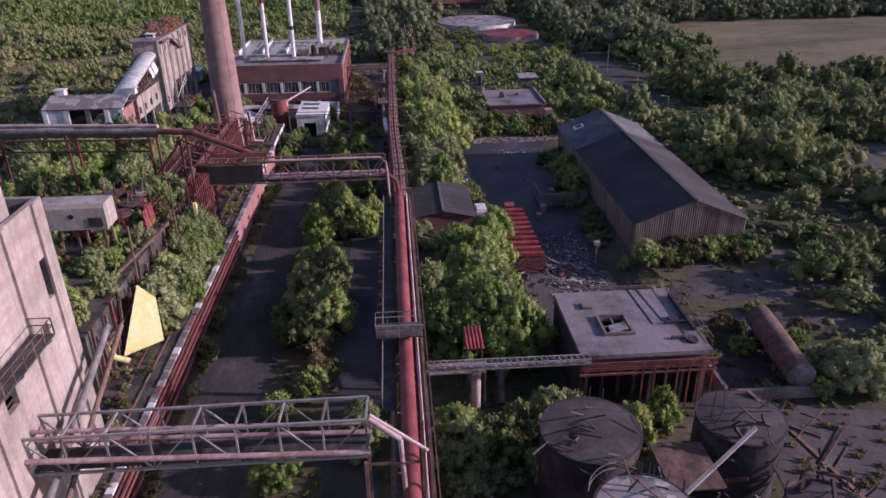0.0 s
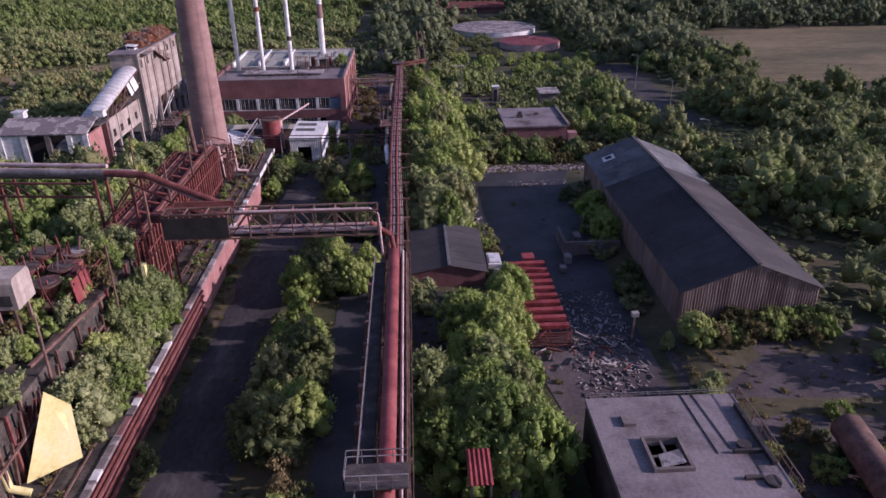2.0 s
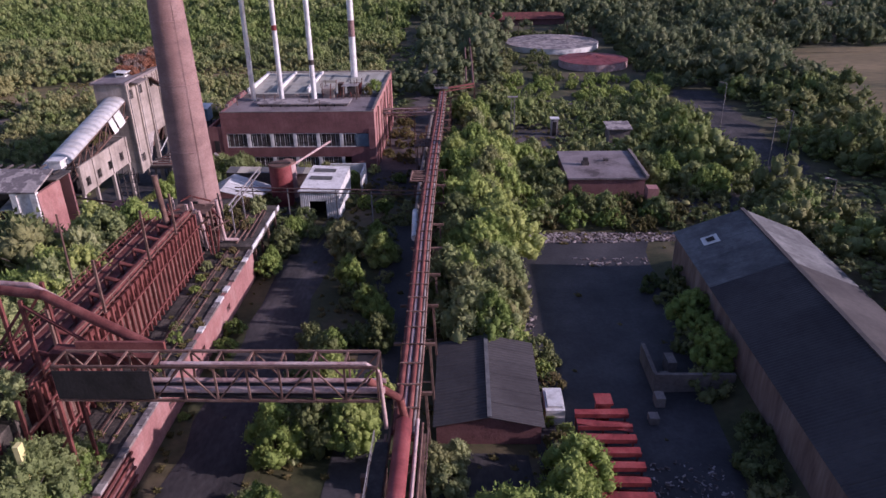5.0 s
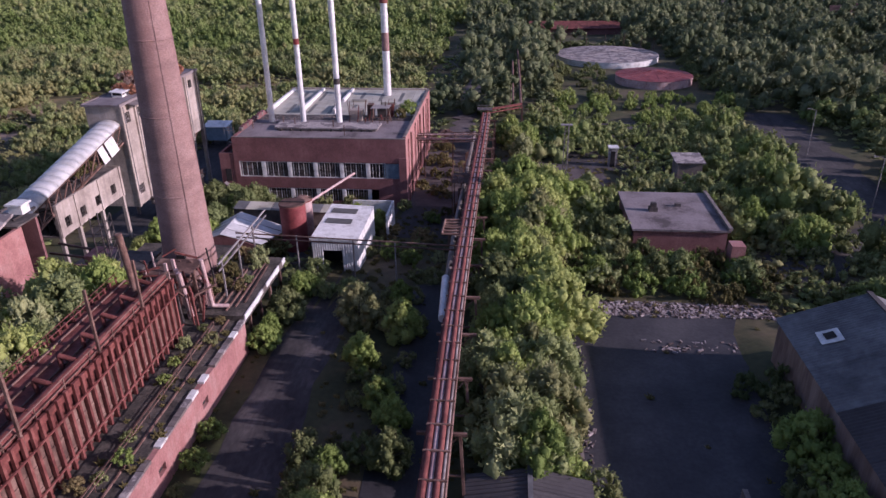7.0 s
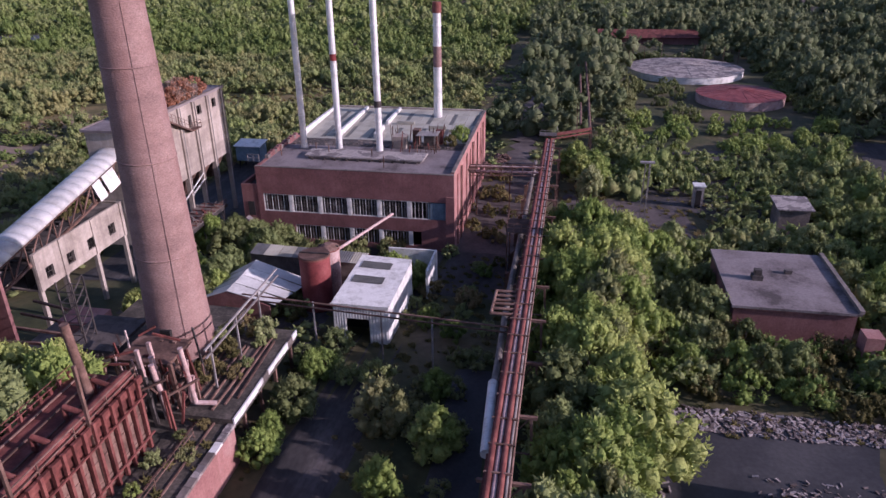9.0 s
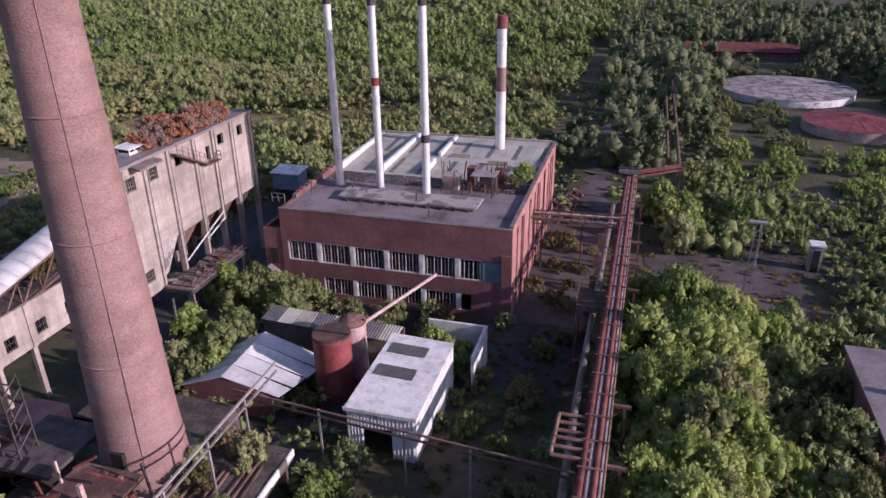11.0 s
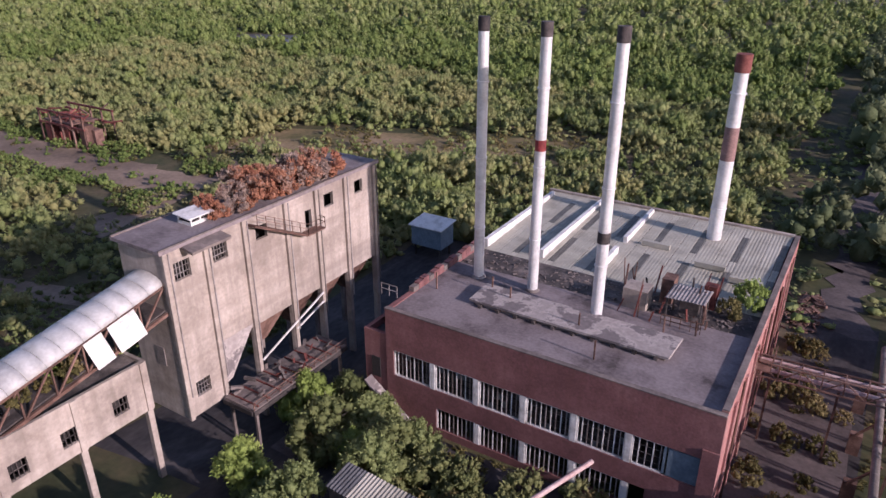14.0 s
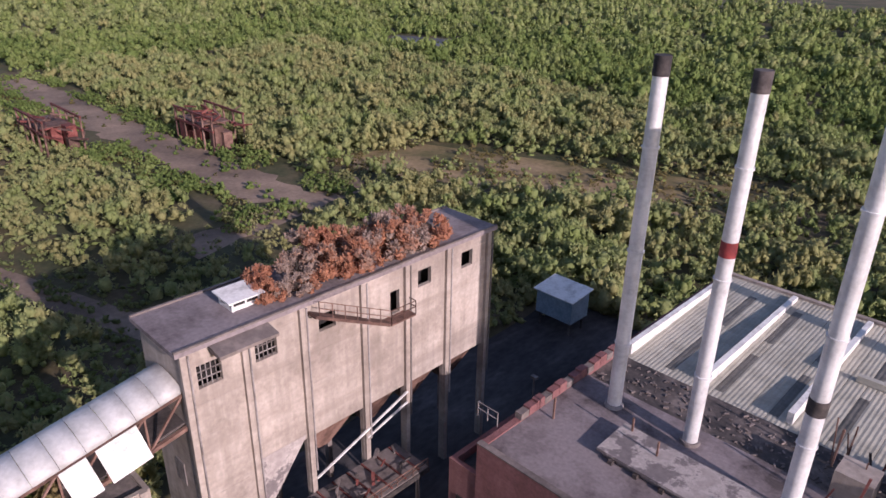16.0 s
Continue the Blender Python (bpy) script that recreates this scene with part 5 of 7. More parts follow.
for i in range(14):
    yy = 186.5 + i * 0.9
    part("coping", MB().box(PX0 - 0.02, PX0 + 0.55, yy, yy + 0.84, PZ, PZ + 0.5 + 0.12 * (i % 3)), M_BRICK if i % 3 else M_CONC_DK, ph)
part("floor", MB().box(PX0 + 0.5, PX1 - 0.5, PY0 + 0.6, PY1 - 0.5, 1.5, 1.8), M_CONC_DK, ph)
# Near-black sheet across the hall paints the shade seen through the windows.
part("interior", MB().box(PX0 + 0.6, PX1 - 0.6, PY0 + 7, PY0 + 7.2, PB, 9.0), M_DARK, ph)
annex = MB().box(-45.3, PX0, PY0 + 0.1, PY0 + 0.5, PB - 0.3, 7.0).box(-45.3, -44.9, PY0 + 0.5, 190, PB - 0.3, 7.0).box(-44.9, PX0, 189.6, 190, PB - 0.3, 7.0)
part("stair_annex", annex, M_BRICK, ph, "narrow brick stair annex")
part("annex_roof", MB().box(-44.9, PX0, PY0 + 0.5, 189.6, 6.0, 6.3), M_ROOFFELT_DK, ph)
# Dark plate on the wall paints the shade of an open doorway.
part("annex_door", MB().box(-44.5, -43.5, PY0 + 0.02, PY0 + 0.1, 2.0, 4.2), M_DARK, ph, "dark open doorway")
part("stair_flight", MB().slab([(-44.6, PY0 - 0.05, 2.0), (-44.6, PY0 - 1.1, 2.0), (-39.2, PY0 - 1.1, -2.2), (-39.2, PY0 - 0.05, -2.2)], 0.2), M_PALE, ph, "concrete stair flight along the front")
railing(ph, [(-44.8, PY0 + 2.4, 6.3 + 3.4), (-43.0, PY0 + 2.4, 6.3 + 3.4)], 1.2, 0.8, M_STEEL)
# raised screed slab on the roof
part("plinth", MB().box(-36.2, -18.6, 187.6, 190.6, PZ - 0.12, PZ + 0.25), M_CONC_DK, ph)
part("plinth_top", MB().slab([(-36.6, 187.4, PZ + 0.5), (-18.2, 187.2, PZ + 0.5), (-18.0, 190.6, PZ + 0.62), (-36.6, 190.8, PZ + 0.62)], 0.22), M_PALE, ph, "patchy pale screed slab")
for i in range(10):
    part("sleeper", MB().box(-35.6 + i * 1.8, -35.3 + i * 1.8, 187.2, 187.7, PZ - 0.12, PZ + 0.2), M_STEEL_DK, ph)
bars(ph, "roof_post", [((x, yy, PZ - 0.1), (x, yy, PZ + 1.7)) for x, yy in ((-40.8, 188.4), (-33.4, 189.4), (-26.2, 188.2), (-35.8, 190.4), (-19.8, 191.2), (-23.5, 184.8))], 0.12, M_RUST_BR)
# white corrugated back roof
for i in range(14):
    xa = PX0 + 0.6 + i * (PX1 - PX0 - 1.2) / 14
    L = (PX1 - PX0 - 1.2) / 14
    grey = i % 2 == 1
    part("roof_sheet", MB().corrugated((xa, 199.2, PZ - 0.35), (L * (0.66 if grey else 1) - 0.03, 0, 0), (0, 19.8, 0.6), 0.3, 0.014), M_WHITEROOF, ph)
    if grey:
        for y0, L2, m in ((199.2, 1.2, M_WHITEROOF), (200.4, 6.6, M_GREYSTRIP), (207.0, 2.6, M_WHITEROOF), (209.6, 6.8, M_GREYSTRIP), (216.4, 2.6, M_WHITEROOF)):
            part("rooflight_strip" if m is M_GREYSTRIP else "roof_sheet", MB().corrugated((xa + L * 0.66, y0, PZ - 0.35 + 0.6 * (y0 - 199.2) / 19.8), (L * 0.33, 0, 0), (0, L2 - 0.02, 0.6 * L2 / 19.8), 0.3, 0.014), m, ph)
for x, y0, L in ((-42.0, 200, 18), (-35.6, 200.5, 18), (-29.2, 200.2, 5.5), (-29.2, 208.5, 10)):
    part("ridge_upstand", MB().box(x, x + 0.45, y0, y0 + L, PZ - 0.3, PZ + 0.65), M_WHITE, ph, "low white roof monitor")
for x, y0 in ((-27.2, 208.8), (-21.0, 206.4), (-17.2, 204.6)):
    part("ridge_upstand", MB().box(x, x + 3.0, y0, y0 + 0.5, PZ + 0.0, PZ + 0.55), M_WHITEROOF, ph)
part("eaves_wall", MB().box(PX0, PX1 - 0.5, PY1 - 0.5, PY1, PZ - 0.3, PZ + 0.5), M_CONC, ph)
debris = chunks(420, PX0 + 1, PX1 - 1, 195.0, 199.0, 0.04, 0.22, 12)
for i, p in enumerate(debris.v):
    debris.v[i] = (p[0], p[1], p[2] + 2.2 + PZ - 0.3)
part("roof_rubble", debris, M_CONC_DK, ph, "scattered rubble on the roof")["kind"] = "stuff"
# plant boxes on the roof
pl = thing("roof_plant", "rusty ventilation plant with a tin canopy on the roof", "plant unit")
part("casing", MB().box(-24.6, -22.4, 194.6, 196.6, PZ - 0.3, PZ + 1.8), M_CONC, pl, "dented pale casing")
part("casing", MB().box(-21.9, -20.8, 197.4, 199, PZ - 0.3, PZ + 2.2), M_RUST_BR, pl)
part("canopy", MB().corrugated((-20.6, 193.6, PZ + 2.4), (3.4, 0, 0.1), (0, 3.2, -0.1), 0.3, 0.04), M_STEEL, pl, "tin canopy roof")
bars(pl, "leg", [((x, yy, PZ - 0.3), (x, yy, PZ + 2.35)) for x in (-20.4, -17.5) for yy in (193.8, 196.6)], 0.14, M_STEEL_DK)
part("tank_box", MB().box(-19.6, -18.0, 195.2, 196.4, PZ + 0.4, PZ + 1.9), M_STEEL_DK, pl)
railing(pl, [(-20.6, 193.2, PZ - 0.2), (-17.2, 193.2, PZ - 0.2)], 1.1, 0.9, M_RUST_BR)
rng = random.Random(77)
for i in range(26):
    p = Vector((rng.uniform(-25.5, -17), rng.uniform(192.6, 199.5), PZ - 0.2))
    part("strut", MB().beam(p, p + Vector((rng.uniform(-0.5, 0.5), rng.uniform(-0.5, 0.5), rng.uniform(0.8, 3.4))), rng.choice((0.08, 0.14))), rng.choice((M_RUST_BR, M_STEEL_DK, M_RUST)), pl)
solid("roof_vent", MB().box(-18.3, -17.2, 198.4, 199.4, PZ - 0.3, PZ + 2.0), M_RUST, "small red brick roof vent", "vent")
# steel stacks
for sx, sy, top, r, kind in ((-38.7, 192.9, 34.6, 0.5, 0), (-32.9, 193.1, 34.5, 0.5, 1), (-25.7, 191.0, 34.8, 0.52, 2), (-20.9, 214.6, 30.0, 0.78, 3)):
    st = thing("steel_stack", ("slender silver steel stack with a dark cap on the roof", "silver steel stack with a rusty band and dark cap", "silver steel stack with a dark collar and cap", "thick silver stack with a rusty middle and red-brown top")[kind], "stack", group="roof stacks")
    if kind == 1:
        part("shaft", MB().tube((sx, sy, PZ - 0.3), (sx, sy, 23.6), r, r * 0.98, 18), M_STACK, st)
        part("shaft", MB().tube((sx, sy, 24.6), (sx, sy, top - 1.2), r * 0.98, r * 0.95, 18), M_STACK, st)
        part("rusty_band", MB().tube((sx, sy, 23.6), (sx, sy, 24.6), r, r, 18), M_REDBRIGHT, st)
    elif kind == 3:
        part("shaft", MB().tube((sx, sy, PZ - 0.3), (sx, sy, 19.0), r, r * 0.95, 18), M_STACK, st)
        part("shaft", MB().tube((sx, sy, 22.6), (sx, sy, top - 1.8), r * 0.92, r * 0.88, 18), M_STACK, st)
        part("rusty_band", MB().tube((sx, sy, 19.0), (sx, sy, 22.6), r * 0.95, r * 0.93, 18), M_CHIM, st)
    else:
        part("shaft", MB().tube((sx, sy, PZ - 0.3), (sx, sy, top - 1.2), r, r * 0.95, 18), M_STACK, st)
    if kind == 2:
        part("dark_collar", MB().tube((sx, sy, 17.2), (sx, sy, 18.2), r + 0.03, r + 0.03, 18), M_STEEL_DK, st)
    part("cap", MB().tube((sx, sy, top - (1.2 if kind < 3 else 1.8)), (sx, sy, top), r + 0.02, r + 0.02, 18), M_STEEL_DK if kind < 3 else M_RUST, st)
    part("base_flange", MB().tube((sx, sy, PZ - 0.3), (sx, sy, PZ + 0.1), r + 0.25, r + 0.15, 18), M_STEEL, st)
    for z in ((15, 22, 29) if kind < 3 else (13.5, 26)):
        part("joint_ring", MB().tube((sx, sy, z), (sx, sy, z + 0.14), r + 0.06, n=18), M_STACK, st)
t3 = truss("lattice_bridge", "rusty lattice pipe bridge from the power house", (PX1 + 0.2, 197.2, 5.0), (-0.6, 197.2, 5.4), 1.3, 1.4, 1.6, M_RUST_BR, 0.1)
pipes(t3, "pipe", [([(PX1, 197.6, 5.6), (-0.6, 197.6, 5.8)], 0.2), ([(PX1, 198.1, 6.3), (-0.6, 198.1, 6.5)], 0.14)], M_PINKPIPE)
bars(t3, "support", [((-11.4, 197.8, -2.2), (-11.4, 197.8, 5.0)), ((-6, 197.8, -2.2), (-6, 197.8, 5.2))], 0.2, M_RUST_BR)
sc = thing("side_ladder", "rusty caged platform on the side wall", "ladder")
part("platform", MB().box(PX1 + 0.05, PX1 + 1.3, 196.0, 199, 6.2, 6.3), M_RUST_BR, sc)
railing(sc, [(PX1 + 1.3, 196, 6.3), (PX1 + 1.3, 199, 6.3)], 1.1, 1.0, M_RUST_BR)

# ---- sheds before the power house ----
ws = thing("white_shed", "white corrugated shed with grey rooflights and an open front", "shed")
WZ = 4.7
part("roof", MB().corrugated((-21.6, 153.4, WZ), (0, 12.4, 0), (6.4, 0, -0.25), 0.34, 0.03), M_WHITE, ws, "white corrugated roof")
ws.children[0].data.flip_normals()
for ya in (158.6, 162.4):
    part("rooflight", MB().slab([(-20.9, ya, WZ + 0.1), (-17.2, ya, WZ - 0.04), (-17.2, ya + 1.7, WZ - 0.04), (-20.9, ya + 1.7, WZ + 0.1)], 0.03), M_GREYSTRIP, ws)
part("wall", MB().corrugated((-21.5, 153.5, -1.0), (1.5, 0, 0), (0, 0, 5.5), 0.3, 0.04).corrugated((-17.4, 153.5, -1.0), (2.1, 0, 0), (0, 0, 5.4), 0.3, 0.04).corrugated((-20, 153.5, 2.9), (2.6, 0, 0), (0, 0, 1.6), 0.3, 0.04), M_WHITE, ws, "white corrugated front wall")
part("wall", MB().box(-15.4, -15.25, 153.6, 165.6, -1.6, 4.3), M_WHITE, ws, "bright white side wall")
part("wall", MB().box(-21.5, -21.35, 153.6, 165.6, -1.6, 4.5).box(-21.3, -15.4, 165.4, 165.55, -1.6, 4.3), M_CLAD, ws)
part("fascia", MB().box(-21.7, -15.1, 153.3, 153.42, 4.4, 4.75), M_WHITE, ws)
# Dark sheet stands for the shade behind the shed's open front.
part("interior", MB().box(-21.2, -15.5, 157, 157.1, -1.4, 4.2), M_DARK, ws)
bars(thing("cable_bridge", "thin rusty cable bridge across the road", "cable bridge"), "beam", [((-31, 151.6, z), (-0.8, 148.5, z + 0.4)) for z in (6.0, 5.4)], 0.14, M_RUST_BR)
cbp = thing("support_post", "thin steel post carrying the cable bridge", "post")
bars(cbp, "post", [((x, 151.6 - (x + 31) * 0.1, gz(0, 150)), (x, 151.6 - (x + 31) * 0.1, 6.2)) for x in (-22.6, -15, -9.5)], 0.16, M_STEEL)
for (cx, cy, r, h, lab) in ((-26.3, 161.6, 1.85, 6.4, "rust-red upright cylindrical tank with a split lid"), (-26.2, 166.4, 1.35, 5.2, "faded pink small cylindrical tank with a domed lid")):
    t = thing("cylinder_tank", lab, "tank", group="twin tanks")
    m = M_REDPIPE if r > 1.5 else M_PINKPIPE
    part("shell", MB().tube((cx, cy, gz(cx, cy)), (cx, cy, h), r, n=28), m, t)
    part("lid", MB().tube((cx, cy, h), (cx, cy, h + (0.12 if r > 1.5 else 0.5)), r + 0.06, r if r > 1.5 else 0.5, 28), M_RUST_BR, t)
    part("rim", MB().tube((cx, cy, h - 0.2), (cx, cy, h - 0.05), r + 0.08, n=28), M_RUST, t)
    part("lid_bar", MB().beam((cx - r, cy, h + 0.2), (cx + r, cy, h + 0.2), 0.16), M_STEEL_DK, t)
solid("discharge_pipe", MB().tube((-25.6, 166.8, 4.4), (-20.8, 178.5, 5.2), 0.2, n=10), M_PINKPIPE, "long pale pipe from the tank to the power house", "pipe")
cs = thing("collapsed_shed", "collapsed grey sheet roof sagging over rubble", "shed")
for i in range(4):
    yy = 155.6 + i * 2.1
    part("roof_sheet", MB().slab([(-35.0, yy, 3.9), (-29.4 + 0.4 * i, yy + 0.3, 2.4 - 0.25 * i), (-29.2 + 0.4 * i, yy + 2.3, 2.0 - 0.2 * i), (-35.0, yy + 2.05, 3.9)], 0.06), M_GALLERY if i != 2 else M_WHITE, cs)
    part("roof_sheet", MB().slab([(-40.0, yy - 0.4, 2.2 - 0.2 * i), (-35.05, yy, 3.9), (-35.05, yy + 2.05, 3.9), (-39.6, yy + 1.7, 2.0 - 0.2 * i)], 0.06), M_GALLERY, cs)
part("gable", MB().add([(-39.5, 155.7, -1), (-30, 155.7, -1), (-30, 155.7, 2.2), (-35, 155.7, 3.8), (-39.5, 155.7, 2.0), (-39.5, 155.9, -1), (-30, 155.9, -1), (-30, 155.9, 2.2), (-35, 155.9, 3.8), (-39.5, 155.9, 2.0)], [(0, 1, 2, 3, 4), (9, 8, 7, 6, 5), (0, 5, 6, 1), (1, 6, 7, 2), (2, 7, 8, 3), (3, 8, 9, 4)]), M_BRICK, cs)
lr = thing("long_low_roof", "long low pale corrugated roof before the power house", "lean-to")
for i in range(8):
    part("roof_sheet", MB().corrugated((-38.0 + i * 2.0, 168.0 - 0.1 * i, 2.7), (1.96, -0.1, 0), (0, 2.8, 0.25), 0.3, 0.04), M_WHITEROOF if i % 3 else M_ASBESTOS_LT, lr)
part("wall", MB().box(-38, -22, 168.4, 168.6, -2, 2.5), M_CONC_DK, lr)
part("wall", MB().box(-38, -22, 170.2, 170.4, -2, 2.7), M_BRICK, lr)
ew = thing("white_wall", "roofless L-shaped white rendered wall", "wall")
part("wall", MB().box(-20.0, -13.4, 172.6, 172.9, -2.2, 2.7), M_WHITE, ew)
part("wall", MB().box(-13.7, -13.4, 166.6, 172.6, -2.0, 2.7), M_WHITE, ew)
part("floor", MB().box(-20, -13.7, 167, 172.6, -2.1, -1.7), M_DARK, ew)

# ---- bunker tower ----
bt = thing("bunker_tower", "pale concrete coal bunker on columns with a flat overgrown roof", "tower")
BX0, BX1, BY0, BY1, BZ = -58.4, -53.0, 167.9, 195.2, 18.85
wins = [(191.6, 192.9, 16.1, 17.5), (186.8, 188.2, 16.1, 17.5), (184.0, 184.9, 14.8, 16.7), (177.6, 179.0, 16.0, 17.3), (172.7, 174.3, 15.8, 17.3), (168.8, 170.4, 15.7, 17.3), (169.0, 170.5, 4.4, 5.9)]
BOT = 7.9
cy_ = sorted({BY0, 172.0, BY1, *[w[0] for w in wins], *[w[1] for w in wins]})
cz_ = sorted({2.7, BOT, BZ - 0.3, *[w[2] for w in wins], *[w[3] for w in wins]})
fw = holed_wall(BX1 - 0.35, BX1, cy_, cz_, lambda ya, yb, za, zb: (ya >= 172.0 and zb <= BOT) or any(w[0] <= ya and yb <= w[1] and w[2] <= za and zb <= w[3] for w in wins))
part("face_wall", fw, M_CONC, bt, "sunlit stained concrete face with square openings")
part("end_wall", MB().box(BX0, BX1 - 0.35, BY0, BY0 + 0.35, 2.7, BZ - 0.3), M_CONC, bt)
part("end_wall", MB().box(BX0, BX1 - 0.35, BY1 - 0.35, BY1, BOT, BZ - 0.3), M_CONC, bt)
part("back_wall", MB().box(BX0, BX0 + 0.35, BY0 + 0.35, BY1 - 0.35, BOT - 2, BZ - 0.3), M_CONC, bt)
part("inner_wall", MB().box(BX0 + 0.35, BX1 - 0.35, 171.6, 172.0, 2.7, BZ - 0.4), M_CONC_DK, bt)
# Near-black sheet stands for the unlit bunker behind its openings.
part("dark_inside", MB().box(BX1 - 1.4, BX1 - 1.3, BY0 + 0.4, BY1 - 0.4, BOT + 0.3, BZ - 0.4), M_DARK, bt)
part("end_window", MB().box(-55.9, -54.9, BY0 - 0.06, BY0 + 0.02, 7.6, 9.4), M_STEEL, bt, "rusty end window")
part("roof", MB().box(BX0 - 0.3, BX1 + 0.35, BY0 - 0.4, BY1 + 0.3, BZ - 0.3, BZ), M_ROOFFELT, bt, "flat roof slab with worn felt")
part("roof_edge", MB().box(BX1 + 0.15, BX1 + 0.35, BY0 - 0.4, BY1 + 0.3, BZ, BZ + 0.12).box(BX0 - 0.3, BX0 - 0.1, BY0 - 0.4, BY1 + 0.3, BZ, BZ + 0.12), M_CONC_DK, bt)
for yy in (168.0, 171.9, 176.2, 181.3, 185.5, 189.9, 194.7):
    part("pilaster", MB().box(BX1, BX1 + 0.28, yy - 0.2, yy + 0.2, 2.7 if yy < 172.5 else gz(0, yy), BZ - 0.35), M_CONC, bt)
    if yy > 172.5:
        part("column", MB().box(BX1 - 0.4, BX1, yy - 0.22, yy + 0.22, gz(0, yy), BOT), M_CONC, bt)
        part("column", MB().box(BX0, BX0 + 0.45, yy - 0.22, yy + 0.22, gz(0, yy), BOT), M_CONC_DK, bt)
    part("drain", MB().tube((BX1 + 0.36, yy + 0.25, 5), (BX1 + 0.36, yy + 0.25, BZ - 0.4), 0.07, n=6), M_STEEL, bt)
for ya, yb_ in ((172.2, 176.0), (176.4, 181.1), (181.5, 185.3), (185.7, 189.7), (190.1, 194.5)):
    hp = MB()
    ym, xm = (ya + yb_) / 2, (BX0 + BX1) / 2
    top = [(BX0 + 0.5, ya, BOT + 0.2), (BX1 - 0.4, ya, BOT + 0.2), (BX1 - 0.4, yb_, BOT + 0.2), (BX0 + 0.5, yb_, BOT + 0.2)]
    lo = [(xm - 0.6, ym - 0.5, 4.4), (xm + 0.6, ym - 0.5, 4.4), (xm + 0.6, ym + 0.5, 4.4), (xm - 0.6, ym + 0.5, 4.4)]
    hp.add(top + lo, [(0, 1, 2, 3), (4, 7, 6, 5), (0, 4, 5, 1), (1, 5, 6, 2), (2, 6, 7, 3), (3, 7, 4, 0)])
    part("hopper", hp, M_RUST_BR, bt, "rusty steel hopper")
part("render_patch", MB().slab([(BX1 + 0.03, 172.2, 4.0), (BX1 + 0.03, 172.9, 4.2), (BX1 + 0.03, 176.0, BOT + 0.4), (BX1 + 0.03, 172.2, BOT + 0.4)], 0.2), M_PALE, bt, "pale chute face")
for w in wins:
    if w[0] in (172.7, 168.8, 169.0):
        for k in range(1, 5):
            yy = w[0] + (w[1] - w[0]) * k / 5
            part("window_bar", MB().beam((BX1 - 0.15, yy, w[2]), (BX1 - 0.15, yy, w[3]), 0.06), M_STEEL, bt)
        for k in (1, 2):
            z = w[2] + (w[3] - w[2]) * k / 3
            part("window_bar", MB().beam((BX1 - 0.15, w[0], z), (BX1 - 0.15, w[1], z), 0.06), M_STEEL, bt)
for z in (5.0, 7.4, 9.8, 12.2, 14.6, 17.6):
    for ya, yb_ in ((168.3, 171.6), (172.2, 175.9), (176.5, 181.0), (181.6, 185.2), (185.8, 189.6), (190.2, 194.4)):
        if z > BOT or ya < 170:
            if not any(w[2] - 0.1 < z < w[3] + 0.1 and w[0] < yb_ and w[1] > ya for w in wins):
                part("pour_joint", MB().box(BX1 - 0.01, BX1 + 0.022, ya, yb_, z - 0.035, z + 0.035), M_CONC, bt)
part("door_canopy", MB().slab([(BX1, 169.6, BZ - 0.2), (BX1 + 1.6, 169.6, BZ - 0.5), (BX1 + 1.6, 173.6, BZ - 0.5), (BX1, 173.6, BZ - 0.2)], 0.25), M_CONC_DK, bt, "dark sagging canopy slab")
part("landing", MB().slab([(BX1, 183.2, 14.75), (BX1 + 1.1, 183.2, 14.75), (BX1 + 1.1, 185.6, 14.75), (BX1, 185.6, 14.75)], 0.12), M_RUST_BR, bt)
part("stair_flight", MB().slab([(BX1 + 0.1, 176.8, 18.0), (BX1 + 1.0, 176.8, 18.0), (BX1 + 1.0, 183.2, 14.8), (BX1 + 0.1, 183.2, 14.8)], 0.22), M_RUST_BR, bt, "rusty steel stair down the face")
railing(bt, [(BX1 + 1.05, 177, 17.9), (BX1 + 1.05, 183.2, 14.8), (BX1 + 1.05, 185.6, 14.75), (BX1 + 0.1, 185.6, 14.75)], 1.1, 1.1, M_RUST_BR, 0.05)
# Black block stands in for the shade under the open-sided hatch roof.
part("roof_house", MB().box(-56.3, -54.9, 172.5, 174.3, BZ, BZ + 0.7), M_DARK, bt)
part("roof_house_sill", MB().box(-56.4, -54.8, 172.4, 172.5, BZ, BZ + 0.28), M_WHITE, bt)
part("roof_house_sill", MB().box(-54.9, -54.8, 172.5, 174.4, BZ, BZ + 0.28), M_WHITE, bt)
bars(bt, "roof_house_post", [((x, yy, BZ), (x, yy, BZ + 0.75)) for x, yy in ((-56.35, 172.45), (-54.8, 172.45), (-54.8, 173.4), (-54.8, 174.35))], 0.12, M_WHITE)
part("roof_house_top", MB().slab([(-56.6, 172.1, BZ + 0.95), (-54.5, 172.1, BZ + 0.78), (-54.5, 174.7, BZ + 0.78), (-56.6, 174.7, BZ + 0.95)], 0.1), M_WHITE, bt, "small white roof over a hatch")
part("roof_box", MB().box(-57, -55, 190.2, 192.2, BZ, BZ + 0.9), M_CONC_DK, bt)
plat = thing("loading_platform", "rusty steel loading platform beside the bunker", "platform")
part("deck", MB().box(-52.7, -48.9, 171.4, 184, 2.85, 3.05), M_CONC_DK, plat)
part("edge_beam", MB().box(-49.05, -48.8, 171.3, 184.1, 2.5, 2.95), M_STEEL_DK, plat)
part("edge_beam", MB().box(-52.7, -49.05, 171.2, 171.4, 2.5, 2.95), M_STEEL_DK, plat)
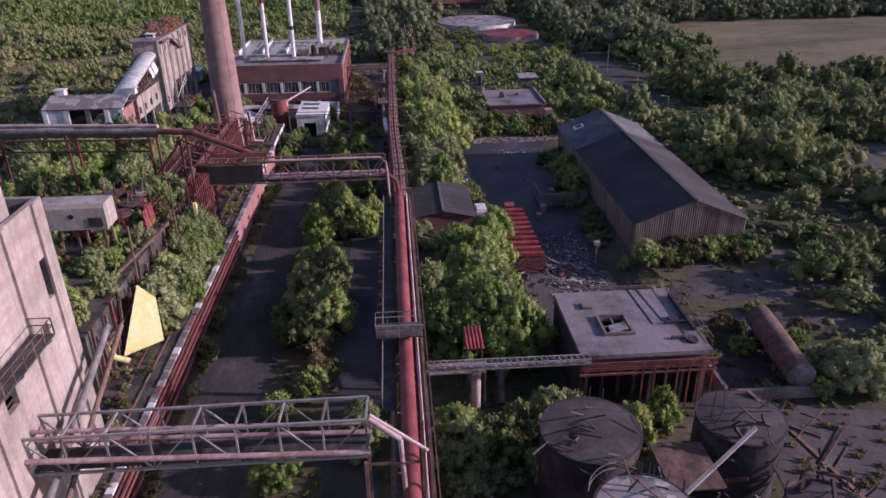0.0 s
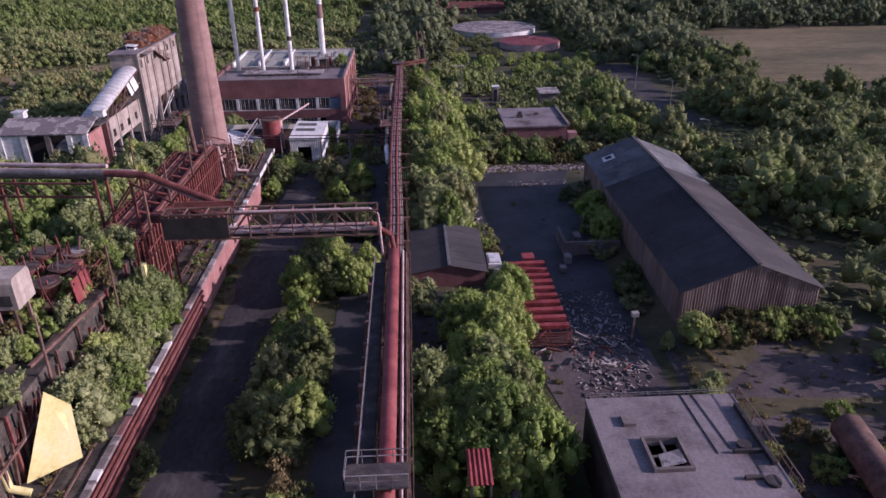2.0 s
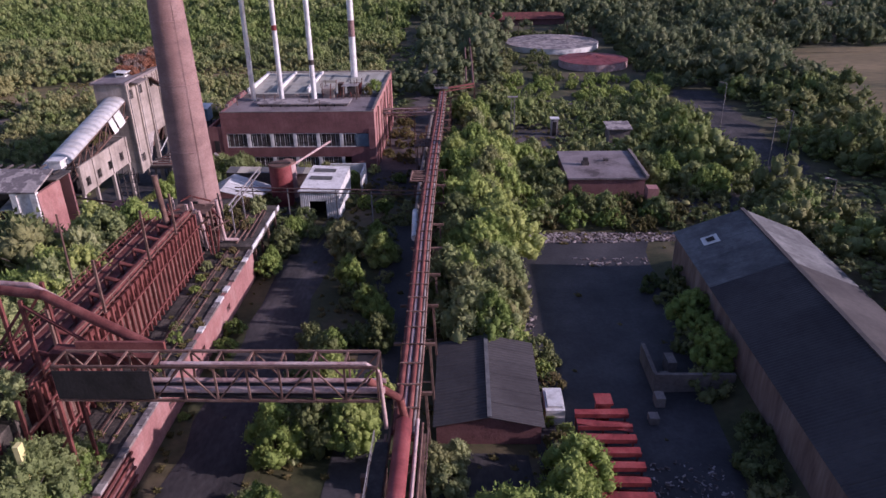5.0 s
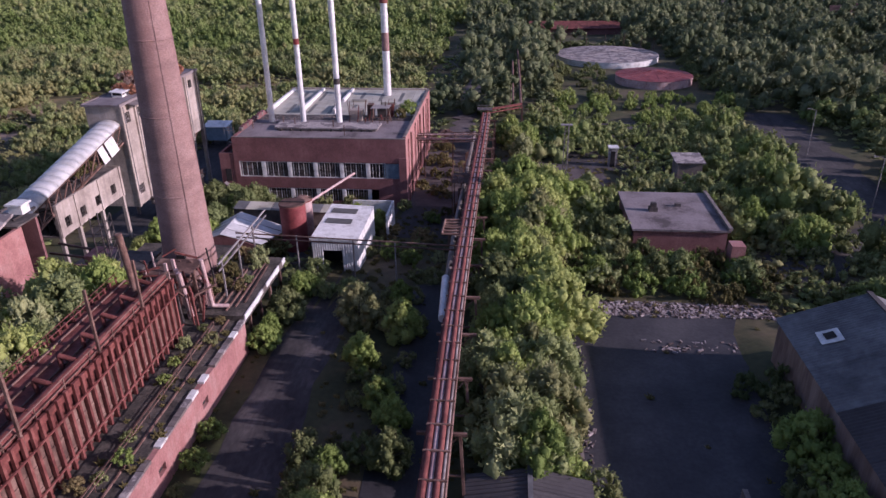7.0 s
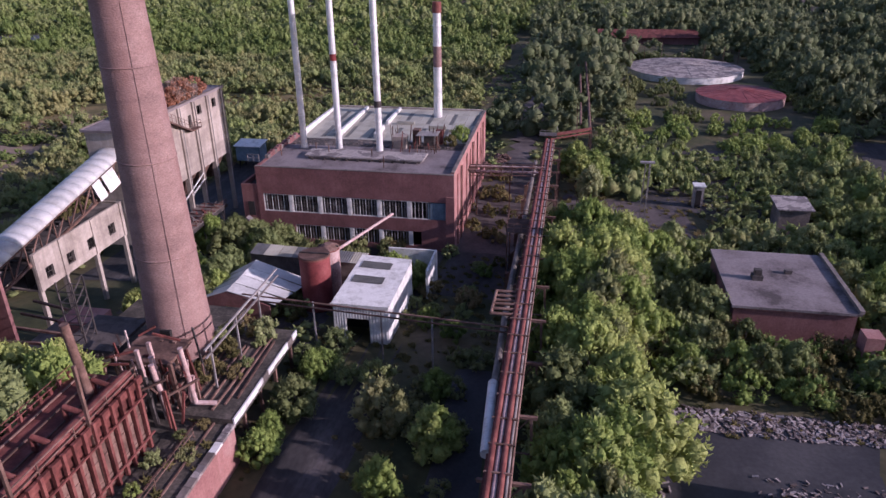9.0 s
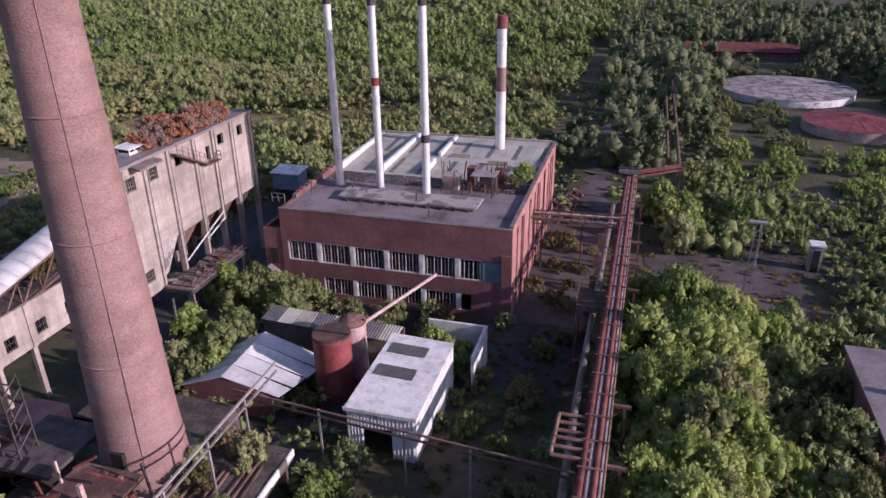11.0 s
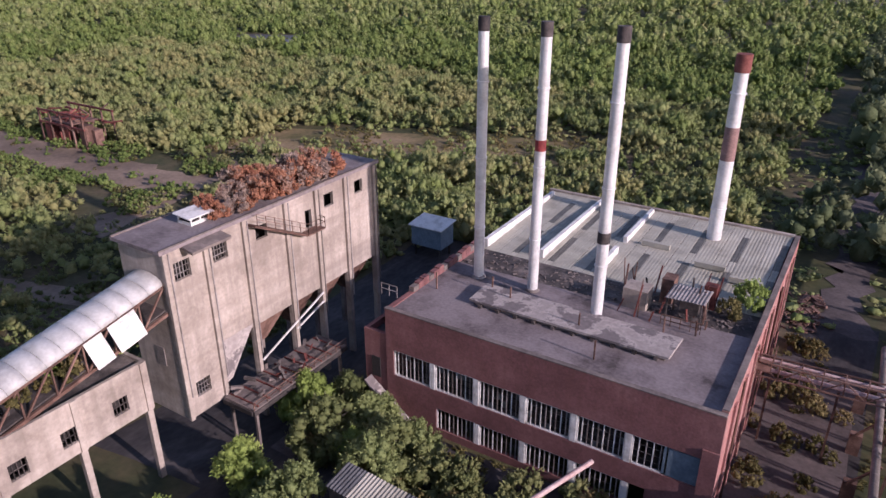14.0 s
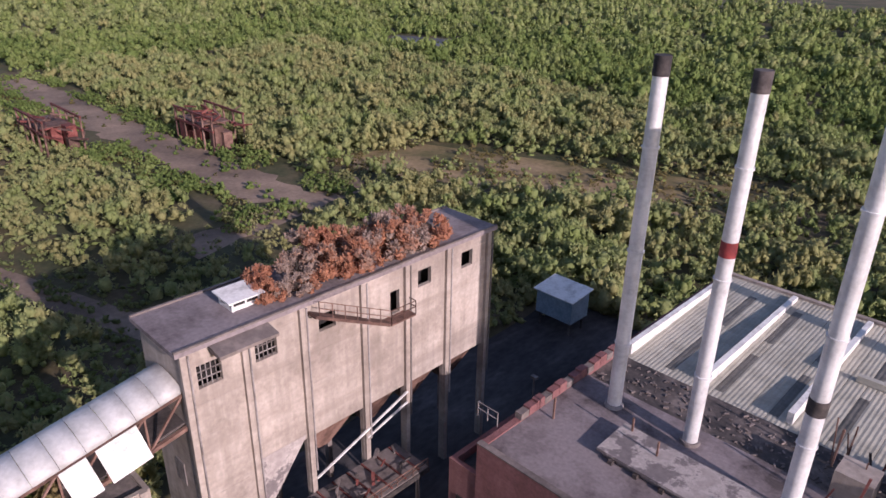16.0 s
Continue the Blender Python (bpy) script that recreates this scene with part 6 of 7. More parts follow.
for i in range(9):
    part("deck_rail", MB().beam((-52.6, 172 + i * 1.4, 3.12), (-49, 172 + i * 1.4, 3.12), 0.12), M_RUST, plat)
bars(plat, "leg", [((x, yy, -2.2), (x, yy, 2.6)) for x in (-49.2, -52.3) for yy in (171.8, 177, 183.2)], 0.25, M_CONC_DK)
railing(plat, [(-48.9, 171.4, 3.05), (-48.9, 184, 3.05)], 0.8, 1.6, M_RUST_BR)
rng = random.Random(8)
for i in range(26):
    p = Vector((rng.uniform(-52.4, -49.4), rng.uniform(172, 183.5), 3.15))
    part("scrap", MB().beam(p, p + Vector((rng.uniform(-1, 1), rng.uniform(-1, 1), rng.uniform(0, 0.5))), rng.uniform(0.08, 0.3)), rng.choice((M_RUST, M_STEEL_DK, M_CONC_DK)), plat)
bars(plat, "handrail", [((-52.7, 176.4, 4.2), (-52.7, 185.4, 7.4)), ((-52.7, 181.2, 5.2), (-52.7, 185.4, 6.4))], 0.14, M_WHITE)
solid("loading_apron", MB().box(-49, -44, 172, 182, -2.2, -1.9), M_PAVE, "concrete apron beside the loading platform", "pavement", kind="structure")

# conveyor gallery
cg = thing("conveyor_gallery", "inclined conveyor gallery with a rounded white sheet roof", "conveyor")
A, B = Vector((-55.3, 168.0, 15.6)), Vector((-55.3, 133.5, 8.6))
ax = (B - A).normalized()
upv = Vector((1, 0, 0)).cross(ax).normalized()
upv = upv if upv.z > 0 else -upv
nseg = 24
for i in range(nseg):
    p, q = A.lerp(B, i / nseg), A.lerp(B, (i + 0.985) / nseg)
    mb = MB()
    angs = [math.pi * (0.02 + 0.96 * k / 8) for k in range(9)]
    vs = []
    for rr in (1.9, 1.85):
        for c in (p, q):
            vs += [c + Vector((1, 0, 0)) * rr * math.cos(a) + upv * (rr * 0.55 * math.sin(a)) for a in angs]
    fs = [(k, 9 + k, 10 + k, k + 1) for k in range(8)] + [(18 + k, 19 + k, 28 + k, 27 + k) for k in range(8)] + [(0, 18, 27, 9), (8, 17, 35, 26)] + [(k, k + 1, 19 + k, 18 + k) for k in range(8)] + [(9 + k, 27 + k, 28 + k, 10 + k) for k in range(8)]
    part("roof_sheet", mb.add(vs, fs, True), M_GALLERY, cg)
for i in (2, 4):
    p, q = A.lerp(B, (i + 0.1) / nseg), A.lerp(B, (i + 1.15 if i == 4 else i + 1.75) / nseg)
    o = Vector((1.95, 0, 0))
    part("side_sheet", MB().slab([p + o, q + o, q + o - upv * 2.3 + Vector((0.5, 0, 0)), p + o - upv * 2.3 + Vector((0.5, 0, 0))], -0.05), M_WHITE, cg, "hanging white side sheet")
for x in (-57.1, -53.5):
    part("chord", MB().beam((x, A.y, A.z), (x, B.y, B.z), 0.2), M_RUST_BR, cg)
    part("chord", MB().beam((x, A.y, A.z - 2.5), (x, B.y, B.z - 2.5), 0.25), M_RUST_BR, cg)
    for i in range(14):
        p, q = A.lerp(B, i / 14), A.lerp(B, (i + 1) / 14)
        part("lattice_bar", MB().beam((x, p.y, p.z), (x, q.y, q.z - 2.5), 0.13), M_RUST_BR, cg)
        part("lattice_bar", MB().beam((x, p.y, p.z), (x, p.y, p.z - 2.5), 0.12), M_RUST_BR, cg)
part("belt", MB().slab([(-56.9, A.y, A.z - 2.2), (-53.7, A.y, A.z - 2.2), (-53.7, B.y, B.z - 2.2), (-56.9, B.y, B.z - 2.2)], -0.12), M_STEEL_DK, cg, "dark conveyor belt and littered deck")
for i in range(24):
    p = A.lerp(B, rng.random())
    part("idler", MB().beam((-56.4, p.y, p.z - 1.7), (-54.0, p.y, p.z - 1.5), 0.25), M_STEEL_DK, cg)
# gallery building under the conveyor
gb = thing("gallery_building", "low pale concrete gallery on columns with broken windows", "building")
wins = [(161.6, 162.9, 7.0, 8.4), (157.4, 158.8, 6.9, 8.3), (153.6, 154.9, 6.8, 8.2), (150.0, 151.3, 6.8, 8.2)]
cy_ = sorted({148.6, 165.0, *[w[0] for w in wins], *[w[1] for w in wins]})
cz_ = sorted({5.9, 10.4, *[w[2] for w in wins], *[w[3] for w in wins]})
fw = holed_wall(-53.5, -53.2, cy_, cz_, lambda ya, yb, za, zb: any(w[0] <= ya and yb <= w[1] and w[2] <= za and zb <= w[3] for w in wins))
part("wall", fw, M_CONC, gb, "pale concrete wall with broken windows")
part("wall", MB().box(-58, -53.5, 164.7, 165.0, 5.9, 10.4), M_CONC, gb)
part("wall", MB().box(-58, -57.7, 148.6, 164.7, 5.9, 10.4), M_CONC, gb)
part("roof", MB().box(-57.7, -53.5, 148.6, 164.7, 9.9, 10.15), M_ROOFFELT_DK, gb)
part("floor", MB().box(-57.7, -53.5, 148.6, 164.7, 5.9, 6.1), M_CONC_DK, gb)
# Dark sheet stands for the shade behind the broken windows.
part("dark_inside", MB().box(-55, -54.9, 148.8, 164.6, 6.1, 9.9), M_DARK, gb)
for yy in (164.6, 158.8, 153, 148.9):
    part("column", MB().box(-53.7, -53.25, yy - 0.25, yy + 0.25, gz(0, yy), 5.9), M_CONC, gb)
    part("pilaster", MB().box(-53.2, -53.05, yy - 0.25, yy + 0.25, 5.9, 10.4), M_CONC, gb)
for w in wins:
    for k in (1, 2, 3):
        yy = w[0] + (w[1] - w[0]) * k / 4
        part("window_bar", MB().beam((-53.35, yy, w[2]), (-53.35, yy, w[3]), 0.06), M_STEEL_DK, gb)
    part("window_bar", MB().beam((-53.35, w[0], (w[2] + w[3]) / 2), (-53.35, w[1], (w[2] + w[3]) / 2), 0.06), M_STEEL_DK, gb)
# blending house at the conveyor's foot
bh = thing("blending_house", "open-sided white-roofed blending house with a red brick end", "building")
part("roof", MB().slab([(-64.2, 131.8, 12.8), (-49.8, 131.8, 12.8), (-49.8, 137, 14.2), (-64.2, 137, 14.2)], 0.25), M_PALE, bh, "pale grey front roof slope")
part("roof", MB().box(-64.2, -49.8, 137, 141, 12.4, 12.6), M_ROOFFELT_DK, bh)
for i in range(10):
    part("roof_frame", MB().beam((-64 + i * 1.55, 137, 13.4), (-64 + i * 1.55, 141, 13.4), 0.25), M_STEEL_DK, bh)
part("end_wall", MB().box(-50.1, -49.7, 132.2, 137.6, 2, 12.4), M_BRICK_PALE, bh, "red brick end wall")
part("back_wall", MB().box(-64, -50.1, 140.6, 141, 0, 12.4), M_BRICK, bh)
for x in (-64.2, -60.4, -56.6, -53.2, -50.6):
    part("column", MB().box(x, x + 0.8, 131.9, 132.6, 0, 12.6), M_WHITE if x < -60 or x > -54 else M_CONC_DK, bh)
part("infill", MB().box(-64, -60.5, 132.1, 132.3, 8.5, 12.5), M_WHITE, bh)
part("infill", MB().box(-53, -50.5, 132.1, 132.3, 9.0, 12.5), M_WHITE, bh)
part("infill", MB().box(-64.1, -62, 132.1, 132.3, 0, 8.0), M_WHITE, bh)
for x in (-63.4, -50.4):
    part("vent_cap", MB().box(x, x + 1.6, 137.2, 138.6, 14.0, 15.0).box(x - 0.2, x + 1.8, 137, 138.8, 15.0, 15.2), M_WHITE, bh)
# Dark sheet paints the shade between the columns.
part("dark_inside", MB().box(-63, -51, 137.5, 137.6, 0, 12.2), M_DARK, bh)
rr = thing("rusty_brick_stump", "broken brick stump with rusty plant", "ruin")
part("wall", MB().box(-47, -43, 143, 146, 0, 6.2), M_BRICK_PALE, rr)
part("tank", MB().box(-46, -43, 139.5, 142, 2, 5.6), M_RUST, rr)
part("slab", MB().box(-50, -42, 136, 147, 3.6, 4.0), M_CONC_DK, rr)
bars(rr, "beam", [((-52, 134 + 2 * i, 4 + i * 0.4), (-44 + i * 0.4, 135 + 1.6 * i, 5.6)) for i in range(7)], 0.25, M_RUST_BR)

cabin = thing("site_cabin", "pale blue site cabin standing on legs", "cabin")
part("body", MB().box(-62, -57, 214.8, 218.2, -0.4, 2.6), M_BLUEGREY, cabin)
part("roof", MB().slab([(-62.3, 214.4, 2.7), (-56.7, 214.4, 2.7), (-56.7, 218.6, 3.1), (-62.3, 218.6, 3.1)], 0.12), M_WHITE, cabin)
part("end_panel", MB().box(-62.08, -62.0, 215, 218, -0.3, 2.5), M_WHITE, cabin)
bars(cabin, "leg", [((x, yy, -2.2), (x, yy, -0.4)) for x in (-61.6, -57.4) for yy in (215.2, 217.8)], 0.22, M_STEEL_DK)
solid("thin_lamp", MB().tube((-49.5, 198, -2.2), (-49.5, 198, 4.2), 0.08, n=8).box(-49.8, -49.2, 197.8, 198.2, 4.2, 4.4), M_STEEL, "thin grey lamp post beside the power house", "lamp post")

# ---- scrub area: flat roof, huts, lamps ----
s2 = thing("flat_roofed_building", "low flat-roofed brick building among the scrub", "building")
part("roof", MB().box(22.0, 35.4, 162, 177, 3.2, 3.5), M_ROOFFELT, s2)
part("wall", MB().box(22.3, 35.1, 162.3, 176.7, -2.5, 3.2), M_BRICK, s2)
part("parapet", MB().box(35.1, 35.6, 162, 177, 3.5, 3.9), M_CONC_DK, s2)
part("roof_unit", MB().box(25.4, 26.6, 168.5, 169.6, 3.5, 4.1).box(25.6, 26.4, 168.7, 169.4, 4.1, 4.8), M_STEEL_DK, s2)
part("roof_unit", MB().box(29.6, 30.4, 170.8, 171.4, 3.5, 4.0), M_STEEL_DK, s2)
part("annex", MB().box(34.4, 36.2, 157.5, 159.5, -0.6, 3.2), M_BRICK_PALE, s2)
h3 = thing("small_hut", "small hut with a pale flat roof among the scrub", "hut")
part("wall", MB().box(35.8, 40.2, 197.4, 202, -2.2, 1.8), M_CONC_DK, h3)
part("roof", MB().slab([(35.3, 197, 1.9), (40.7, 197, 1.9), (40.7, 202.6, 2.2), (35.3, 202.6, 2.2)], 0.2), M_PALE, h3)
bx = thing("brick_kiosk", "small pale kiosk with a dark doorway", "kiosk")
part("body", MB().box(24.4, 26.0, 206.4, 208, -2.2, 1.6), M_PALE, bx)
part("doorway", MB().box(24.7, 25.6, 206.32, 206.4, -2.2, 1.0), M_DARK, bx)
part("roof", MB().box(24.2, 26.2, 206.2, 208.2, 1.6, 1.8), M_WHITE, bx)
mst = thing("floodlight_mast", "thin grey lattice floodlight mast", "mast")
for dx, dy in ((0, 0), (0.9, 0), (0, 0.9), (0.9, 0.9)):
    part("leg", MB().beam((14 + dx, 190 + dy, -2.2), (14.2 + dx * 0.6, 190.2 + dy * 0.6, 10.5), 0.07), M_STEEL, mst)
for k in range(9):
    z = -1.8 + k * 1.35
    part("lattice_bar", MB().beam((14, 190, z), (14.9, 190, z + 1.3), 0.05).beam((14.9, 190, z), (14.9, 190.9, z + 1.3), 0.05), M_STEEL, mst)
part("lamp_head", MB().box(13.4, 15.4, 190, 190.7, 10.5, 10.7), M_STEEL, mst)
for x, yy in ((64.8, 184.3), (70.5, 190), (60, 150), (66, 216)):
    l = thing("street_lamp", "grey street lamp beside the lane", "street lamp", group="lane lamps")
    part("pole", MB().tube((x, yy, gz(x, yy)), (x, yy, 7.3), 0.1, 0.07, 8), M_STEEL, l)
    part("arm", MB().beam((x, yy, 7.3), (x - 1.2, yy, 7.6), 0.09), M_STEEL, l)
    part("lantern", MB().box(x - 1.8, x - 1.1, yy - 0.12, yy + 0.12, 7.5, 7.68), M_STEEL, l)
for x, yy in ((-29, 372), (14, 320)):
    solid("telegraph_pole", MB().tube((x, yy, -2.2), (x, yy, 8), 0.16, 0.12, 8), M_BARK, "weathered wooden telegraph pole in the woodland", "pole", group="telegraph poles")
solid("rubble_mound", chunks(60, 74, 78, 105, 109, 0.3, 0.9, 7), M_RUBBLE, "pile of concrete rubble beside the car park", "rubble", kind="stuff")

# ---- round clarifier tanks and far buildings ----


def clarifier(cx, cy, r, h, mat, rim, label):
    t = thing("gasholder_tank", label, "tank", group="far round tanks")
    part("shell", MB().tube((cx, cy, -2.3), (cx, cy, h), r, n=56, caps=False), rim, t)
    part("lid", MB().tube((cx, cy, h), (cx, cy, h + 0.9), r + 0.1, r * 0.1, 56), mat, t)
    for i in range(20):
        a = 2 * math.pi * i / 20
        part("seam", MB().beam((cx + r * math.cos(a), cy + r * math.sin(a), h + 0.06), (cx + r * 0.1 * math.cos(a), cy + r * 0.1 * math.sin(a), h + 0.92), 0.05), mat, t)
    return t


c1 = clarifier(38.0, 326, 17.5, -0.3, M_PALE, M_WHITE, "wide round tank with a pale dusty lid")
bars(c1, "post", [((38 + 17.5 * math.cos(a), 326 + 17.5 * math.sin(a), 0), (38 + 17.5 * math.cos(a), 326 + 17.5 * math.sin(a), 4.5)) for a in [0.3 + i * 0.4 for i in range(8)]], 0.15, M_RUST_BR)
clarifier(47.4, 288, 11.2, 0.1, M_REDPIPE, M_PINKPIPE, "wide round tank with a rust-red lid")
rl = thing("red_long_shed", "long rust-red shed at the edge of the woodland", "shed")
part("roof", MB().slab([(12, 382, 0.4), (51, 384, 0.4), (51, 392, 2.6), (12, 390, 2.6)], 0.3), M_RUST, rl)
part("wall", MB().box(12.5, 50.5, 384.4, 384.7, -2.3, 0.5), M_BRICK, rl)
part("wall", MB().box(12.5, 50.5, 389, 389.3, -2.3, 1.8), M_BRICK, rl)
g = random.Random(44)
for i in range(34):
    x, yy, a = g.uniform(95, 330), g.uniform(395, 520), g.uniform(-0.5, 0.5)
    w, d, h = g.uniform(6, 10), g.uniform(5, 7), g.uniform(4, 5.5)
    hs = thing("house", g.choice(("rendered house with a grey slate roof", "small white house with a slate roof", "brick house with a brown tiled roof")), "house", group="far houses", at=(x, yy, -2.2))
    hs.rotation_euler = (0, 0, a)
    part("wall", MB().box(-w / 2, w / 2, -d / 2, d / 2, 0, h), g.choice((M_WHITE, M_PALE, M_BRICK_PALE)), hs)
    rf_ = MB()
    rf_.add([(-w / 2 - 0.3, -d / 2 - 0.4, h), (w / 2 + 0.3, -d / 2 - 0.4, h), (w / 2 + 0.3, 0, h + 2.4), (-w / 2 - 0.3, 0, h + 2.4), (-w / 2 - 0.3, d / 2 + 0.4, h), (w / 2 + 0.3, d / 2 + 0.4, h)], [(0, 1, 2, 3), (3, 2, 5, 4), (0, 3, 4), (1, 5, 2), (0, 4, 5, 1)])
    part("roof", rf_, g.choice((M_ASBESTOS, M_ROOFFELT_DK, M_RUST_BR)), hs)
    part("chimney_stack", MB().box(w / 2 - 1, w / 2 - 0.3, -0.4, 0.4, h + 1.5, h + 3.2), M_BRICK, hs)
    for wx in (-w / 4, w / 4):
        part("window", MB().box(wx - 0.6, wx + 0.6, -d / 2 - 0.05, -d / 2, h * 0.55, h * 0.85), M_GLASS, hs)
for cx, cy, seed in ((-159, 225, 1), (-178, 199, 2)):
    m = thing("derelict_machine", "rusty derelict washery machine standing in the scrub", "machine", group="derelict machines")
    g = random.Random(seed)
    for i in range(30):
        x, yy, z = cx + g.uniform(-8, 8), cy + g.uniform(-4, 4), g.uniform(0, 5.5)
        part("frame_beam", MB().beam((x, yy, z), (x + g.uniform(-5, 5), yy + g.uniform(-3, 3), z + g.uniform(-0.5, 0.8)), g.uniform(0.2, 0.4)), g.choice((M_RUST, M_RUST_BR)), m)
    for i in range(8):
        x, yy, w_ = cx + g.uniform(-7, 7), cy + g.uniform(-3, 3), g.uniform(0.7, 1.5)
        part("casing", MB().box(x - w_, x + w_, yy - 1, yy + 1, -2.2, g.uniform(0, 3.4)), g.choice((M_RUST, M_RUST_BR)), m)
    for x in (-8, -4, 0, 4, 8):
        for yy in (-3.6, 3.6):
            part("column", MB().beam((cx + x, cy + yy, -2.2), (cx + x, cy + yy, 5.2), 0.35), M_RUST_BR, m)
    for z in (2.5, 5.2):
        for yy in (-3.6, 3.6):
            part("girder", MB().beam((cx - 8.4, cy + yy, z), (cx + 8.4, cy + yy, z), 0.4), M_RUST, m)
    part("deck", MB().box(cx - 8, cx + 3, cy - 3.2, cy + 3.2, 2.7, 2.9), M_RUST_BR, m)

# ---- trees and shrubs ----


def np_mesh(name, T, mat):
    """A mesh from (corners, triangles, smooth flags)."""
    V, F, S = T
    me = bpy.data.meshes.new(name)
    n = len(F)
    me.vertices.add(len(V))
    me.vertices.foreach_set("co", V.astype(np.float32).ravel())
    me.loops.add(n * 3)
    me.loops.foreach_set("vertex_index", F.astype(np.int32).ravel())
    me.polygons.add(n)
    me.polygons.foreach_set("loop_start", np.arange(0, n * 3, 3, dtype=np.int32))
    me.polygons.foreach_set("use_smooth", S)
    me.update(calc_edges=True)
    me.materials.append(mat)
    return me


def gather(items):
    """Joins (corners, triangles, flags) into one such set."""
    k, Vs, Fs, Ss = 0, [], [], []
    for V, F, S in items:
        Vs.append(V)
        Fs.append(F + k)
        Ss.append(S)
        k += len(V)
    return np.concatenate(Vs), np.concatenate(Fs), np.concatenate(Ss)


def placed(T, x, y, z, w, h, a):
    V = T[0]
    ca, sa = math.cos(a), math.sin(a)
    return np.stack([(V[:, 0] * ca - V[:, 1] * sa) * w + x, (V[:, 0] * sa + V[:, 1] * ca) * w + y, V[:, 2] * h + z], 1), T[1], T[2]


PHI = (1 + 5 ** 0.5) / 2
ICO = np.array([(a, b * PHI, 0) for a in (-1, 1) for b in (-1, 1)] + [(0, a, b * PHI) for a in (-1, 1) for b in (-1, 1)] + [(b * PHI, 0, a) for a in (-1, 1) for b in (-1, 1)]) / (1 + PHI * PHI) ** 0.5
ICO_F = [(i, j, k) for i in range(12) for j in range(i + 1, 12) for k in range(j + 1, 12) if max(np.linalg.norm(ICO[i] - ICO[j]), np.linalg.norm(ICO[j] - ICO[k]), np.linalg.norm(ICO[i] - ICO[k])) < 1.2]
ICO_F = np.array([(i, j, k) if np.dot(np.cross(ICO[j] - ICO[i], ICO[k] - ICO[i]), ICO[i]) > 0 else (i, k, j) for i, j, k in ICO_F])


def finer(V, F):
    """Each triangle of a ball split in four."""
    V, seen, out = [tuple(p) for p in V], {}, []

    def mid(i, j):
        k = (min(i, j), max(i, j))
        if k not in seen:
            p = (np.array(V[i]) + np.array(V[j])) / 2
            seen[k] = len(V)
            V.append(tuple(p / np.linalg.norm(p)))
        return seen[k]
    for i, j, k in F:
        a, b, c = mid(i, j), mid(j, k), mid(k, i)
        out += [(i, a, c), (a, j, b), (c, b, k), (a, b, c)]
    return np.array(V), np.array(out)


BALLS = [(ICO, ICO_F), finer(ICO, ICO_F)]


def crown(seed, leaves, size, rx=1.0, rz=1.0, base=0.25, clumps=26, spread=0.26, pointed=0.3, sub=0, tall=1.15, core=0.88):
    """A crown one unit high: uneven leafy clumps with leaves standing out of them, and gaps between."""
    g = np.random.default_rng(seed)
    zc = g.random(clumps) ** 0.8
    prof_ = np.sin(np.pi * np.clip(0.12 + 0.88 * zc, 0, 1)) ** 0.7 * (1 - pointed * zc)
    ang = np.arange(clumps) * 2.4 + g.random(clumps)
    rad = (0.35 + 0.65 * np.sqrt(g.random(clumps))) * prof_ * rx * 0.5
    C = np.stack([rad * np.cos(ang), rad * np.sin(ang), base + (1 - base) * zc * rz * 0.92], 1)
    cs_ = spread * (0.55 + 0.6 * g.random(clumps)) * (1.05 - 0.5 * zc)
    shape = np.array([0.85, 0.85, tall])
    idx = g.choice(clumps, leaves, p=cs_ ** 2 / np.sum(cs_ ** 2))
    d = g.normal(size=(leaves, 3))
    d /= np.linalg.norm(d, axis=1)[:, None]
    d[:, 2] = d[:, 2] * 0.8 + 0.2
    P = C[idx] + d * (cs_[idx] * (0.5 + 0.62 * g.random(leaves)))[:, None] * shape
    # leaf sprays: long slim triangles that point out and up
    ax_ = d * 0.7 + g.normal(size=(leaves, 3)) * 0.55
    ax_[:, 2] += 0.55
    ax_ /= np.linalg.norm(ax_, axis=1)[:, None]
    t = np.cross(ax_, g.normal(size=(leaves, 3)))
    t /= np.linalg.norm(t, axis=1)[:, None]
    s = size * (0.6 + 0.8 * g.random(leaves))[:, None]
    V = np.stack([P - t * s * 0.34, P + t * s * 0.34, P + ax_ * s * 1.05], 1).reshape(-1, 3)
    items = [(V, np.arange(leaves * 3).reshape(-1, 3), np.zeros(leaves, bool))]
    ball, tri = BALLS[sub]
    for c in range(clumps):
        pts = ball * (0.55 + 0.6 * g.random((len(ball), 1))) * cs_[c] * core * shape
        items.append((pts + C[c], tri, np.ones(len(tri), bool)))
    return gather(items)


def trunk_mesh(seed, h, mat):
    g = random.Random(seed)
    mb = MB()
    top = Vector((g.uniform(-0.04, 0.04), g.uniform(-0.04, 0.04), 0.72)) * h
    mb.tube((0, 0, -0.03 * h), top, 0.022 * h, 0.008 * h, 7)
    for i in range(6):
        z = h * g.uniform(0.22, 0.62)
        a = g.uniform(0, 6.28)
        p = Vector((0, 0, 0)).lerp(top, z / top.z)
        mb.tube(p, p + Vector((math.cos(a) * 0.22, math.sin(a) * 0.22, 0.2)) * h, 0.01 * h, 0.004 * h, 5)
    return mb.mesh("trunk", mat)


TREES = []
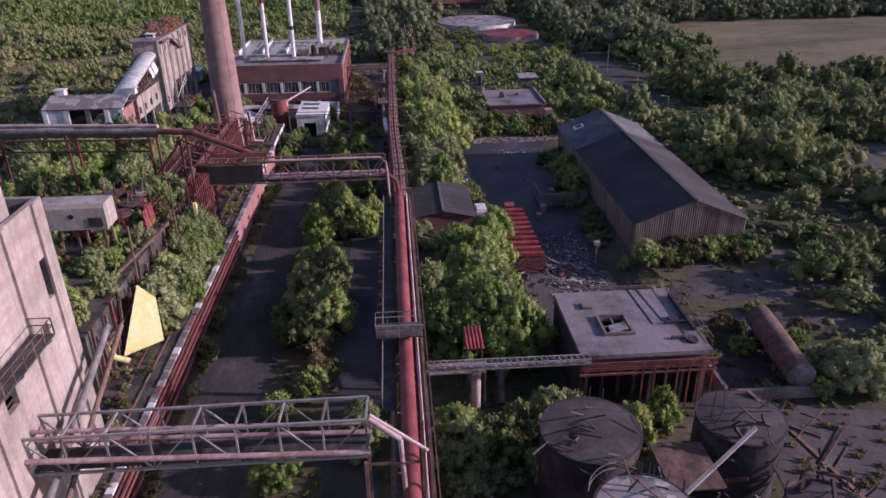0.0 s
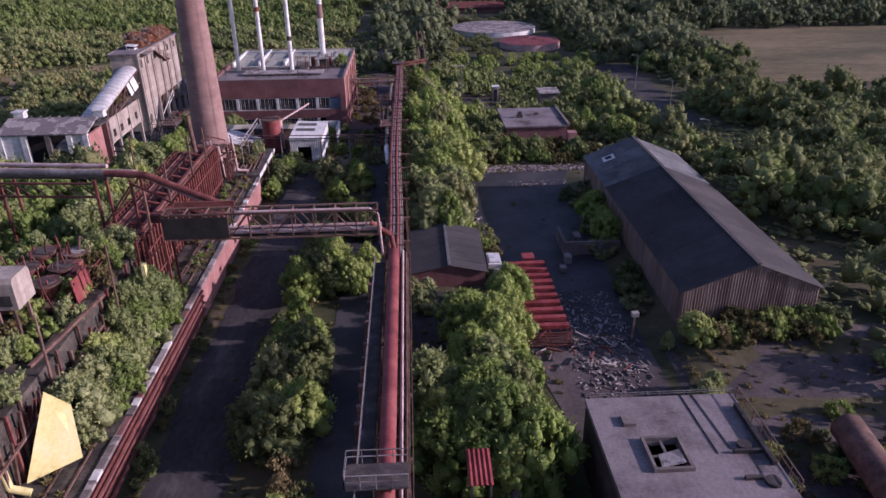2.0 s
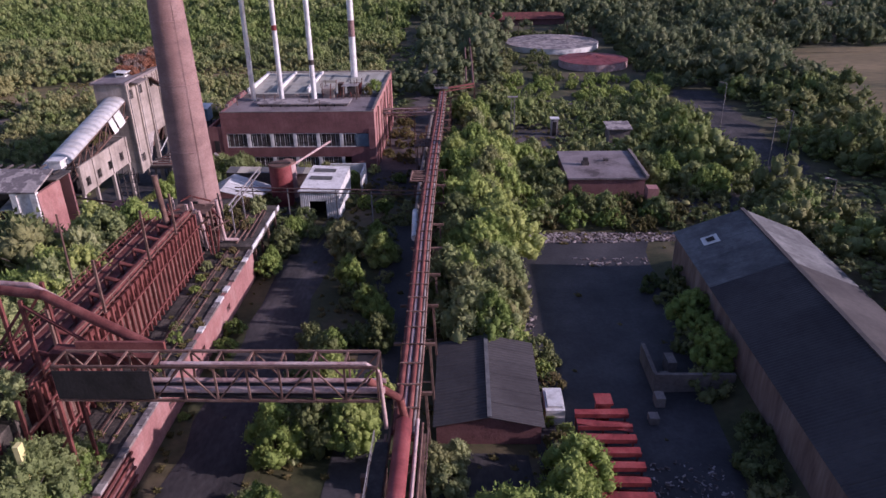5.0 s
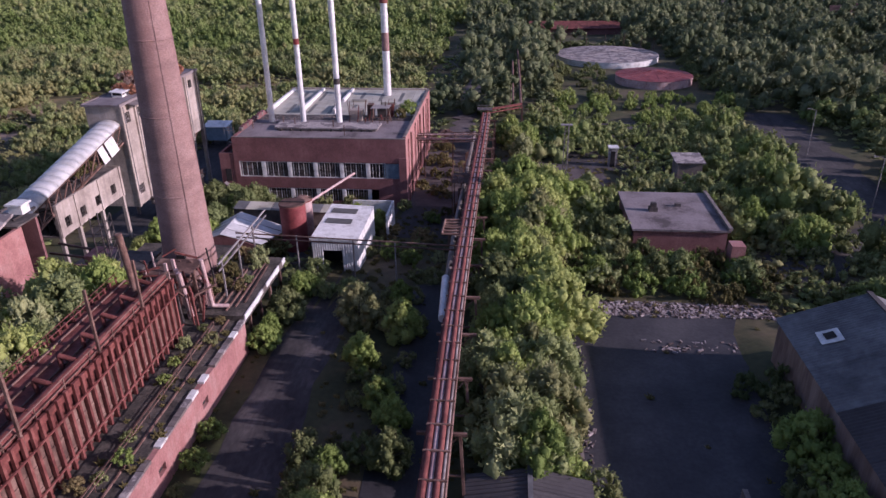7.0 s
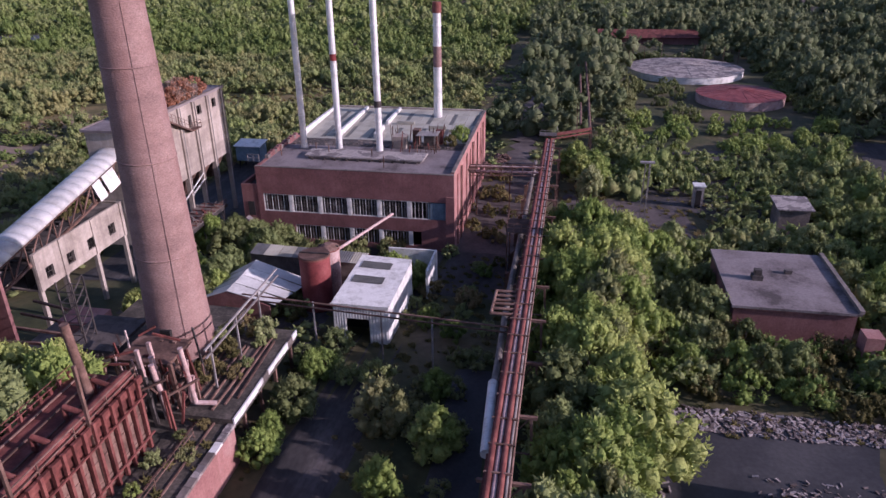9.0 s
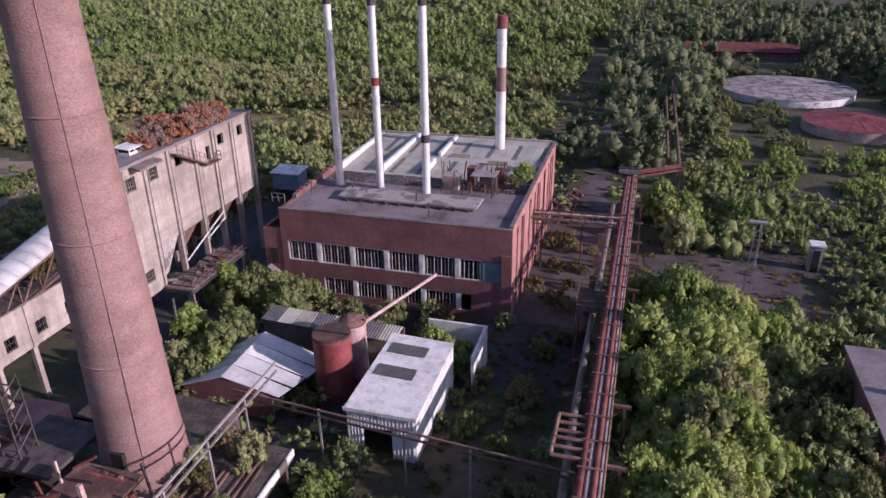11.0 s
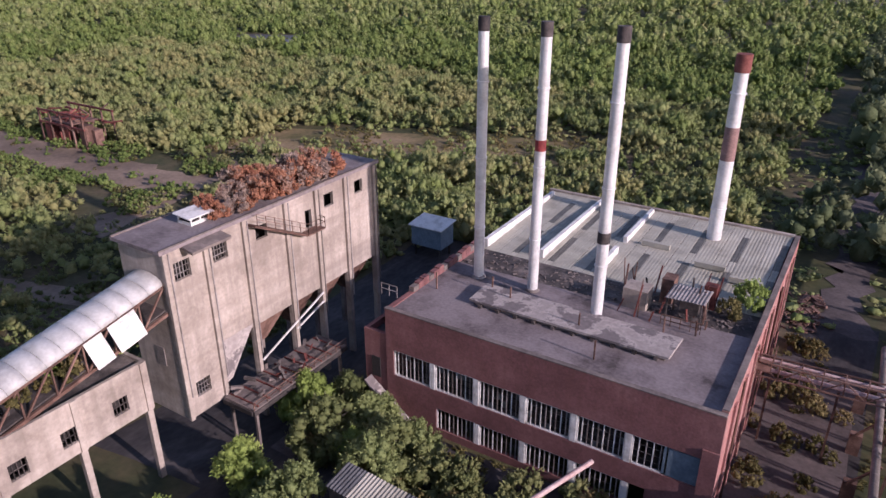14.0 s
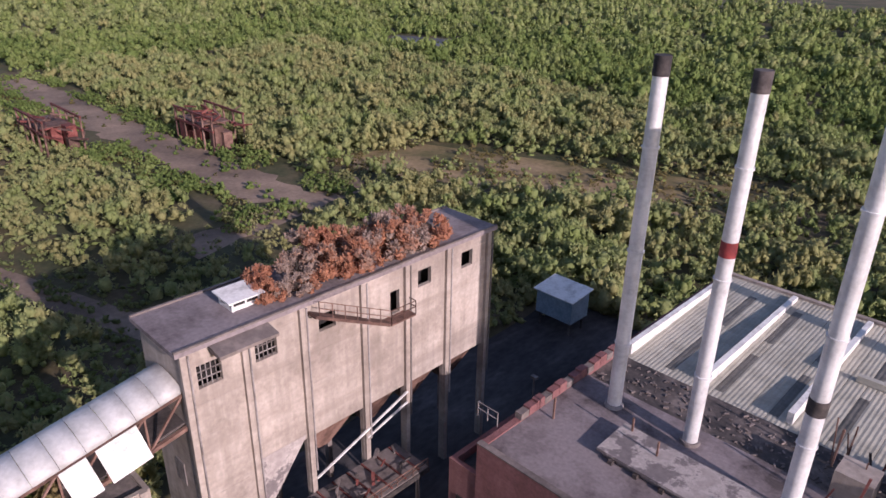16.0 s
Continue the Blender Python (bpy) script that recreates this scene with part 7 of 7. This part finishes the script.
for i, (leaf, rx, pt, cl, lab) in enumerate(((M_LEAF, 0.8, 0.35, 70, "young green birch tree with a loose crown"), (M_LEAF_PALE, 0.95, 0.2, 75, "pale green willow with a rounded loose crown"), (M_LEAF, 1.0, 0.15, 80, "broad green sycamore sapling with dense foliage"), (M_LEAF_DK, 0.9, 0.3, 66, "dark green alder with an uneven crown"), (M_LEAF_PALE, 0.75, 0.5, 60, "slim pale green young birch tree"))):
    t = thing("tree", lab, "tree")
    part("trunk", trunk_mesh(i, 1.0, M_BARK), None, t)
    part("crown", np_mesh("crown", crown(100 + i, 3000, 0.042, rx, 1, 0.06, cl, 0.16, pt, 0, 1.35), leaf), None, t)
    TREES.append(t)
BUSHES = []
for i, (leaf, lab) in enumerate(((M_LEAF_DK, "dark green tangled bramble shrub"), (M_LEAF_PALE, "grey-green buddleia shrub with loose stems"), (M_LEAF, "bright green self-seeded leafy shrub"), (M_GRASS, "dry brownish weedy shrub clump"))):
    t = thing("shrub", lab, "shrub")
    part("stem", trunk_mesh(20 + i, 0.8, M_BARK), None, t)
    part("crown", np_mesh("crown", crown(200 + i, 900, 0.085, 1.5, 1, 0.02, 26, 0.25, 0.2, 0, 1.3), leaf), None, t)
    BUSHES.append(t)
USED = set()
TR = random.Random(123)


def plant(kinds, i, x, y, h, w=None, z=None):
    src = kinds[i]
    w = w or h
    m = Matrix.Translation((x, y, gz(x, y) + (z or 0))) @ Matrix.Rotation(TR.uniform(0, 6.28), 4, "Z") @ Matrix.Diagonal((w, w, h, 1))
    if src.name not in USED:
        USED.add(src.name)
        src.matrix_basis = m
        return src
    dup = src.copy()
    made = {src: dup}
    scene.collection.objects.link(dup)
    dup.scale = (1, 1, 1)
    dup.matrix_basis = m
    for c in src.children:
        k = c.copy()
        scene.collection.objects.link(k)
        k.parent = dup
    return dup


def scatter(kinds, n, x0, x1, y0, y1, h0, h1, z=0.0, wide=(0.9, 1.3), gap=1.6):
    got = []
    for _ in range(n * 12):
        if len(got) >= n:
            break
        x, y = TR.uniform(x0, x1), TR.uniform(y0, y1)
        if any((x - a) ** 2 + (y - b) ** 2 < gap * gap for a, b in got):
            continue
        got.append((x, y))
        h = TR.uniform(h0, h1)
        plant(kinds, TR.randrange(len(kinds)), x, y, h, h * TR.uniform(*wide), z)


THICK = [crown(200 + i, 440, 0.1, 1.5, 1, 0.02, 22, 0.27, 0.2, 0, 1.3) for i in range(4)]


def thicket(n, x0, x1, y0, y1, h0, h1, mat, label, z=0.0):
    """A tangled bank of shrubs that nobody could count."""
    out = []
    for _ in range(n):
        x, y, h, a = TR.uniform(x0, x1), TR.uniform(y0, y1), TR.uniform(h0, h1), TR.uniform(0, 6.28)
        out.append(placed(THICK[TR.randrange(4)], x, y, gz(x, y) + z, h * TR.uniform(0.9, 1.3), h, a))
    tagged(new("thicket", np_mesh("thicket", gather(out), mat)), label, "thicket", kind="stuff")


# strip between the roads
scatter([TREES[3], TREES[0], TREES[3]], 12, -13.0, -8.4, 70, 90, 4.5, 7.0, gap=1.8)
scatter([TREES[3], TREES[0]], 8, -12.5, -8, 96, 112, 4.5, 6.8, gap=1.9)
scatter(BUSHES, 22, -13.6, -7.6, 38, 112, 1.4, 2.8)
scatter(TREES, 3, -6.0, -3.6, 98, 112, 3.5, 5.0)
scatter([TREES[1], TREES[2]], 2, -5.0, -3.6, 50, 54, 4.0, 4.6)
scatter([TREES[2]], 1, -12.5, -11.5, 48, 50, 3.6, 4)
scatter(BUSHES, 16, -23.0, -21.8, 40, 132, 0.8, 1.8)
scatter([TREES[3], TREES[0]], 9, -13, -4.0, 114, 146, 3.0, 5.5, gap=2)
thicket(22, -13.6, -4.0, 112, 152, 1.0, 2.4, M_LEAF_DK, "dark low thicket beside the road")
scatter(TREES, 4, -22.6, -20.8, 133, 150, 3.0, 5.0, gap=2)
scatter(BUSHES, 14, -15, -4, 152, 182, 1.2, 2.4)
thicket(26, -12.2, -4.5, 184, 218, 0.8, 2.0, M_GRASS, "dry brown weeds beside the power house")
# belt of trees beside the pipe bridge
scatter(TREES, 16, 3.4, 12.5, 63, 78, 6.5, 9.0, gap=1.9)
scatter([TREES[1], TREES[2], TREES[0]], 10, 8.0, 14.0, 76, 97, 5.0, 7.2, gap=1.9)
scatter(TREES, 3, 1.9, 4, 92, 99, 3, 4.5)
scatter(TREES, 20, 2.6, 8.6, 115, 136, 6.0, 8.6, gap=1.8)
scatter([TREES[3], TREES[0], TREES[2]], 20, 2.6, 10.0, 136, 170, 7.0, 10.0, gap=2.2)
scatter([TREES[3], TREES[0], TREES[2]], 14, 2.4, 12, 170, 186, 7, 11, gap=2.4)
thicket(26, 2.4, 10.5, 112, 172, 1.5, 3.2, M_LEAF, "low green thicket under the tree belt")
scatter(TREES, 7, 3.0, 9, 208, 224, 4, 7, gap=2.4)
thicket(70, 16, 64, 238, 266, 1.5, 3.2, M_LEAF, "green scrub before the round tanks")
thicket(40, 10, 32, 262, 306, 1.8, 3.6, M_LEAF_DK, "dark scrub beside the round tanks")
thicket(30, 60, 68, 262, 345, 2.0, 4.0, M_LEAF_DK, "dark scrub along the lane")
thicket(16, 20, 56, 346, 352, 1.5, 3.0, M_LEAF_DK, "dark scrub behind the round tanks")
# scrub between the yard and the old buildings
thicket(26, 10, 38, 149, 161, 1.5, 3.0, M_LEAF, "green shrub thicket behind the rubble bank")
thicket(22, 10, 38, 148, 161, 1.6, 3.0, M_GRASS, "dry brown shrub thicket behind the rubble bank")
thicket(34, 5, 21, 150, 188, 2.0, 3.6, M_LEAF_PALE, "pale green shrub thicket beside the pipes")
thicket(30, 36.5, 56, 138, 176, 1.5, 3.0, M_LEAF_DK, "green shrub thicket behind the shed")
scatter(TREES, 9, 10, 40, 151, 160, 3.0, 4.6, gap=2.4)
scatter(TREES, 8, 12, 21, 160, 186, 4, 6.5, gap=2.4)
scatter(TREES, 10, 36, 50, 160, 196, 4, 6.5, gap=2.6)
# round the pump building and tanks
scatter(TREES, 6, 2.6, 6, 38, 54, 3.0, 5.0)
scatter(BUSHES, 18, 3, 16, 46, 55, 1.8, 3.4)
scatter([TREES[1], TREES[0]], 5, 8, 25, 50.5, 54.4, 3.2, 4.6, gap=1.5)
scatter(BUSHES, 14, 2.6, 12, 20, 46, 1.2, 2.4)
scatter(TREES, 2, 43.5, 46, 56, 60, 4.5, 6.5)
scatter(BUSHES, 16, 32, 47, 56, 74, 1.0, 2.2)
scatter([BUSHES[0], BUSHES[2], BUSHES[3]], 22, 33, 48, 82.4, 85.6, 1.6, 3.0, gap=0.9)
scatter([TREES[2], TREES[4]], 4, 29.5, 33, 74, 84, 2.4, 3.6, gap=1.2)
scatter([BUSHES[0]], 14, 28.5, 31.6, 92, 130, 1.4, 2.8)
scatter([TREES[2]], 3, 28, 31, 108, 124, 3.5, 5, gap=4)
scatter(BUSHES, 14, 12, 14.6, 86, 116, 1.2, 2.6)
# on the quay
scatter([BUSHES[1], BUSHES[2], BUSHES[3]], 36, -41.5, -29.6, 58, 92, 1.4, 2.8, 10.0, gap=1.2)
scatter(TREES, 6, -41.5, -38, 84, 92, 2.5, 4.0, 10.0, gap=1.5)
scatter([TREES[1], TREES[4], TREES[0]], 14, -41, -29.6, 58, 74, 2.0, 3.6, 10.0, gap=1.5)
scatter([BUSHES[1], BUSHES[2]], 48, -28.2, -25.2, 68, 93, 1.6, 3.6, 4.0, gap=0.8)
scatter([BUSHES[1], BUSHES[3]], 10, -30, -25, 50, 61, 0.6, 1.2, 4.0, gap=1.0)
scatter([TREES[1], TREES[4], TREES[0]], 7, -34, -29.6, 88.5, 92.4, 2.6, 4.4, 10.0, gap=0.8)
scatter([TREES[1], TREES[4]], 16, -28.0, -26.2, 69, 92, 4.0, 7.2, 4.0, gap=1.0)
scatter([TREES[1], TREES[2]], 6, -28.2, -26.4, 70, 90, 3.5, 6.0, 4.0, gap=1.5)
scatter(BUSHES, 14, -28.0, -25.0, 100, 133, 0.6, 1.3, 4.0)
scatter([BUSHES[3], BUSHES[1]], 9, -30, -25, 138, 147, 1.0, 2.2, 4.6)
scatter(TREES, 26, -60, -45, 96, 130, 9, 13.5, 0, gap=2.6)
scatter([TREES[0], TREES[1], TREES[4], TREES[2]], 30, -43, -36.4, 100, 132, 5.5, 8.5, 4.0, gap=1.5)
scatter(TREES, 12, -60, -45, 70, 96, 6, 10, 0, gap=2.2)
scatter(TREES, 10, -49, -36, 173, 181, 4.0, 6.5, gap=1.9)
scatter(TREES, 10, -48, -38, 152, 168, 3.5, 6.0, gap=1.9)
thicket(30, -48, -21, 171.5, 181.5, 1.6, 3.2, M_LEAF_DK, "tangled shrub thicket before the power house")
thicket(16, -48, -21, 171.5, 181.5, 1.4, 2.6, M_GRASS, "dry weeds before the power house")
scatter(BUSHES, 20, -46, -28, 151, 168, 1.2, 2.6, gap=1.0)
scatter([TREES[2], TREES[0]], 4, -19.6, -15, 167.5, 171.8, 3.6, 5.0, gap=1.4)
scatter([BUSHES[1], BUSHES[2]], 5, -24, -14, 146, 153, 2.0, 3.2, gap=1.4)
plant(BUSHES, 2, -14.6, 201, 2.8, 2.4, 11.6)
plant(BUSHES, 3, -15.8, 198, 2.0, 2.0, 11.6)
# scrub on the bunker roof and gallery
for i, (n_, x0, x1, y0, y1, h0, h1, z0) in enumerate(((22, -58, -53.8, 177, 189.5, 1.6, 2.8, 18.8), (9, -57.6, -53.6, 174.6, 179, 0.8, 1.6, 18.8))):
    for _ in range(n_):
        rb = thing("rooftop_shrub", "autumn-red and brown shrub growing on the bunker roof", "shrub", group="rooftop shrubs")
        h = TR.uniform(h0, h1)
        rb.matrix_basis = Matrix.Translation((TR.uniform(x0, x1), TR.uniform(y0, y1), z0)) @ Matrix.Rotation(TR.uniform(0, 6.28), 4, "Z") @ Matrix.Diagonal((h * 1.1, h * 1.1, h, 1))
        if "red_crown" not in bpy.data.meshes:
            np_mesh("red_crown", crown(301, 1500, 0.085, 1.4, 1, 0.02, 20, 0.24, 0.2), M_LEAF_RED)
            trunk_mesh(31, 0.9, M_BARK).name = "red_stem"
        part("stem", bpy.data.meshes["red_stem"], None, rb)
        part("crown", bpy.data.meshes["red_crown"], None, rb)
scatter([BUSHES[3], BUSHES[2]], 9, -57, -54, 155, 164, 0.9, 1.8, 12.0, gap=0.8)
for t in TREES + BUSHES:
    assert t.name in USED

# woods: one mass of many small trees
CLEAR = [(-64, -9, 160, 222), (-24, 2.5, 20, 221), (-9.5, -3.5, 220, 300), (-65, -36, 126, 205), (11, 37, 84, 150), (30, 51, 64, 140), (11, 50, 30, 84), (20, 38, 158, 180), (-3, 12, 60, 186), (33, 42, 194, 204), (14, 27, 186, 212), (80, 106, 94, 136), (16, 64, 240, 346), (2, 24, 190, 210), (58, 76, 178, 252), (8, 54, 354, 394), (-45, -20, 20, 150), (4, 9, 224, 312), (30, 62, 26, 60)]
g = np.random.default_rng(77)
NEAR = [crown(410 + i, 230, 0.085, 1.1 + 0.14 * (i % 3), 1, 0.02, 8, 0.3, 0.15 + 0.1 * (i % 4), 0, 1.35, 0.9) for i in range(10)]
TEMPL = [crown(400 + i, 120, 0.14, 1.1 + 0.14 * (i % 3), 1, 0.02, 5, 0.36, 0.15 + 0.1 * (i % 4), 0, 1.3, 0.95) for i in range(10)]
TALL = [crown(430 + i, 330, 0.085, 0.95 + 0.12 * (i % 3), 1, 0.04, 13, 0.27, 0.1 + 0.12 * (i % 3), 0, 1.2, 0.95) for i in range(6)]
SMALL = [crown(450 + i, 26, 0.17, 1.5, 1, 0.0, 4, 0.4, 0.15) for i in range(5)]


def inside(x, y, a, b, c, d):
    """Whether a point lies in a four-cornered plan."""
    s = 0
    pts = (a, b, c, d)
    for p, q in zip(pts, pts[1:] + pts[:1]):
        s += 1 if (q[0] - p[0]) * (y - p[1]) - (q[1] - p[1]) * (x - p[0]) > 0 else -1
    return abs(s) == 4


PLANS = [((-135, 229), (-60, 258), (-58, 290), (-128, 262)), ((100, 210), (330, 186), (360, 332), (108, 318)), ((-250, 343), (-213, 348), (-226, 388), (-264, 374)), ((-128, 164), (-62, 184), (-62, 193), (-128, 178)), ((-121, 194), (-101, 194), (-108, 234), (-124, 238)), ((-110, 202), (-112, 230), (-265, 224), (-262, 196)), ((40, 150), (62, 166), (66, 184), (40, 166)), ((-126, 300), (-120, 300), (-120, 301), (-126, 301))]


def wood(name, n, box, hmin, hmax, templ, mat, label, thin=0.0):
    """Trees at uneven even distances over a plan, but for its clearings."""
    out = []
    step = ((box[1] - box[0]) * (box[3] - box[2]) / n) ** 0.5
    for j in range(int((box[3] - box[2]) / step)):
        for i in range(int((box[1] - box[0]) / step)):
            x = box[0] + (i + 0.5 * (j % 2) + g.uniform(-0.42, 0.42)) * step
            y = box[2] + (j + g.uniform(-0.42, 0.42)) * step
            if any(a < x < b and c < y < d for a, b, c, d in CLEAR) or any(inside(x, y, *p) for p in PLANS):
                continue
            k = noise.noise((x * 0.035, y * 0.035, 3.0))
            if k < thin:
                continue
            k2 = noise.noise((x * 0.09, y * 0.09, 8.0))
            h = (hmin + (hmax - hmin) * g.random() ** 1.3) * (0.95 + 0.5 * max(-0.5, min(0.6, k)) + 0.5 * max(-0.5, min(0.7, k2)))
            out.append(placed(templ[int(g.integers(len(templ)))], x, y, gz(x, y), max(h * g.uniform(0.9, 1.35), step * 0.8), h, g.uniform(0, 6.28)))
    ob = new(name, np_mesh(name, gather(out), mat))
    return tagged(ob, label, "woodland", kind="stuff")


wood("woodland", 2300, (-260, -20, 222, 330), 3.0, 5.6, NEAR, M_LEAF_FAR, "dense young woodland of mixed green trees", -0.8)
wood("woodland", 1700, (-330, -20, 330, 440), 3.2, 6.2, TEMPL, M_LEAF_FAR, "dense woodland behind the clearing", -0.8)
wood("woodland", 400, (-330, -260, 222, 330), 3.2, 5.8, TEMPL, M_LEAF_FAR, "dense woodland beyond the old machinery", -0.8)
wood("woodland", 1250, (-600, 40, 400, 640), 6.0, 9.5, TEMPL, M_LEAF_FAR, "far dense woodland beyond the works", -0.8)
wood("woodland", 900, (-600, -330, 200, 430), 5.0, 8.0, TEMPL, M_LEAF_FAR, "distant woodland round the clearing", -0.8)
wood("woodland", 2200, (-240, -60, 120, 240), 2.4, 4.4, NEAR, M_LEAF_FAR, "bright young woodland behind the bunker", -0.6)
wood("woodland", 520, (46, 190, 55, 250), 3.2, 7.5, TALL, M_LEAF_FAR, "green belt of trees round the works", -0.12)
wood("woodland", 480, (56, 190, 60, 250), 4.0, 9.0, TALL, M_LEAF_DK, "darker trees among the green belt", -0.2)
wood("undergrowth", 1300, (38, 190, 55, 250), 1.0, 2.4, SMALL, M_LEAF_DK, "dark brambles between the trees", -0.5)
wood("woodland", 1400, (-10, 340, 245, 520), 6.0, 12.0, TALL, M_LEAF_OAK, "dark belt of tall trees beyond the works", -0.5)
wood("scrub", 900, (8, 62, 146, 300), 1.6, 3.8, TEMPL, M_LEAF_FAR, "loose green scrub among old slabs", -0.2)
wood("undergrowth", 3800, (-230, 120, 120, 330), 0.8, 2.2, SMALL, M_LEAF_FAR, "low green undergrowth and brambles", -0.4)
CLEAR2 = [(-22.2, -14.4, 20, 152), (-7.6, -2.6, 20, 150), (12, 36, 84, 143), (17, 30, 54, 86), (-44, -28, 93, 152), (31, 48, 85, 134), (-13, -3.5, 182, 214), (1.5, 12, 99, 114), (-43, -12, 182, 220)]
tufts = []
TT = crown(460, 26, 0.4, 1.6, 1, 0.0, 1, 0.4, 0.1)
for _ in range(6500):
    x, y = g.uniform(-45, 50), g.uniform(25, 215)
    if any(a < x < b and c < y < d for a, b, c, d in CLEAR2) and g.random() < 0.97:
        continue
    h = g.uniform(0.25, 0.8)
    z = gz(x, y)
    if -44 < x < -24 and y < 133:
        z = 4.0
    tufts.append(placed(TT, x, y, z, h * 1.4, h, 0))
tagged(new("grass_tufts", np_mesh("grass_tufts", gather(tufts), M_GRASS)), "tufts of dry and green grass over the works", "grass", kind="stuff")

# dry weeds and brambles in the clearings of the wood
for n_, quad, hs_, templ, mat, lab in ((500, PLANS[0], (0.5, 1.3), SMALL, M_GRASS, "dry weeds in the woodland clearing"), (120, PLANS[0], (0.8, 2.0), SMALL, M_LEAF_FAR, "green brambles in the woodland clearing"), (700, PLANS[5], (0.4, 1.2), SMALL, M_GRASS, "dry weeds round the old machinery"), (1100, PLANS[5], (0.7, 1.9), SMALL, M_LEAF_FAR, "green brambles round the old machinery"), (160, PLANS[4], (0.4, 1.4), SMALL, M_LEAF_DK, "weeds beside the woodland track"), (260, PLANS[3], (0.4, 1.6), SMALL, M_LEAF_DK, "brambles on the shaded track")):
    lo_x, hi_x = min(p[0] for p in quad), max(p[0] for p in quad)
    lo_y, hi_y = min(p[1] for p in quad), max(p[1] for p in quad)
    weeds = []
    for _ in range(n_ * 2):
        x, y = g.uniform(lo_x, hi_x), g.uniform(lo_y, hi_y)
        if inside(x, y, (-117, 211), (-117, 221), (-262, 219), (-260, 209)) and g.random() < 0.93:
            continue
        if not inside(x, y, *quad) or noise.noise((x * 0.07, y * 0.07, 5.0)) < -0.18:
            continue
        h, T = g.uniform(*hs_), templ[int(g.integers(len(templ)))]
        weeds.append(placed(T, x, y, gz(x, y) - 0.05, h * 1.3, h, 0))
    if weeds:
        tagged(new("weeds", np_mesh("weeds", gather(weeds), mat)), lab, "weeds", kind="stuff")
